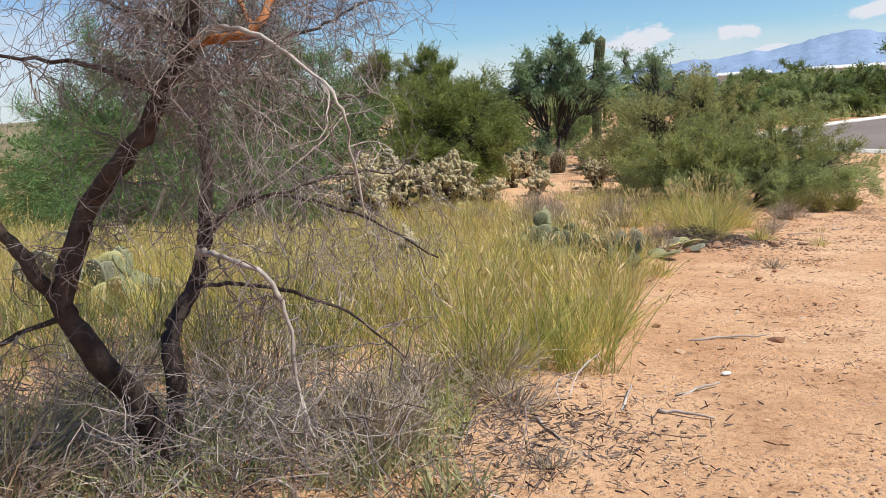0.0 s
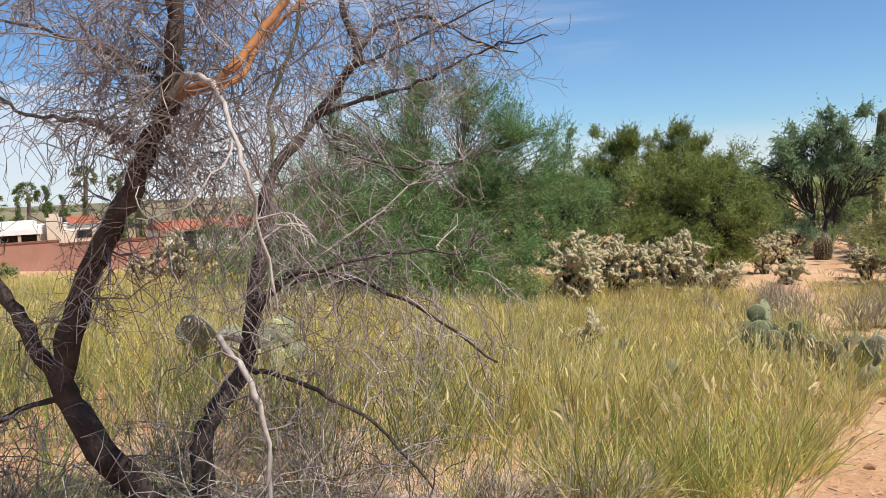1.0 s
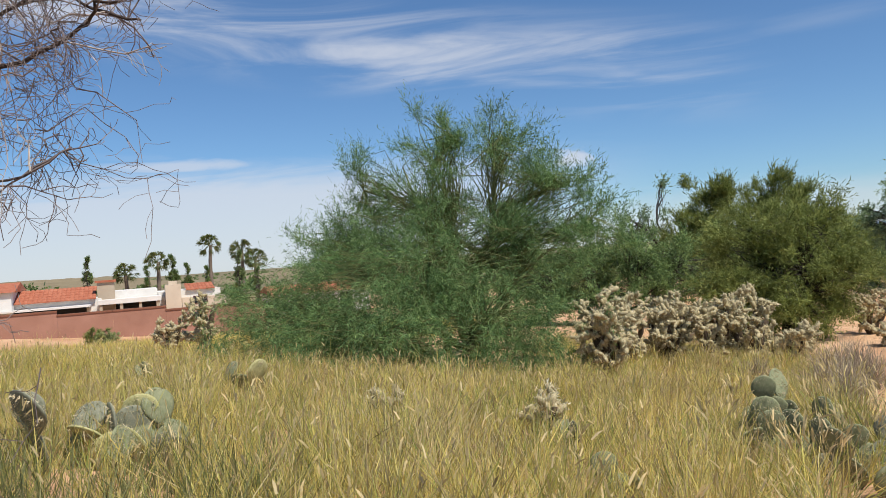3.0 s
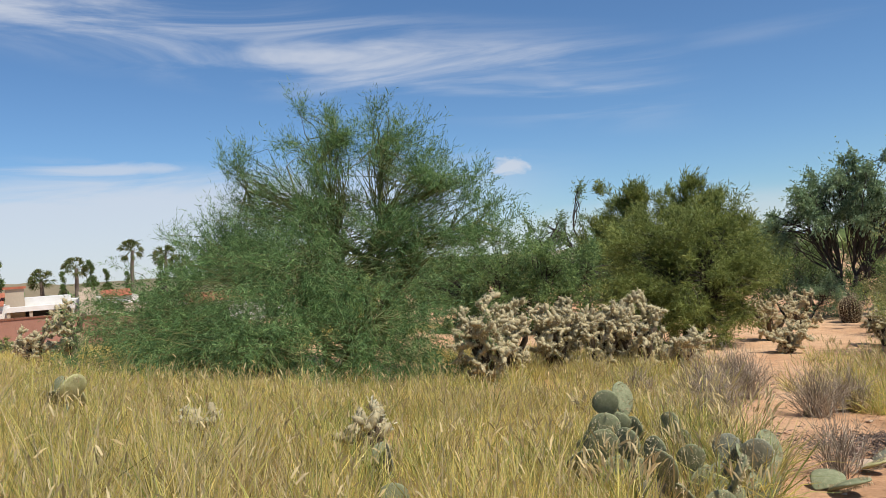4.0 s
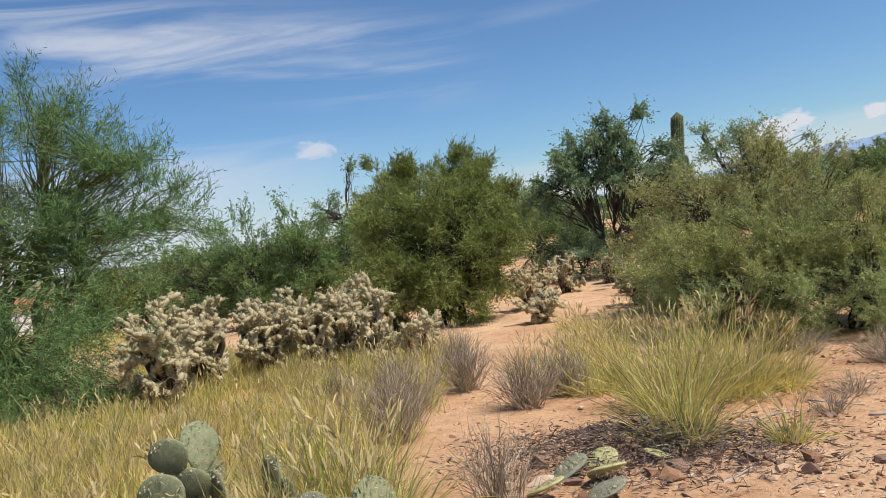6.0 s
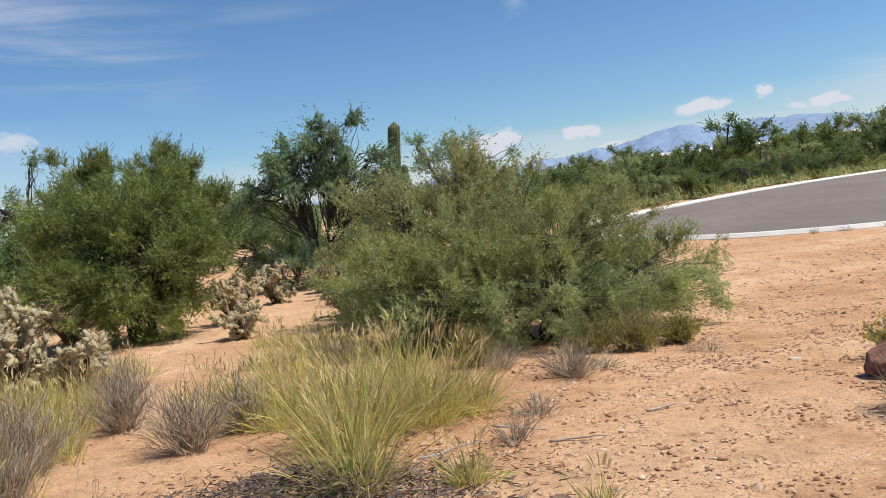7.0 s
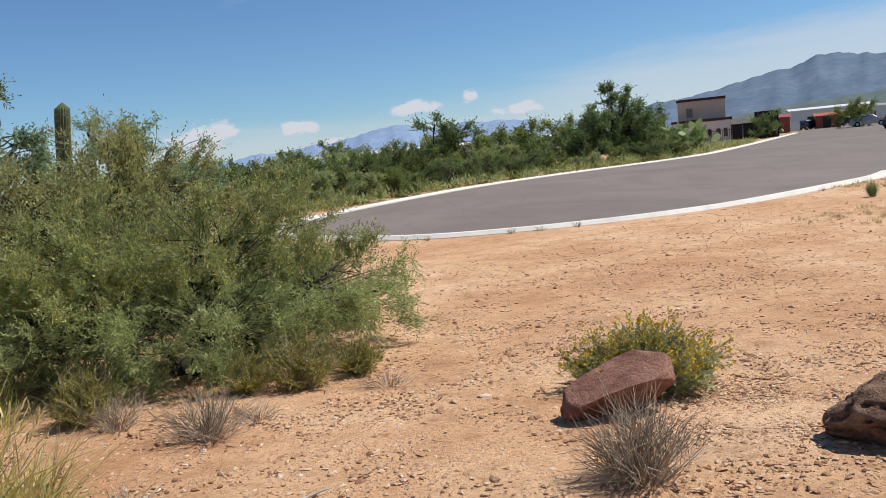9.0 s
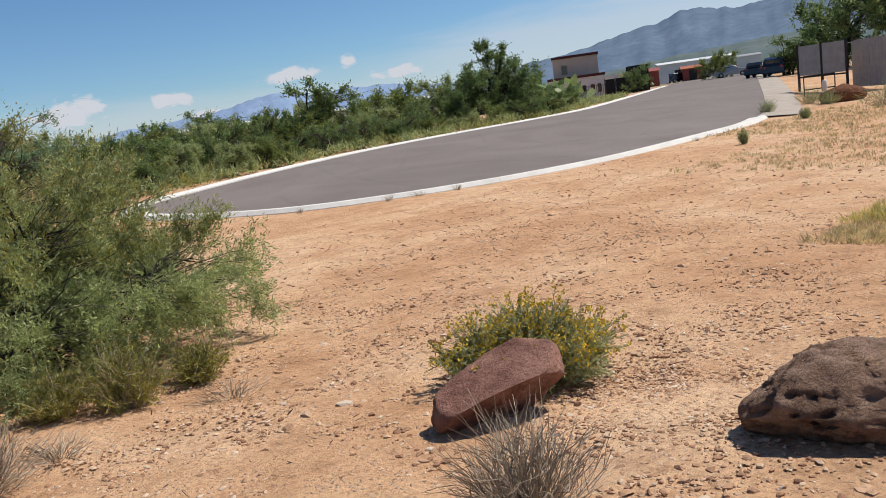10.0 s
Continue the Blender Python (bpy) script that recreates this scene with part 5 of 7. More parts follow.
PADS = []
for k in range(3):
    ge = solid(Geo(), pad_mesh(k - 1))
    PADS.append(ge.mesh("pad", M["pad"], True))
PAD_GREY, PAD_YELLOW = solid(Geo(), pad_mesh(0.6)).mesh("pad", M["pad_grey"], True), solid(Geo(), pad_mesh(1)).mesh("pad", M["pad_yellow"], True)
rng = np.random.default_rng(3)
sp = Geo()
q = rng.random((150, 2))
hh = 0.08 + 0.9 * q[:, 0]
ww = (0.42 + 0.62 * np.sin(np.minimum(1, hh * 1.05) * math.pi * 0.62)) * np.sqrt(np.maximum(0, 0.25 - (hh - 0.5) ** 2)) * 0.97
bx = (q[:, 1] * 2 - 1) * ww
by = np.where(rng.random(150) < 0.5, 1, -1) * 0.055 * np.sqrt(np.maximum(0.05, 1 - (bx / (ww + 1e-6)) ** 2))
bb = np.repeat(np.column_stack([bx, by, hh]), 3, 0)
strips(sp, bb, rng.normal(0, 0.5, bb.shape) + np.sign(bb) * np.array([0.2, 1.2, 0]), 0.09, 0.012, 0, rng)
SPINES = sp.mesh("spine_coat", M["spine"])


def pear(at, seed, count, label, size=0.24, spread=0.35, meshes=None, lying=False, tall=3):
    """A prickly pear: flat pads growing from each other's rims."""
    rng = np.random.default_rng(seed)
    root = thing("prickly_pear", at, label, "cactus", "prickly pears")
    meshes = meshes or PADS + [PAD_GREY]
    todo = []
    for k in range(max(1, count // tall)):
        x, y = rng.normal(0, spread, 2)
        zz = g(at[0] + x, at[1] + y) - at[2]
        lean = rng.normal(0, 18)
        if lying:
            lean = rng.choice([-1, 1]) * rng.uniform(62, 80)
            zz += 0.03
        todo.append((Matrix.Translation((x, y, zz - 0.02)) @ pose(0, 0, 0, lean, rng.normal(0, 14), rng.uniform(-55, 65)), 0))
    made = 0
    while todo and made < count:
        m, lev = todo.pop(0)
        s = size * rng.uniform(0.8, 1.2)
        ob = part("pad", meshes[int(rng.integers(0, len(meshes)))], None, root)
        ob.matrix_local = m @ Matrix.Diagonal((s, s, s * 1.14, 1))
        part("spine_coat", SPINES, None, ob)
        made += 1
        if lev < tall - 1 and not lying:
            for _ in range(int(rng.integers(1, 3))):
                a = rng.normal(0, 30)
                todo.append((m @ Matrix.Translation((math.sin(radians(a)) * s * 0.42, 0, s * (0.55 + 0.40 * math.cos(radians(a))))) @ pose(0, 0, 0, rng.normal(0, 14), a * 0.9, rng.normal(0, 35)), lev + 1))
    return root


for i, (x, y, n_, s, spr, lab, ms, ly, tall) in enumerate([
        (1.32, 9.72, 20, 0.24, 0.28, "large grey-green prickly pear in tall grass", None, False, 2),
        (1.2, 10.4, 11, 0.25, 0.15, "pale green prickly pear with upright pads", [PADS[0], PADS[1], PAD_YELLOW], False, 3),
        (2.1, 9.75, 8, 0.24, 0.16, "green prickly pear at the edge of the path", None, False, 2),
        (1.85, 9.3, 6, 0.22, 0.16, "green prickly pear at the edge of the path", None, False, 2),
        (2.42, 10.25, 2, 0.27, 0.06, "fallen prickly pear pads on bare soil", None, True, 1),
        (3.05, 11.35, 5, 0.24, 0.12, "yellowing fallen prickly pear pads on litter", [PAD_YELLOW, PAD_YELLOW, PAD_GREY], True, 1),
        (-3.15, 7.35, 18, 0.31, 0.22, "pale prickly pear with dead dark pads", [PAD_GREY, PADS[0], PAD_YELLOW], False, 2),
        (-5.6, 10.3, 6, 0.25, 0.18, "small green prickly pear in dry grass", PADS, False, 2),
        (-4.35, 10.1, 5, 0.25, 0.14, "small pale prickly pear in dry grass", [PAD_YELLOW, PADS[1]], False, 2),
        (-0.3, 9.2, 4, 0.2, 0.12, "small prickly pear hidden in straw grass", None, False, 2),
        (0.35, 8.0, 4, 0.18, 0.12, "small prickly pear hidden in straw grass", None, False, 2),
        (3.5, 11.9, 4, 0.2, 0.15, "old yellow prickly pear pads under grass", [PAD_YELLOW, PAD_GREY], True, 1)]):
    pear((x, y, g(x, y)), 120 + i, n_, lab, s, spr, ms, ly, tall)

# ---- grass ----
EDGE = [(1.5, -1.6), (3.6, -0.35), (4.7, 0.35), (5.6, 0.95), (6.3, 1.25), (8, 1.45), (10, 1.55), (12.5, 1.55), (14, 1.35), (16, 0.8), (19, 0.5)]


def grass_field():
    rng = np.random.default_rng(200)
    n = 20000
    x, y = rng.uniform(-11, 1.8, n), rng.uniform(3.2, 19.5, n)
    edge = np.interp(y, [e[0] for e in EDGE], [e[1] for e in EDGE]) + 0.12 * np.sin(y * 5.1) + rng.normal(0, 0.14, n)
    keep = (x < edge) & ((y < 17.2) | (x > -4.2))
    keep &= ((x + 5.0) / 3.0) ** 2 + ((y - 15.2) / 2.3) ** 2 > 1
    keep &= ~((y > 13.2) & (x < -7.2) & (rng.random(n) < 0.75))
    keep &= ~((x < -6.5) & (rng.random(n) < 0.35))
    keep &= ~((y < 4.9) & (rng.random(n) < 0.88))
    keep &= ~((y < 6.2) & (x < 0.0) & (rng.random(n) < 0.55))
    for cx, cy, cr in ((-3.05, 7.3, 0.62), (-3.0, 6.8, 0.4), (-5.5, 10.0, 0.45), (-4.3, 9.8, 0.4), (1.15, 9.55, 0.36), (1.2, 10.2, 0.25), (2.0, 9.5, 0.4), (-10.0, 14.8, 0.6), (-0.66, 9.3, 0.2)):
        keep &= ((x - cx) ** 2 + (y - cy) ** 2 > cr ** 2) | (rng.random(n) < 0.25)
    patch = np.array([noise.noise(Vector((a * 0.55, b * 0.55, 2.0))) for a, b in zip(x, y)])
    knots = np.array([noise.noise(Vector((a * 2.6, b * 2.6, 7.0))) for a, b in zip(x, y)])
    keep &= rng.random(n) < 0.70 + 0.55 * patch + 0.95 * knots
    x, y, patch, knots = x[keep], y[keep], patch[keep], knots[keep]
    n = len(x)
    far = np.clip((y - 5) / 10, 0, 1)
    blades = 18
    tall = np.repeat((0.36 + 0.20 * rng.random(n)) * (1 + 0.4 * patch + 0.8 * knots) * np.maximum(1.06 - 0.60 * far, 0.62 * (y > 14.5)), blades)
    bx, by = np.repeat(x, blades) + rng.normal(0, 0.045, n * blades), np.repeat(y, blades) + rng.normal(0, 0.045, n * blades)
    base = np.column_stack([bx, by, G(bx, by) - 0.01])
    m = len(base)
    way = np.column_stack([rng.normal(0.06, 0.32, m), rng.normal(0, 0.32, m), np.ones(m)])
    ln = tall * rng.uniform(0.55, 1.3, m)
    green = np.repeat((rng.random(n) < np.clip(0.16 - 0.5 * patch + 0.35 * (y < 6.2), 0.04, 0.7)), blades)
    wd = rng.uniform(0.0035, 0.0075, m)
    dull = np.repeat((x < 0.1) & (rng.random(n) < np.clip(0.65 - 0.35 * np.maximum(0, y - 5.6) - 0.9 * np.maximum(0, x + 1.1), 0.06, 0.75)), blades)
    green &= ~dull
    pale = ~green & ~dull & np.repeat(rng.random(n) < 0.3, blades)
    for mask, mat, lab in ((pale, M["pale_straw"], "bleached pale dry grass"), (~green & ~pale & ~dull, M["straw"], "tall straw-yellow dry grass"), (dull, M["dull_grass"], "dull grey-green weedy grass by the dead tree"), (green, M["green_grass"], "tall yellow-green grass")):
        tagged(part("dry_grass", strips(Geo(), base[mask], way[mask], ln[mask], wd[mask], 0.10, rng, 0.5), mat), lab, "grass", kind="stuff")
    pick = np.nonzero(rng.random(m) < 0.07)[0]
    tip = base[pick] + way[pick] * ln[pick][:, None] * 0.92
    tagged(part("seed_heads", strips(Geo(), tip, way[pick] + rng.normal(0, 0.2, (len(pick), 3)), 0.09, 0.012, 0.25, rng), M["seed"]), "pale feathery seed heads above the grass", "grass", kind="stuff")


grass_field()


def sparse_grass(name, boxes, n, tall, mat, label, seed):
    rng = np.random.default_rng(seed)
    geo = Geo()
    for x0, x1, y0, y1, share in boxes:
        k = int(n * share)
        x, y = rng.uniform(x0, x1, k), rng.uniform(y0, y1, k)
        x, y = np.repeat(x, 9) + rng.normal(0, 0.05, k * 9), np.repeat(y, 9) + rng.normal(0, 0.05, k * 9)
        m = len(x)
        strips(geo, np.column_stack([x, y, G(x, y) - 0.01]), np.column_stack([rng.normal(0, 0.4, m), rng.normal(0, 0.4, m), np.ones(m)]), tall * rng.uniform(0.5, 1.3, m), 0.007 + 0.0003 * y, 0.15, rng, 0.5)
    tagged(part(name, geo, mat), label, "grass", kind="stuff")


sparse_grass("dry_grass", [(-26, -8, 14, 30, 0.45), (-20, -7, 8, 14, 0.35), (-34, -18, 24, 42, 0.2)], 5200, 0.3, M["straw"], "thin dry grass on red soil", 210)
sparse_grass("dry_grass", [(14.3, 17.5, 13.2, 14.8, 0.4), (21, 30, 17, 22, 0.25), (29, 40, 22, 27, 0.35)], 2000, 0.12, M["pale_straw"], "short bleached grass on bare soil", 211)
sparse_grass("dry_grass", [(15.6, 19.5, 12.4, 15.0, 1.0)], 1500, 0.17, M["straw"], "patch of bleached straw grass on bare soil", 213)
sparse_grass("weeds", [(-2.6, 0.0, 3.3, 4.6, 1.0)], 420, 0.2, M["sage"], "low green weeds under the dead tree", 212)


def tuft(at, seed, label, tall=0.75, blades=520, wide=0.16, mats=("straw", "green_grass", "pale_straw")):
    rng = np.random.default_rng(seed)
    root = thing("grass_tuft", at, label, "grass", "grass tufts")
    for mat, share in zip(mats, (0.42, 0.3, 0.28)):
        m = int(blades * share)
        r, a = wide * np.sqrt(rng.random(m)), rng.uniform(0, 6.28, m)
        b = np.column_stack([r * np.cos(a), r * np.sin(a), np.full(m, -0.02)])
        b[:, 2] += G(at[0] + b[:, 0], at[1] + b[:, 1]) - at[2]
        way = np.column_stack([np.cos(a) * r / wide * 0.5 + rng.normal(0, 0.42, m), np.sin(a) * r / wide * 0.5 + rng.normal(0, 0.42, m), np.ones(m)])
        part("tussock", strips(Geo(), b, way, tall * rng.uniform(0.45, 1.15, m), rng.uniform(0.004, 0.009, m), rng.uniform(0.0, 0.55, m), rng, 0.7), M[mat], root)
    m = blades // 8
    a = rng.uniform(0, 6.28, m)
    tipd = np.column_stack([np.cos(a) * 0.35, np.sin(a) * 0.35, np.ones(m)])
    part("seed_plume", strips(Geo(), tipd * tall * rng.uniform(0.75, 1.0, (m, 1)), tipd + rng.normal(0, 0.2, (m, 3)), 0.11, 0.012, 0.3, rng), M["seed"], root)


for i, (x, y, h, n_, w) in enumerate([(1.05, 6.25, 0.55, 420, 0.2), (0.55, 5.6, 0.55, 420, 0.25), (0.1, 5.1, 0.5, 420, 0.25), (1.5, 8.2, 0.55, 400, 0.22), (2.0, 9.9, 0.6, 420, 0.2), (1.65, 10.9, 0.7, 520, 0.2), (1.5, 10.35, 0.58, 420, 0.18), (1.95, 10.5, 0.62, 420, 0.2), (0.7, 9.7, 0.46, 320, 0.2), (0.85, 10.5, 0.55, 380, 0.2), (1.72, 9.55, 0.46, 300, 0.16), (1.25, 9.35, 0.42, 260, 0.15),
                                      (3.72, 12.1, 0.74, 460, 0.13), (4.4, 12.0, 0.34, 200, 0.08), (3.15, 14.4, 0.62, 520, 0.3), (3.75, 13.4, 0.82, 760, 0.3), (4.3, 13.8, 0.88, 800, 0.28), (4.75, 14.0, 0.62, 480, 0.2), (2.75, 15.0, 0.5, 360, 0.3), (3.4, 15.2, 0.6, 420, 0.35),
                                      (4.1, 15.3, 0.6, 420, 0.35), (2.4, 16.0, 0.45, 300, 0.3), (3.2, 17.0, 0.5, 360, 0.4), (4.4, 16.6, 0.5, 360, 0.4), (1.3, 15.4, 0.5, 320, 0.3), (3.4, 18.8, 0.45, 300, 0.4), (0.9, 16.8, 0.45, 300, 0.3), (2.1, 8.9, 0.4, 200, 0.15), (5.0, 11.4, 0.2, 90, 0.08), (2.9, 18.2, 0.5, 360, 0.4), (3.6, 19.8, 0.5, 340, 0.4), (2.8, 20.4, 0.45, 300, 0.35), (4.2, 18.2, 0.5, 340, 0.4), (0.9, 18.6, 0.45, 280, 0.4), (0.5, 15.8, 0.5, 340, 0.4), (1.2, 14.2, 0.5, 340, 0.35), (0.3, 19.8, 0.4, 260, 0.4)]):
    tuft((x, y, g(x, y)), 230 + i, "arching yellow-green bunch grass on bare soil", h, n_, w)


# ---- dry shrubs ----
def brush(at, seed, label, r=0.4, tall=0.4, stems=140, mat="brush", name="dry_shrub", tops=None, leaves=None):
    rng = np.random.default_rng(seed)
    root = thing(name, at, label, "shrub", "dry shrubs" if tops is None else "")
    wood = Geo()
    ends = []
    for _ in range(stems):
        a, s = rng.uniform(0, 6.28), rng.random() ** 0.6
        e = np.array([math.cos(a) * s * r, math.sin(a) * s * r, tall * (1.05 - 0.55 * s * s) * rng.uniform(0.6, 1.05)])
        line = bend(rng, np.array([math.cos(a) * s * r * 0.15, math.sin(a) * s * r * 0.28, -0.03]), e, 5, 0.17)
        if len(ends) < 40:
            part("stem", tube(Geo(), line, np.linspace(0.0058, 0.0018, 5), 4, False), M[mat], root)
        else:
            tube(wood, line, np.linspace(0.0042, 0.0014, 5), 3, False)
        ends.append((line[-1], line[-2]))
        for _ in range(3):
            i = int(rng.integers(2, 5))
            tip = line[i] + (e / np.linalg.norm(e) + rng.normal(0, 0.5, 3)) * tall * rng.uniform(0.15, 0.35)
            tip[2] = max(tip[2], 0.02)
            tube(wood, bend(rng, line[i], tip, 3, 0.08), [0.0022, 0.0016, 0.0009], 3, False)
            ends.append((tip, line[i]))
    part("twigwork", wood, M[mat], root)
    E_ = np.array([e[0] for e in ends])
    D_ = E_ - np.array([e[1] for e in ends])
    if leaves:
        k = 46 if tops else 16
        b = np.repeat(E_, k, 0) - np.repeat(D_, k, 0) * rng.random((len(E_) * k, 1)) * 2.2
        b[:, 2] = np.maximum(b[:, 2], 0.02)
        part("foliage", strips(Geo(), b, np.repeat(D_ / (np.linalg.norm(D_, axis=1)[:, None] + 1e-9), k, 0) + rng.normal(0, 0.5, b.shape), 0.036, 0.0065 if tops else 0.006, 0, rng), M[leaves], root)
    if tops:
        pk = E_[(E_[:, 2] > tall * 0.5) & (rng.random(len(E_)) < 0.75)]
        b = np.repeat(pk, 9, 0) + rng.normal(0, 0.014, (len(pk) * 9, 3))
        part("bloom", strips(Geo(), b, rng.normal(0, 1, b.shape) + np.array([0, 0, 0.8]), 0.02, 0.014, 0, rng), M[tops], root, "small yellow flower heads")
    return root


for i, (x, y, r, h, s) in enumerate([(7.75, 12.3, 0.34, 0.39, 240), (6.05, 15.15, 0.40, 0.30, 170), (5.25, 13.6, 0.30, 0.16, 70), (2.6, 10.75, 0.25, 0.45, 80), (2.5, 13.75, 0.34, 0.50, 190), (1.75, 14.9, 0.34, 0.50, 190), (1.35, 13.6, 0.34, 0.55, 190), (2.85, 14.3, 0.3, 0.42, 140), (1.55, 12.6, 0.3, 0.5, 170), (1.5, 16.0, 0.34, 0.5, 170), (5.5, 16.0, 0.3, 0.26, 90),
                                     (7.75, 15.6, 0.35, 0.1, 60), (6.5, 15.4, 0.3, 0.12, 60), (-0.3, 4.6, 0.35, 0.3, 150), (0.25, 4.45, 0.3, 0.16, 110), (-0.6, 4.1, 0.4, 0.3, 150), (3.6, 9.4, 0.2, 0.12, 40), (4.9, 12.9, 0.22, 0.2, 50), (0.4, 14.6, 0.3, 0.35, 100), (3.9, 17.8, 0.35, 0.3, 120), (0.35, 3.6, 0.16, 0.1, 40), (-1.95, 3.25, 0.5, 0.45, 170), (-2.45, 3.5, 0.5, 0.4, 150), (-0.45, 3.75, 0.4, 0.35, 150), (-1.2, 4.6, 0.5, 0.4, 150), (-2.0, 4.5, 0.5, 0.4, 130), (0.15, 4.9, 0.4, 0.3, 120)]):
    brush((x, y, g(x, y)), 260 + i, "grey leafless dry shrub on bare soil", r, h, s)
for i, (x, y, r, h) in enumerate([(7.15, 16.2, 0.34, 0.42), (6.7, 16.5, 0.3, 0.34), (5.3, 16.4, 0.28, 0.4), (7.8, 16.4, 0.3, 0.3)]):
    brush((x, y, g(x, y)), 290 + i, "small yellow-green bush beside a larger bush", r, h, 110, "brush", "small_bush", None, "creosote_top")
brush((9.2, 13.85, g(9.2, 13.85)), 299, "rounded brittlebush with yellow flowers behind a boulder", 0.58, 0.40, 340, "brush", "flowering_bush", "flower", "sage")


# ---- boulders and stones ----
def boulder(name, at, size, seed, mat, label, rz, rx=0, ry=0, planes=(), pits=0.0, cut=0.92):
    """A boulder: an ellipsoid broken off along planes, then roughened; pits: how deep its cracks run."""
    rng = np.random.default_rng(seed)
    bm = bmesh.new()
    bmesh.ops.create_icosphere(bm, subdivisions=5, radius=1)
    flats = [(Vector(n_).normalized(), d_) for n_, d_ in planes]
    flats += [(Vector(rng.normal(0, 1, 3)).normalized(), rng.uniform(0.72, 0.9)) for _ in range(5)]
    for v in bm.verts:
        p = v.co.copy()
        for nrm, dd in flats:
            k = p.dot(nrm) - dd
            if k > 0:
                p -= nrm * k * cut
        f = noise.fractal(p * 1.7 + Vector((seed, 0, 0)), 0.9, 2.1, 5)
        f2 = noise.fractal(p * 7.0 + Vector((0, seed, 0)), 0.8, 2.1, 4)
        p *= 1 + 0.055 * f + 0.026 * f2
        if pits > 0:
            c = noise.fractal(p * 3.6 + Vector((0, seed, 3)), 0.9, 2.2, 4)
            c2 = noise.fractal(p * 13.0 + Vector((seed, 5, 0)), 0.7, 2.2, 3)
            p *= 1 - pits * max(0.0, 0.09 - abs(c)) * 1.6 - 0.06 * max(0.0, c2)
        v.co = Vector((p.x * size[0], p.y * size[1], p.z * size[2]))
    ob = part(name, solid(Geo(), bm), mat, None, "", True)
    ob.matrix_world = pose(*at, rx, ry, rz)
    return tagged(ob, label, "boulder")


boulder("boulder", (8.60, 13.45, g(8.60, 13.45) + 0.14), (0.49, 0.33, 0.28), 5, M["rock_red"], "flat-topped reddish boulder lying on gravel", 4, 0, -12,
        [((-0.05, -0.1, 1), 0.52), ((-0.42, -0.75, -0.52), 0.34), ((0.9, -0.15, -0.5), 0.60), ((0, 1, 0.2), 0.7), ((-0.75, -0.1, -0.7), 0.65)], 0.0, 1.0)
boulder("boulder", (9.53, 11.66, g(9.53, 11.66) + 0.09), (0.70, 0.42, 0.33), 9, M["rock_dark"], "large rough dark red boulder on gravel", -40, 0, 2,
        [((0, 0, 1), 0.84), ((-0.6, -0.7, -0.7), 0.58), ((-0.8, 0.3, 0.5), 0.85), ((-0.3, -0.8, 0.5), 0.80)], 1.0, 0.8)

OCTO = bmesh.new()
bmesh.ops.create_icosphere(OCTO, subdivisions=1, radius=1)
STONE_V = np.array([v.co[:] for v in OCTO.verts])
OCTO.verts.index_update()
STONE_F = np.array([[v.index for v in f.verts] for f in OCTO.faces])
OCTO.free()


def stones(name, x, y, size, seed, label):
    rng = np.random.default_rng(seed)
    n = len(x)
    v = np.repeat(STONE_V[None], n, 0) * (1 + rng.normal(0, 0.26, (n, len(STONE_V), 1)))
    v = v * size[:, None, None] * rng.uniform(0.5, 1.25, (n, 1, 3)) * np.array([1, 1, 0.5])
    a = rng.uniform(0, 6.28, n)
    c, s = np.cos(a)[:, None], np.sin(a)[:, None]
    v = np.stack([v[..., 0] * c - v[..., 1] * s, v[..., 0] * s + v[..., 1] * c, v[..., 2]], -1)
    v += np.column_stack([x, y, G(x, y) + size * 0.05])[:, None, :]
    f = STONE_F[None] + (np.arange(n) * len(STONE_V))[:, None, None]
    tagged(part(name, Geo().add(v, None, f), M["stone"]), label, "gravel", kind="stuff")


rng = np.random.default_rng(310)


def bare(x, y):
    e = np.interp(y, [q[0] for q in EDGE], [q[1] for q in EDGE])
    return x > e - 0.1


x, y = rng.uniform(-1, 16, 14000), rng.uniform(2.2, 24, 14000)
k = bare(x, y) & (rng.random(14000) < np.exp(-((y - 12) / 9) ** 2))
stones("gravel", x[k], y[k], 0.006 + 0.017 * rng.random(k.sum()) ** 2.2, 311, "loose tan and reddish gravel")
x, y = rng.uniform(3.5, 11.5, 15000), rng.uniform(9.5, 17.5, 15000)
k = bare(x, y) & ((x - 6.5) ** 2 / 5 + (y - 18) ** 2 / 2.2 > 1)
stones("gravel", x[k], y[k], 0.006 + 0.024 * rng.random(k.sum()) ** 3, 314, "coarse reddish gravel on trodden soil")
x, y = rng.uniform(6.5, 16.5, 24000), rng.uniform(9.5, 20.5, 24000)
k = ((x - 6.5) ** 2 / 5 + (y - 18) ** 2 / 2.2 > 1) & (np.sin(x * 1.3 + y * 0.8) + np.sin(y * 2.1 - x * 0.7) + rng.normal(0, 0.9, 24000) > 0.1)
stones("gravel", x[k], y[k], 0.007 + 0.016 * rng.random(k.sum()) ** 2.5, 316, "patches of small pinkish pebbles on soil")
x, y = rng.uniform(-0.5, 5.0, 9000), rng.uniform(2.6, 10.5, 9000)
k = bare(x, y)
stones("gravel", x[k], y[k], 0.004 + 0.011 * rng.random(k.sum()) ** 2.5, 317, "fine tan grit on the path")
x, y = 9.35 + rng.normal(0, 0.42, 3400), 12.9 + rng.normal(0, 0.5, 3400)
stones("gravel", x, y, 0.006 + 0.015 * rng.random(3400) ** 2, 312, "pale gravel heap between boulders")
x, y = 8.0 + rng.normal(0, 0.7, 900), 16.4 + rng.normal(0, 0.9, 900)
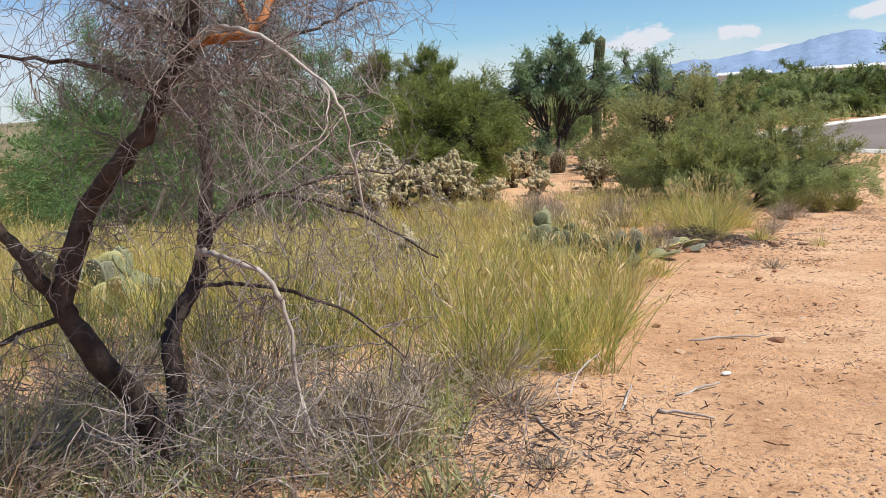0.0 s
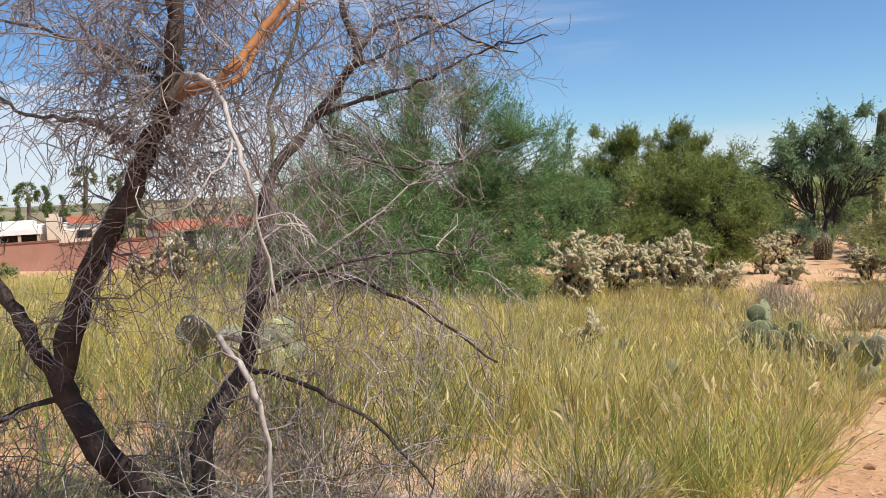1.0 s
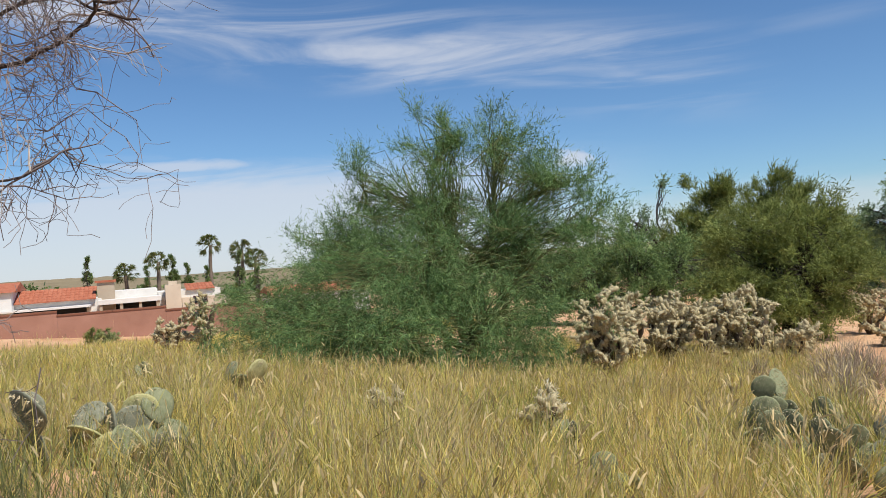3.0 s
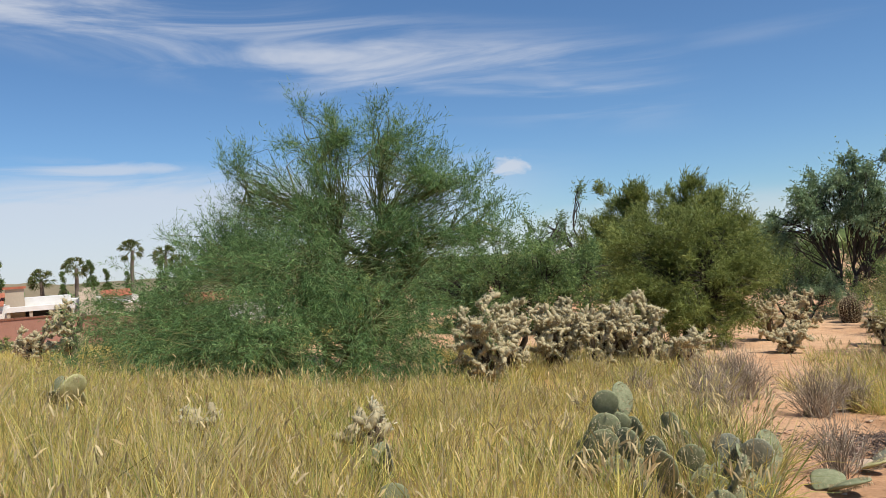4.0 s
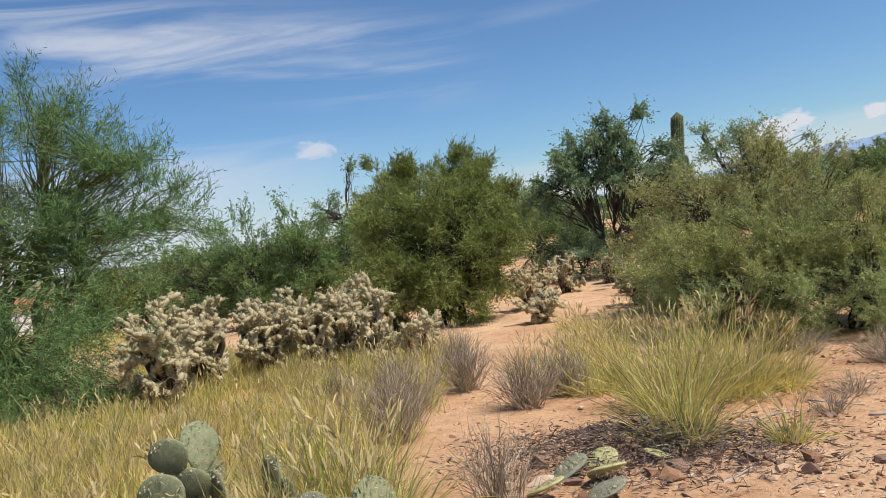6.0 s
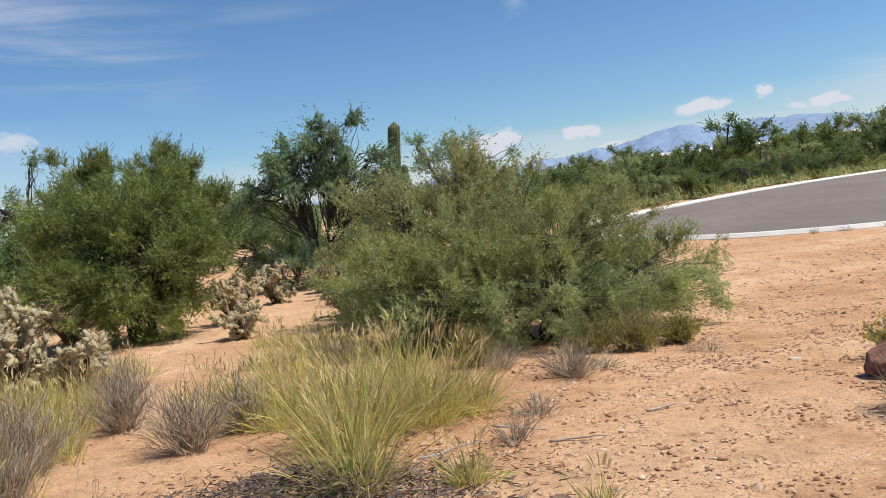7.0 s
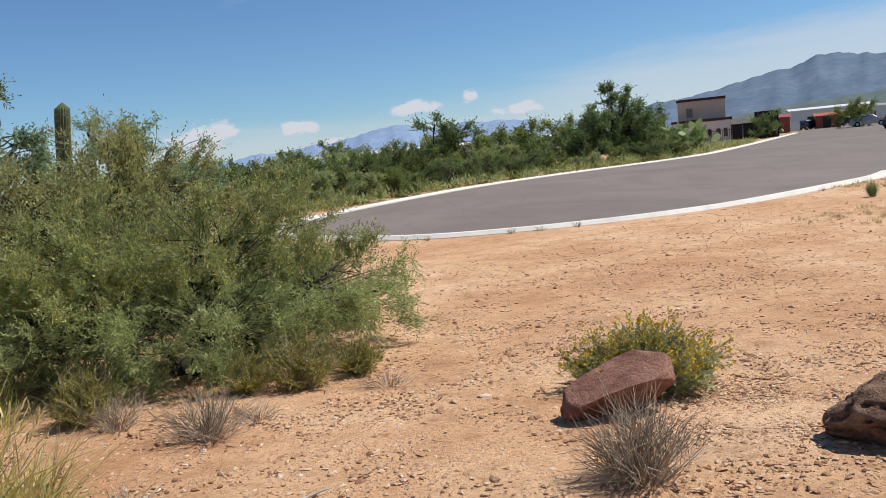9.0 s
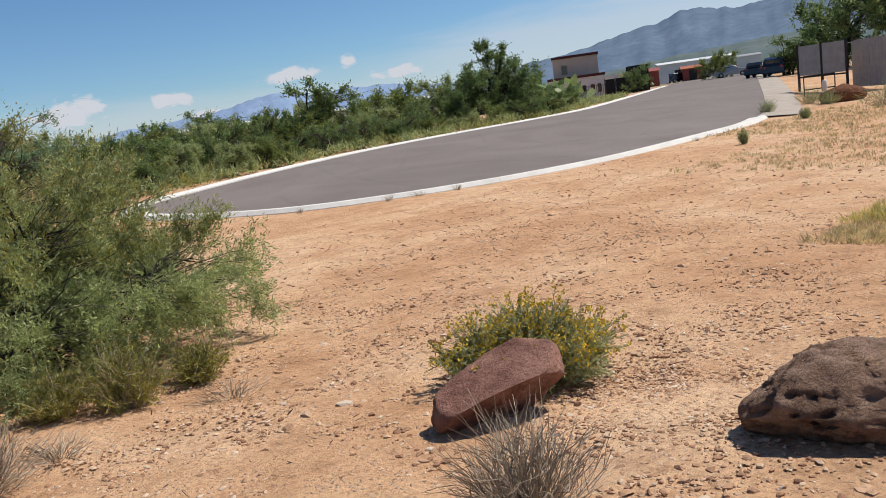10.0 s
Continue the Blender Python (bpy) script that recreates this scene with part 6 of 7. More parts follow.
stones("gravel", x, y, 0.008 + 0.014 * rng.random(900) ** 2, 313, "pale gravel spread beside the bush")
STONES = [Geo().add(STONE_V * (1 + rng.normal(0, 0.24, (len(STONE_V), 1))), None, STONE_F).mesh("stone", M["stone"]) for _ in range(5)]
for i in range(420):
    x, y = rng.uniform(0.5, 10.5), rng.uniform(3.0, 17.5)
    if not bare(x, y) or (abs(x - 6.5) < 2.2 and abs(y - 18) < 1.6):
        continue
    s = 0.016 + 0.030 * rng.random() ** 2.6
    ob = part("stone", STONES[i % len(STONES)], None)
    ob.matrix_world = pose(x, y, g(x, y) + s * 0.1, rng.uniform(-20, 20), rng.uniform(-20, 20), rng.uniform(0, 360)) @ Matrix.Diagonal((s * rng.uniform(0.8, 1.5), s, s * 0.6, 1))
    tagged(ob, "loose rough tan stone on the soil", "stone", "loose stones")

x, y = rng.uniform(6, 30, 5200), rng.uniform(14, 27, 5200)
k = ((x - 6.5) ** 2 / 5 + (y - 18) ** 2 / 2.2 > 1) & (y < 26.2 - 0.02 * (x - 24) ** 2) & (x > 8)
stones("soil_clods", x[k], y[k], 0.012 + 0.035 * rng.random(k.sum()) ** 3, 315, "scattered reddish clods on bare soil")
for i in range(64):
    x, y = 3.6 + rng.normal(0, 0.5), 11.6 + rng.normal(0, 0.26)
    s = 0.022 + 0.05 * rng.random() ** 1.8
    if i < 5:
        HEAP = [] if i == 0 else HEAP
        HEAP.append(Geo().add(STONE_V * (1 + rng.normal(0, 0.24, (len(STONE_V), 1))), None, STONE_F).mesh("rock", M["heap_rock" if i % 2 else "stone"]))
    ob = part("rock", HEAP[i % len(HEAP)], None)
    ob.matrix_world = pose(x, y, g(x, y) + s * 0.2, rng.uniform(-25, 25), rng.uniform(-25, 25), rng.uniform(0, 360)) @ Matrix.Diagonal((s * rng.uniform(0.9, 1.5), s, s * 0.7, 1))
    tagged(ob, "reddish broken rock on the litter heap", "stone", "rocks of the litter heap")

# fallen sticks and the litter heap
for i, (x, y, ln, a) in enumerate([(1.95, 6.0, 0.62, 84), (1.35, 4.75, 0.35, 60), (1.15, 4.3, 0.3, 120), (4.4, 12.8, 0.5, 70), (5.3, 12.7, 0.4, 100), (3.9, 11.2, 0.4, 40), (0.9, 4.6, 0.4, 20), (5.0, 13.2, 0.45, 130), (0.4, 4.1, 0.35, 160), (6.2, 13.3, 0.3, 80)]):
    rng = np.random.default_rng(330 + i)
    root = thing("fallen_stick", (x, y, g(x, y) + 0.015), "thin dry fallen stick on the soil", "stick", "fallen sticks", rz=-a)
    part("stick", tube(Geo(), bend(rng, (0, -ln / 2, 0), (0, ln / 2, 0), 7, 0.05), np.linspace(0.011, 0.005, 7), 6), M["dead_twig"], root, smooth=True)


def litter(name, cx, cy, rx, ry, n, seed, label, heap=0.10):
    rng = np.random.default_rng(seed)
    x, y = cx + rng.normal(0, rx, n), cy + rng.normal(0, ry, n)
    hgt = heap * np.exp(-(((x - cx) / rx) ** 2 + ((y - cy) / ry) ** 2))
    b = np.column_stack([x, y, G(x, y) + 0.01 + hgt * rng.random(n)])
    w = rng.normal(0, 1, (n, 3)) * np.array([1, 1, 0.25])
    w[:, 2] = np.abs(w[:, 2])
    tagged(part(name, strips(Geo(), b, w, rng.uniform(0.025, 0.08, n), rng.uniform(0.004, 0.011, n), 0.0, rng), M["debris"]), label, "plant litter", kind="stuff")


litter("plant_litter", 3.45, 12.0, 0.58, 0.42, 7200, 341, "heap of dark dead plant litter on soil", 0.24)
litter("plant_litter", 0.2, 4.0, 0.5, 0.45, 1500, 342, "dead plant litter at the edge of the grass")
litter("plant_litter", -1.2, 3.7, 0.9, 0.4, 1200, 343, "dead plant litter under the tree")
litter("plant_litter", 3.3, 11.5, 0.5, 0.3, 500, 344, "scattered dark plant litter on soil")
litter("plant_litter", 11.5, 16.5, 3.2, 2.6, 1100, 345, "thin scatter of dark dead stems on soil", 0.0)
litter("plant_litter", 17.0, 21.0, 3.5, 2.2, 1300, 346, "thin scatter of dark dead stems on soil", 0.0)
litter("plant_litter", 2.4, 7.0, 1.0, 2.2, 500, 347, "thin scatter of dark dead stems on the path", 0.0)
scrap = boulder("paper_scrap", (1.62, 5.08, g(1.62, 5.08) + 0.01), (0.035, 0.022, 0.012), 14, M["stucco_white"], "small crumpled white scrap on the soil", 20)
tagged(scrap, "", "litter")

for i, (x, y) in enumerate([(15.05, 28.8), (17.05, 27.6), (17.8, 27.35), (18.85, 27.0), (28.4, 26.3)]):
    brush((x, y, g(x, y)), 345 + i, "small dry weed against the kerb", 0.13 + 0.05 * (i % 3), 0.13 + 0.04 * (i % 2), 30, "brush", "kerb_weed")

# ---- far buildings, walls, vehicles ----
def local(ox, oy, oz, deg):
    return pose(ox, oy, oz, 0, 0, deg)


def house_part(name, parent, m, lo, hi, mat, label="", bev=0.0):
    ob = part(name, box(Geo(), lo, hi, None, bev), mat, parent, label)
    return ob


def window(parent, x0, x1, z0, z1, y, frame_mat):
    w = part("window", box(Geo(), (x0, y - 0.05, z0), (x1, y + 0.04, z1)), frame_mat, parent)
    part("pane", box(Geo(), (x0 + 0.07, y - 0.07, z0 + 0.07), (x1 - 0.07, y - 0.03, z1 - 0.07)), M["glass_dark"], w)
    return w


def office():
    a = math.degrees(math.atan2(80.0 - 84.1, 83.9 - 80.0))
    root = thing("office_building", (80.0, 84.1, g(80, 84)), "two-storey cream stucco building with dark red parapets", "building", rz=a)
    house_part("wall", root, None, (0.0, 0.0, -0.5), (5.6, 8, 5.2), M["stucco"], "cream upper block")
    house_part("parapet", root, None, (-0.12, -0.12, 5.2), (5.72, 8.1, 5.5), M["trim_red"])
    house_part("wing", root, None, (-0.6, -4.0, -0.5), (6.1, -0.004, 2.55), M["stucco_white"], "lower front wing")
    house_part("parapet", root, None, (-0.72, -4.12, 2.55), (6.22, -0.13, 2.85), M["trim_red"])
    house_part("side_wall", root, None, (5.604, 1.0, -0.5), (8.2, 7.5, 2.4), M["stucco_white"])
    for x in (2.6, 3.6, 4.6, 5.4):
        window(root, x - 0.22, x + 0.22, 0.6, 1.6, -4.0, M["trim_red"])
    window(root, 1.0, 1.8, 3.2, 4.4, 0.0, M["stucco_tan"])


office()


def shed(name, at, deg, w, d, h, wall, roof, label, rise=0.4, openings=0):
    root = thing(name, at, label, "building", rz=deg)
    house_part("wall", root, None, (0, 0, -0.5), (w, d, h), wall)
    bm = bmesh.new()
    vs = [bm.verts.new(p) for p in ((-0.3, -0.3, h + 0.004), (w + 0.3, -0.3, h + 0.004), (w + 0.3, d + 0.3, h + 0.004), (-0.3, d + 0.3, h + 0.004), (-0.3, d / 2, h + rise + 0.1), (w + 0.3, d / 2, h + rise + 0.1))]
    for f in ((0, 1, 5, 4), (2, 3, 4, 5), (0, 4, 3), (1, 2, 5), (3, 2, 1, 0)):
        bm.faces.new([vs[i] for i in f])
    part("roof", solid(Geo(), bm), roof, root)
    for k in range(openings):
        x = w * (k + 0.5) / openings
        part("door", box(Geo(), (x - 0.6, -0.04, 0.0), (x + 0.6, 0.03, min(2.1, h - 0.2))), M["steel_dark"], root)
    return root


def polar(az_deg, dist):
    a = radians(az_deg)
    return 5.74 + dist * math.sin(a), 9.87 + dist * math.cos(a)


for az_, dist, w, d, h, wall, roof, lab, n_ in ((48.6, 118, 5.0, 6, 2.0, "stucco_white", "shed_red", "low white building with faded red roof", 1), (50.2, 128, 4.0, 6, 2.3, "shed_red", "shed_red", "long dark red metal shed", 1),
                                                (52.0, 165, 14, 10, 3.4, "metal_white", "metal_white", "long white metal warehouse", 2), (53.5, 140, 3.2, 4, 2.0, "shed_red", "terracotta", "small brick-red hut by the street", 1), (55.0, 200, 12, 10, 3.2, "metal_white", "grey_metal", "distant pale metal warehouse", 1)):
    x, y = polar(az_, dist)
    shed("shed", (x, y, g(x, y)), -az_ + 4, w, d, h, M[wall], M[roof], lab, 0.35, n_)
for az_, dist, w in ((21.5, 92, 7), (26.3, 95, 8), (35.2, 88, 9), (16.5, 100, 6)):
    x, y = polar(az_, dist)
    shed("white_house", (x, y, g(x, y)), -az_, w, 7, 2.5, M["stucco_white"], M["metal_white"], "low white house behind desert trees", 0.25, 2)


def screen_fence():
    x0, y0 = polar(48.4, 100)
    x1, y1 = polar(51.2, 100)
    ln = math.hypot(x1 - x0, y1 - y0)
    root = thing("screen_fence", (x0, y0, g(x0, y0)), "black screened fence along the street", "fence", rz=math.degrees(math.atan2(y1 - y0, x1 - x0)))
    for k in range(5):
        part("post", tube(Geo(), [(ln * k / 4, 0, -0.3), (ln * k / 4, 0, 2.0)], 0.05, 8), M["steel_dark"], root)
    for k in range(4):
        part("panel", box(Geo(), (ln * k / 4 + 0.06, -0.02, 0.05), (ln * (k + 1) / 4 - 0.06, 0.02, 1.9)), M["black"], root)
    x, y = polar(50.6, 101.5)
    root = thing("black_container", (x, y, g(x, y)), "black box container behind the fence", "container", rz=-50)
    part("body", box(Geo(), (-1.3, 0, 0.02), (1.3, 2.4, 3.1), None, 0.05), M["black"], root)
    for k in range(6):
        part("rib", box(Geo(), (-1.2 + k * 0.45, -0.03, 0.2), (-1.12 + k * 0.45, -0.004, 2.9)), M["steel_dark"], root)
    x0, y0 = polar(45.6, 88)
    root = thing("picket_fence", (x0, y0, g(x0, y0)), "dark steel picket fence before the building", "fence", rz=-47)
    for k in range(26):
        part("picket", tube(Geo(), [(k * 0.17, 0, -0.1), (k * 0.17, 0, 1.5)], 0.02, 5), M["steel_dark"], root)
    for z in (0.2, 1.35):
        part("rail", box(Geo(), (0, -0.03, z), (26 * 0.17, 0.03, z + 0.05)), M["steel_dark"], root)
    x, y = polar(52.3, 98)
    root = thing("street_notice", (x, y, g(x, y)), "small white notice board on posts by the road", "sign", rz=-52)
    part("board", box(Geo(), (-0.5, -0.03, 0.5), (0.5, 0.03, 1.5)), M["metal_white"], root)
    for sx in (-0.45, 0.45):
        part("post", tube(Geo(), [(sx, 0.06, -0.2), (sx, 0.06, 1.6)], 0.03, 6), M["galv"], root)


screen_fence()


def sign_board():
    x0, y0 = polar(60.55, 50)
    x1, y1 = polar(63.3, 48)
    ln = math.hypot(x1 - x0, y1 - y0)
    z = g(x0, y0)
    root = thing("sign_board", (x0, y0, z), "two blank weathered grey boards on black steel posts", "sign", rz=math.degrees(math.atan2(y1 - y0, x1 - x0)))
    for sx in (0.0, ln / 2, ln):
        part("post", box(Geo(), (sx - 0.05, -0.05, -0.3), (sx + 0.05, 0.05, 2.55)), M["steel_dark"], root)
    for k in range(2):
        part("board", box(Geo(), (k * ln / 2 + 0.08, -0.03, 0.85), ((k + 1) * ln / 2 - 0.08, 0.03, 2.45)), M["panel"], root)
    part("rail", box(Geo(), (0, -0.04, 0.72), (ln, 0.04, 0.80)), M["steel_dark"], root)
    x2, y2 = polar(61.7, 45)
    root = thing("sign_stand", (x2, y2, g(x2, y2)), "low dark steel stand before the boards", "stand", rz=-60)
    for sx in (-0.7, 0.7):
        part("leg", tube(Geo(), [(sx, 0, -0.1), (sx, 0, 1.1)], 0.03, 6), M["steel_dark"], root)
    part("bar", box(Geo(), (-0.7, -0.03, 1.05), (0.7, 0.03, 1.12)), M["steel_dark"], root)
    part("bar", box(Geo(), (-0.7, -0.03, 0.4), (0.7, 0.03, 0.46)), M["steel_dark"], root)
    x2, y2 = polar(62.0, 43.5)
    root = thing("bollard", (x2, y2, g(x2, y2)), "short pale concrete bollard", "bollard")
    part("post", tube(Geo(), [(0, 0, -0.2), (0, 0, 0.8), (0, 0, 0.9)], [0.11, 0.11, 0.07], 12), M["concrete"], root, smooth=True)
    x3, y3 = polar(63.6, 49)
    x4, y4 = polar(65.6, 47)
    ln = math.hypot(x4 - x3, y4 - y3)
    root = thing("board_fence", (x3, y3, g(x3, y3)), "grey weathered board gate with steel posts", "fence", rz=math.degrees(math.atan2(y4 - y3, x4 - x3)))
    nb = 12
    for k in range(nb):
        part("board", box(Geo(), (ln * k / nb + 0.01, -0.02, 0.1), (ln * (k + 1) / nb - 0.01, 0.02, 2.5 + 0.03 * (k % 3))), M["panel"], root)
    for sx in (0, ln):
        part("post", tube(Geo(), [(sx, 0.05, -0.2), (sx, 0.05, 2.8)], 0.05, 8), M["steel_dark"], root)
    root = thing("chain_fence", (66.0, 42.0, g(66, 42)), "galvanised chain-link fence with rails", "fence", rz=-62)
    for k in range(9):
        part("post", tube(Geo(), [(k * 2.4, 0, -0.2), (k * 2.4, 0, 2.1)], 0.035, 6), M["galv"], root)
    for z in (0.15, 1.1, 2.05):
        part("rail", tube(Geo(), [(0, 0, z), (9.6, 0, z), (19.2, 0, z)], 0.025, 6), M["galv"], root)
    x5, y5 = polar(63.0, 41)
    ob = boulder("rusty_mound", (x5, y5, g(x5, y5) + 0.25), (1.1, 0.6, 0.5), 31, M["rust"], "rusty brown clod of earth beside the driveway", -30)
    tagged(ob, "", "mound")
    for i, (az_, dist, r, h) in enumerate(((61.0, 41.0, 0.7, 0.7), (62.2, 40.0, 0.6, 0.55), (65.2, 36.0, 1.0, 0.9), (58.6, 37.5, 0.4, 0.5), (60.8, 33.0, 0.25, 0.35), (57.0, 25.0, 0.12, 0.4))):
        x, y = polar(az_, dist)
        brush((x, y, g(x, y)), 360 + i, "small green weedy bush by the driveway", r, h, 90, "brush", "small_bush", None, "creosote")


sign_board()


def car(at, deg, paint, label, length=4.7, h=1.65, suv=True):
    root = thing("parked_car", at, label, "car", "parked cars", rz=deg)
    w = 1.85
    L_ = length
    prof = [(0, 0.35), (0.02, 0.75), (0.25, 0.95), (1.15, 1.03), (1.75, h * 0.97), (2.2, h), (L_ - 0.9, h), (L_ - 0.3, h * 0.72 if not suv else h * 0.9), (L_ - 0.06, 0.95), (L_, 0.4), (L_ - 0.1, 0.28), (0.1, 0.28)]
    bm = bmesh.new()
    rings = []
    for y, k in ((-w / 2, 0.94), (-w / 2 + 0.08, 1.0), (w / 2 - 0.08, 1.0), (w / 2, 0.94)):
        rings.append([bm.verts.new((x, y * (1.0 if z < 1.05 else 0.86), 0.6 + (z - 0.6) * k)) for x, z in prof])
    n_ = len(prof)
    for a, b in zip(rings, rings[1:]):
        for i in range(n_):
            bm.faces.new((a[i], b[i], b[(i + 1) % n_], a[(i + 1) % n_]))
    bm.faces.new(rings[0])
    bm.faces.new(rings[-1][::-1])
    bmesh.ops.recalc_face_normals(bm, faces=bm.faces[:])
    part("body", solid(Geo(), bm), paint, root)
    for sy in (-1, 1):
        part("side_window", box(Geo(), (1.75, sy * 0.80 - 0.02, 1.08), (L_ - 0.75, sy * 0.80 + 0.02, h - 0.14)), M["glass_dark"], root)
        for x in (0.85, L_ - 0.9):
            wh = part("wheel", tube(Geo(), [(x, sy * 0.80 - 0.11, 0.33), (x, sy * 0.80 + 0.13, 0.33)], 0.33, 18), M["rubber"], root)
            part("rim", tube(Geo(), [(x, sy * 0.94 - 0.02, 0.33), (x, sy * 0.94 + 0.02, 0.33)], 0.19, 14), M["galv"], wh)
    part("windscreen", solid(Geo(), quad_bm([(1.14, -0.72, 1.06), (1.14, 0.72, 1.06), (1.70, 0.66, h * 0.955), (1.70, -0.66, h * 0.955)])), M["glass_dark"], root)
    part("rear_window", box(Geo(), (L_ - 0.30, -0.65, 1.1), (L_ - 0.16, 0.65, h - 0.25)), M["glass_dark"], root)
    for sy in (-0.7, 0.7):
        part("headlight", box(Geo(), (-0.02, sy - 0.16, 0.68), (0.12, sy + 0.16, 0.82), None, 0.02), M["metal_white"], root)
        part("tail_light", box(Geo(), (L_ - 0.08, sy - 0.12, 0.8), (L_ + 0.02, sy + 0.12, 1.0), None, 0.02), M["shed_red"], root)
    return root


def quad_bm(pts):
    bm = bmesh.new()
    top = [bm.verts.new(p) for p in pts]
    low = [bm.verts.new((p[0] - 0.03, p[1], p[2] + 0.03)) for p in pts]
    bm.faces.new(top)
    bm.faces.new(low[::-1])
    for i in range(4):
        bm.faces.new((top[i], low[i], low[(i + 1) % 4], top[(i + 1) % 4]))
    bmesh.ops.recalc_face_normals(bm, faces=bm.faces[:])
    return bm


for az_, dist, deg, paint, lab, ln, h, suv in ((59.4, 84, 205, "car_dark", "dark blue parked sport utility vehicle", 4.9, 1.75, True), (58.5, 92, 200, "car_dark", "dark parked sedan on a lot", 4.6, 1.5, False), (57.6, 120, 125, "car_silver", "silver car on the street", 4.5, 1.5, False),
                                               (55.2, 150, 160, "car_white", "white parked pickup by the warehouse", 5.0, 1.7, True), (54.6, 146, 160, "car_dark", "black parked car by the warehouse", 4.6, 1.5, False), (54.0, 143, 160, "car_dark", "dark parked car by the warehouse", 4.6, 1.5, False), (56.0, 158, 160, "car_white", "white parked car by the warehouse", 4.6, 1.5, False)):
    x, y = polar(az_, dist)
    car((x, y, g(x, y) + 0.03), deg, M[paint], lab, ln, h, suv)


# ---- houses, garden wall, palms and cypresses past the open ground ----
def village():
    A = (-58.6, 47.6)
    deg = math.degrees(math.atan2(57.5 - 47.6, -50.0 + 58.6))
    z = g(-55, 52)
    root = thing("stucco_house", (A[0], A[1], z), "low white stucco house with terracotta tile roofs", "house", rz=deg)
    o = -z

    def H(name, x0, x1, y0, y1, z0, z1, mat, label=""):
        return house_part(name, root, None, (x0, y0, z0 + o), (x1, y1, z1 + o), M[mat], label)

    H("wall", -8, 3.4, 0.5, 8, z - 0.5, -0.45, "stucco_white")
    H("parapet_block", 3.404, 8.0, 1.5, 8, z - 0.5, 0.02, "stucco_white", "flat white parapet block")
    H("porch_roof", 3.2, 8.2, -1.6, 1.496, -1.0, -0.62, "stucco_white")
    # The porch's shade is a thin dark sheet laid on the white wall.
    H("porch_shade_panel", 3.6, 8.0, 1.44, 1.497, z, -1.05, "steel_dark", "dark panel standing in for porch shade")
    for x in (3.4, 5.0, 6.5, 7.9):
        H("post", x - 0.12, x + 0.12, -1.5, -1.26, z - 0.2, -1.004, "stucco_tan")
    H("chimney", 3.1, 4.5, 0.9, 1.49, z - 0.2, 0.85, "stucco_tan", "square tan chimney")
    H("chimney_cap", 2.95, 4.65, 0.75, 1.6, 0.854, 1.05, "terracotta")
    H("tower", 8.6, 9.9, -0.4, 1.2, z - 0.4, 0.25, "stucco", "cream chimney tower")
    H("tower_cap", 8.9, 9.6, -0.1, 0.9, 0.254, 0.55, "stucco")
    H("wall", 8.05, 13.4, 1.204, 8, z - 0.5, -0.35, "stucco_white")
    H("wall", 9.95, 14.2, -0.2, 1.2, z - 0.5, -1.0, "stucco")
    for x0, x1, zt, zb, yy in ((-8.3, 3.0, 0.55, -0.45, 0.2), (10.4, 12.9, 0.15, -0.34, 1.0)):
        rows = 5
        for r_ in range(rows):
            za, zc = zb + (zt - zb) * r_ / rows, zb + (zt - zb) * (r_ + 1) / rows
            ya = yy + 3.2 * r_ / rows
            bm = bmesh.new()
            n_ = int((x1 - x0) / 0.35)
            top = []
            for k in range(n_ * 3 + 1):
                x = x0 + (x1 - x0) * k / (n_ * 3)
                w = 0.045 * abs(math.sin(k * math.pi / 3))
                top.append((bm.verts.new((x, ya - 0.05, za + w + o + 0.03)), bm.verts.new((x, ya + 0.68, zc + w + o + 0.03)), bm.verts.new((x, ya - 0.05, za + o - 0.03))))
            for p, q in zip(top, top[1:]):
                bm.faces.new((p[0], q[0], q[1], p[1]))
                bm.faces.new((p[2], q[2], q[0], p[0]))
            part("roof_course", solid(Geo(), bm), M["terracotta"], root)
    for x in (-5.5, -2.5, 0.5, 11.5):
        window(root, x - 0.6, x + 0.6, -1.6 + o, -0.9 + o, 0.5 if x < 3 else -0.2, M["trim_red"])
    H("patio_cover", -8.0, 2.6, -1.8, 0.49, -1.05, -0.9, "stucco_white")
    # Same under the patio cover: a dark sheet imitates the shade.
    H("patio_shade_panel", -7.5, 2.2, 0.42, 0.497, z, -1.1, "steel_dark", "dark panel standing in for porch shade")
    # garden wall in bays
    root = thing("garden_wall", (-42.0, 31.6, g(-42, 31.6)), "stepped pink block garden wall with brown cap", "wall", kind="structure", rz=math.degrees(math.atan2(7.3, 6.0)))
    for k in range(7):
        zz = g(-42 + k * 1.9, 31.6 + k * 2.3) - g(-42, 31.6)
        top = 1.25 if k < 3 else 1.02 if k < 5 else 0.8
        part("wall_bay", box(Geo(), (k * 3.0 - 6, 0, zz - 0.6), (k * 3.0 - 3.006, 0.2, top)), M["pink_wall"], root)
        part("wall_cap", box(Geo(), (k * 3.0 - 6.03, -0.05, top + 0.002), (k * 3.0 - 3.0, 0.25, top + 0.10)), M["cap"], root)
    for i, (x, y, s) in enumerate(((-33.5, 31.2, 0.30), (-31.8, 30.6, 0.24), (-40, 46, 0.45), (-37, 48, 0.5), (-33, 47, 0.4))):
        m = pose(x, y, g(x, y) - 0.05, 0, 0, i * 70) @ Matrix.Diagonal((s, s, s, 1))
        ob = copy_thing(far_kinds[(i + 1) % 4], m)
        ob.matrix_basis = m
        tagged(ob, "round green bush near the garden wall", group="bushes near the wall")
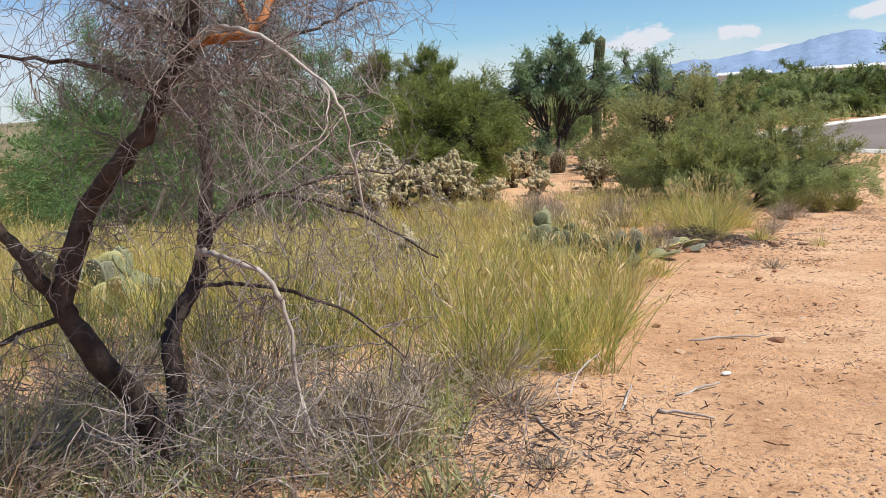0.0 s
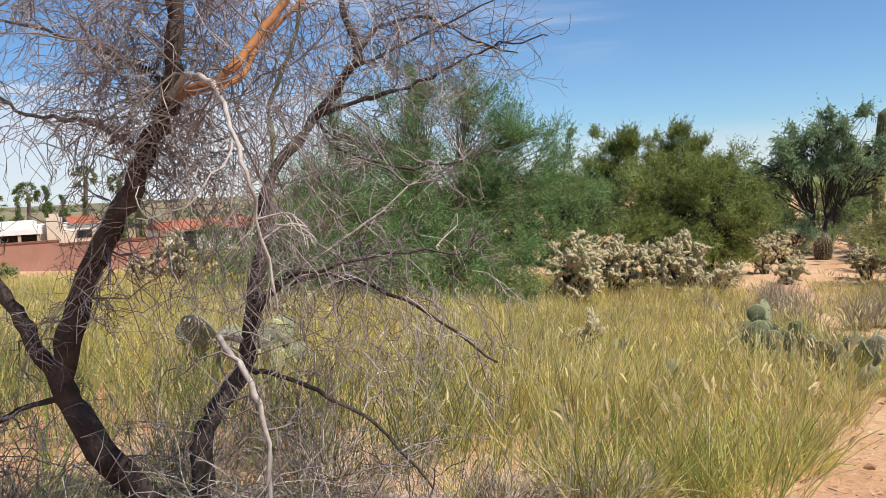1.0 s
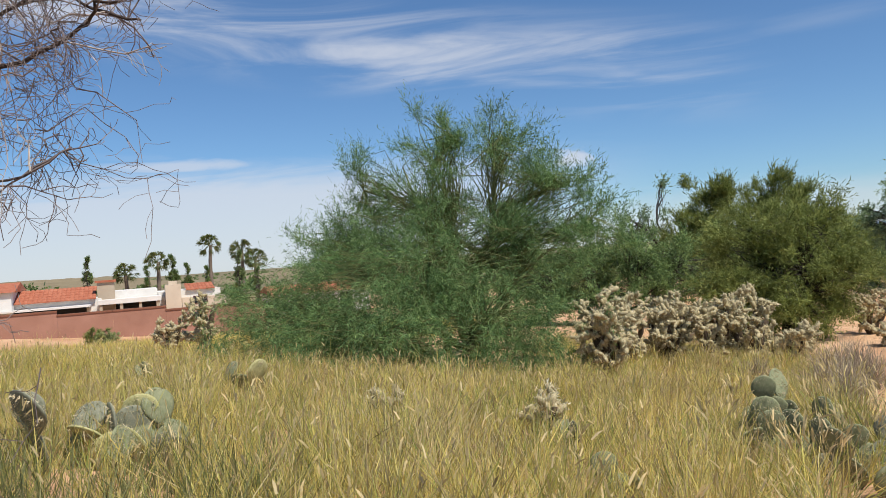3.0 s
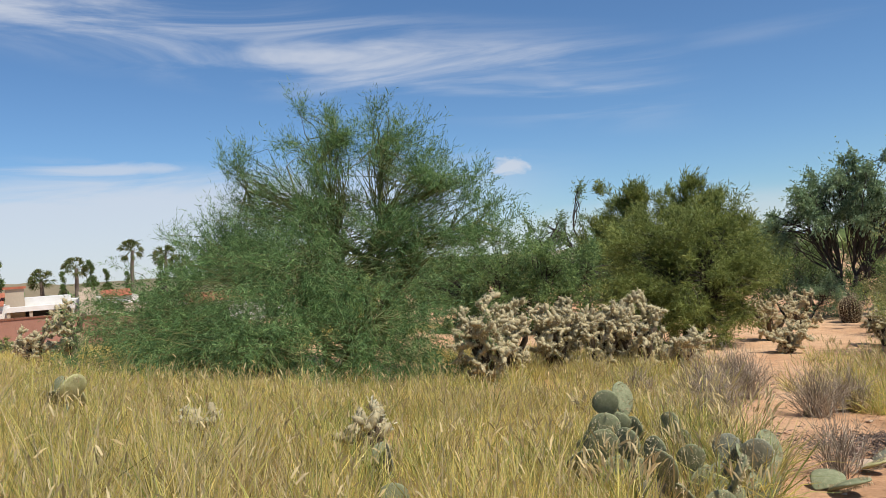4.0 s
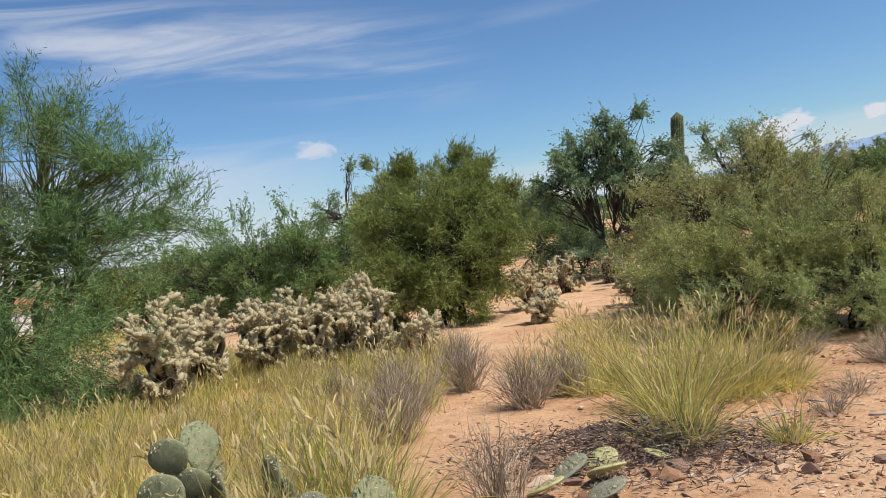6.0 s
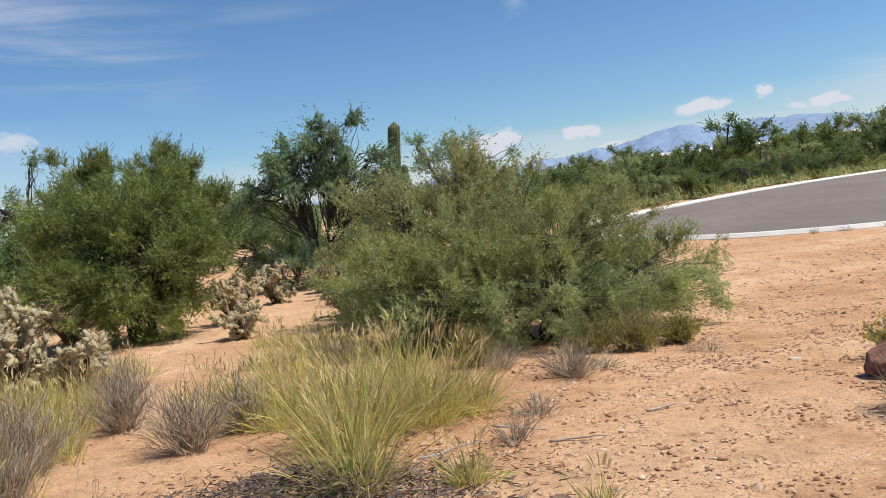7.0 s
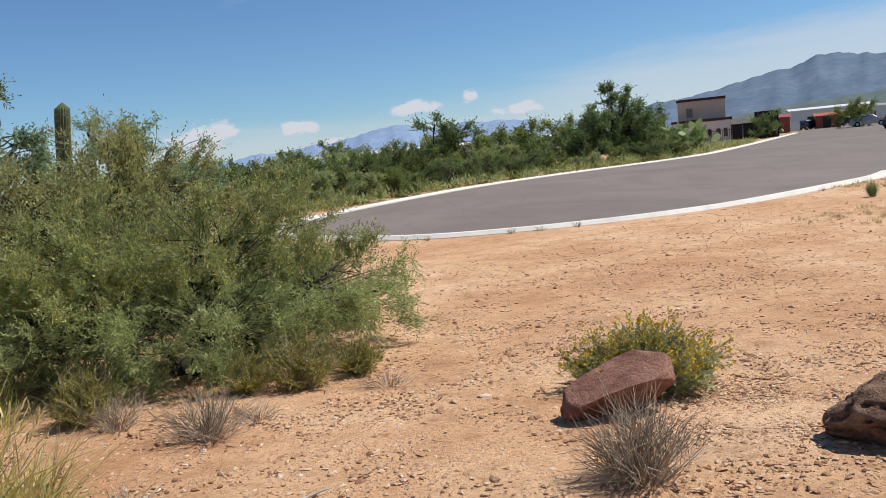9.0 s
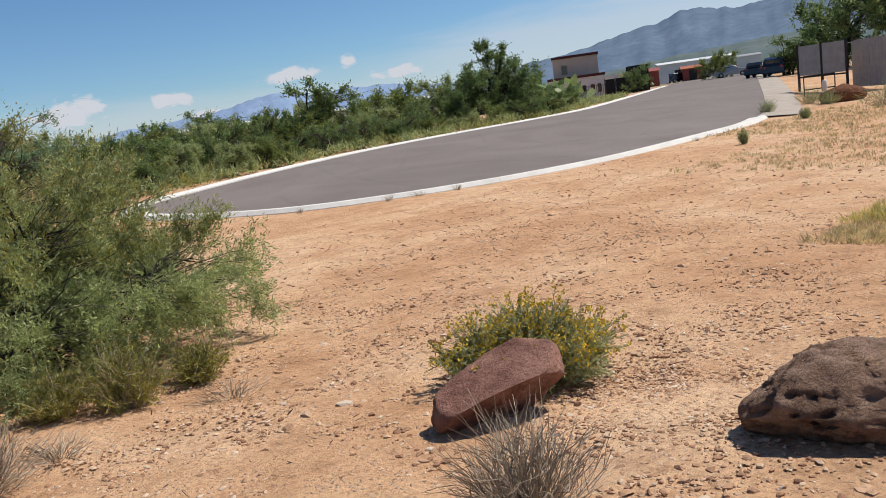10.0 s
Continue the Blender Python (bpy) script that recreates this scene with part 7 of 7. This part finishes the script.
    for k, (x, y, ln) in enumerate(((-47.0, 61.5, 9.0), (-64.0, 40.0, 6.0))):
        shed("stucco_house", (x, y, g(x, y)), 49, ln, 8, 1.9, M["stucco_white"], M["terracotta"], "low white house with red tile roof", 0.7, 2)


village()


def palm(at, h, seed):
    rng = np.random.default_rng(seed)
    root = thing("palm_tree", at, "tall fan palm with shaggy green crown", "tree", "palms")
    part("trunk", tube(Geo(), bend(rng, (0, 0, -0.2), (rng.normal(0, 0.3), 0, h), 9, 0.02), np.linspace(0.32, 0.2, 9), 10), M["palm_trunk"], root, smooth=True)
    fr = Geo()
    for k in range(46):
        a, e = rng.uniform(0, 6.28), rng.uniform(-0.7, 1.3)
        d = np.array([math.cos(a) * math.cos(e), math.sin(a) * math.cos(e), math.sin(e)])
        tipp = np.array([0, 0, h]) + d * 1.25
        tube(fr, bend(rng, (0, 0, h), tipp, 3, 0.05), [0.03, 0.02, 0.01], 3, False)
        m = 16
        strips(fr, np.repeat(tipp[None], m, 0) - d * 0.25, d + rng.normal(0, 0.45, (m, 3)), 0.75, 0.07, 0.25, rng)
    part("frond_crown", fr, M["palm"], root)


for i, (x, y, top) in enumerate(((-74.7, 82.2, 4.6), (-79.3, 77.5, 2.8), (-71.8, 85.0, 3.7), (-70.5, 86.2, 2.4), (-81.5, 74.5, 1.6))):
    palm((x, y, g(x, y)), top - g(x, y), 380 + i)
cyp = tree("cypress", (-70.8, 72.0, g(-70.8, 72.0)), [(0, 0, 1.2, 0.55, 0.55, 1.2), (0, 0, 3.0, 0.5, 0.5, 1.5), (0, 0, 4.8, 0.35, 0.35, 1.2), (0, 0, 5.8, 0.18, 0.18, 0.6)], M["dark_tree"], M["bark"], "narrow dark green cypress", "tree", 390, 1, 0.12, 0.5, 200, 30, 0.12, 0.3, 0.06, 0, 0.3, 1.2, 0.6, 0.01, group="cypresses")
for x, y, s in ((-76.7, 65.1, 0.95), (-69.7, 73.2, 0.85), (-68.1, 74.8, 0.8), (-65.3, 77.4, 1.06), (-72.8, 69.9, 0.8), (-64.0, 79.0, 0.75)):
    m = pose(x, y, g(x, y), 0, 0, x * 31) @ Matrix.Diagonal((s, s, s, 1))
    ob = copy_thing(cyp, m)
    ob.matrix_basis = m
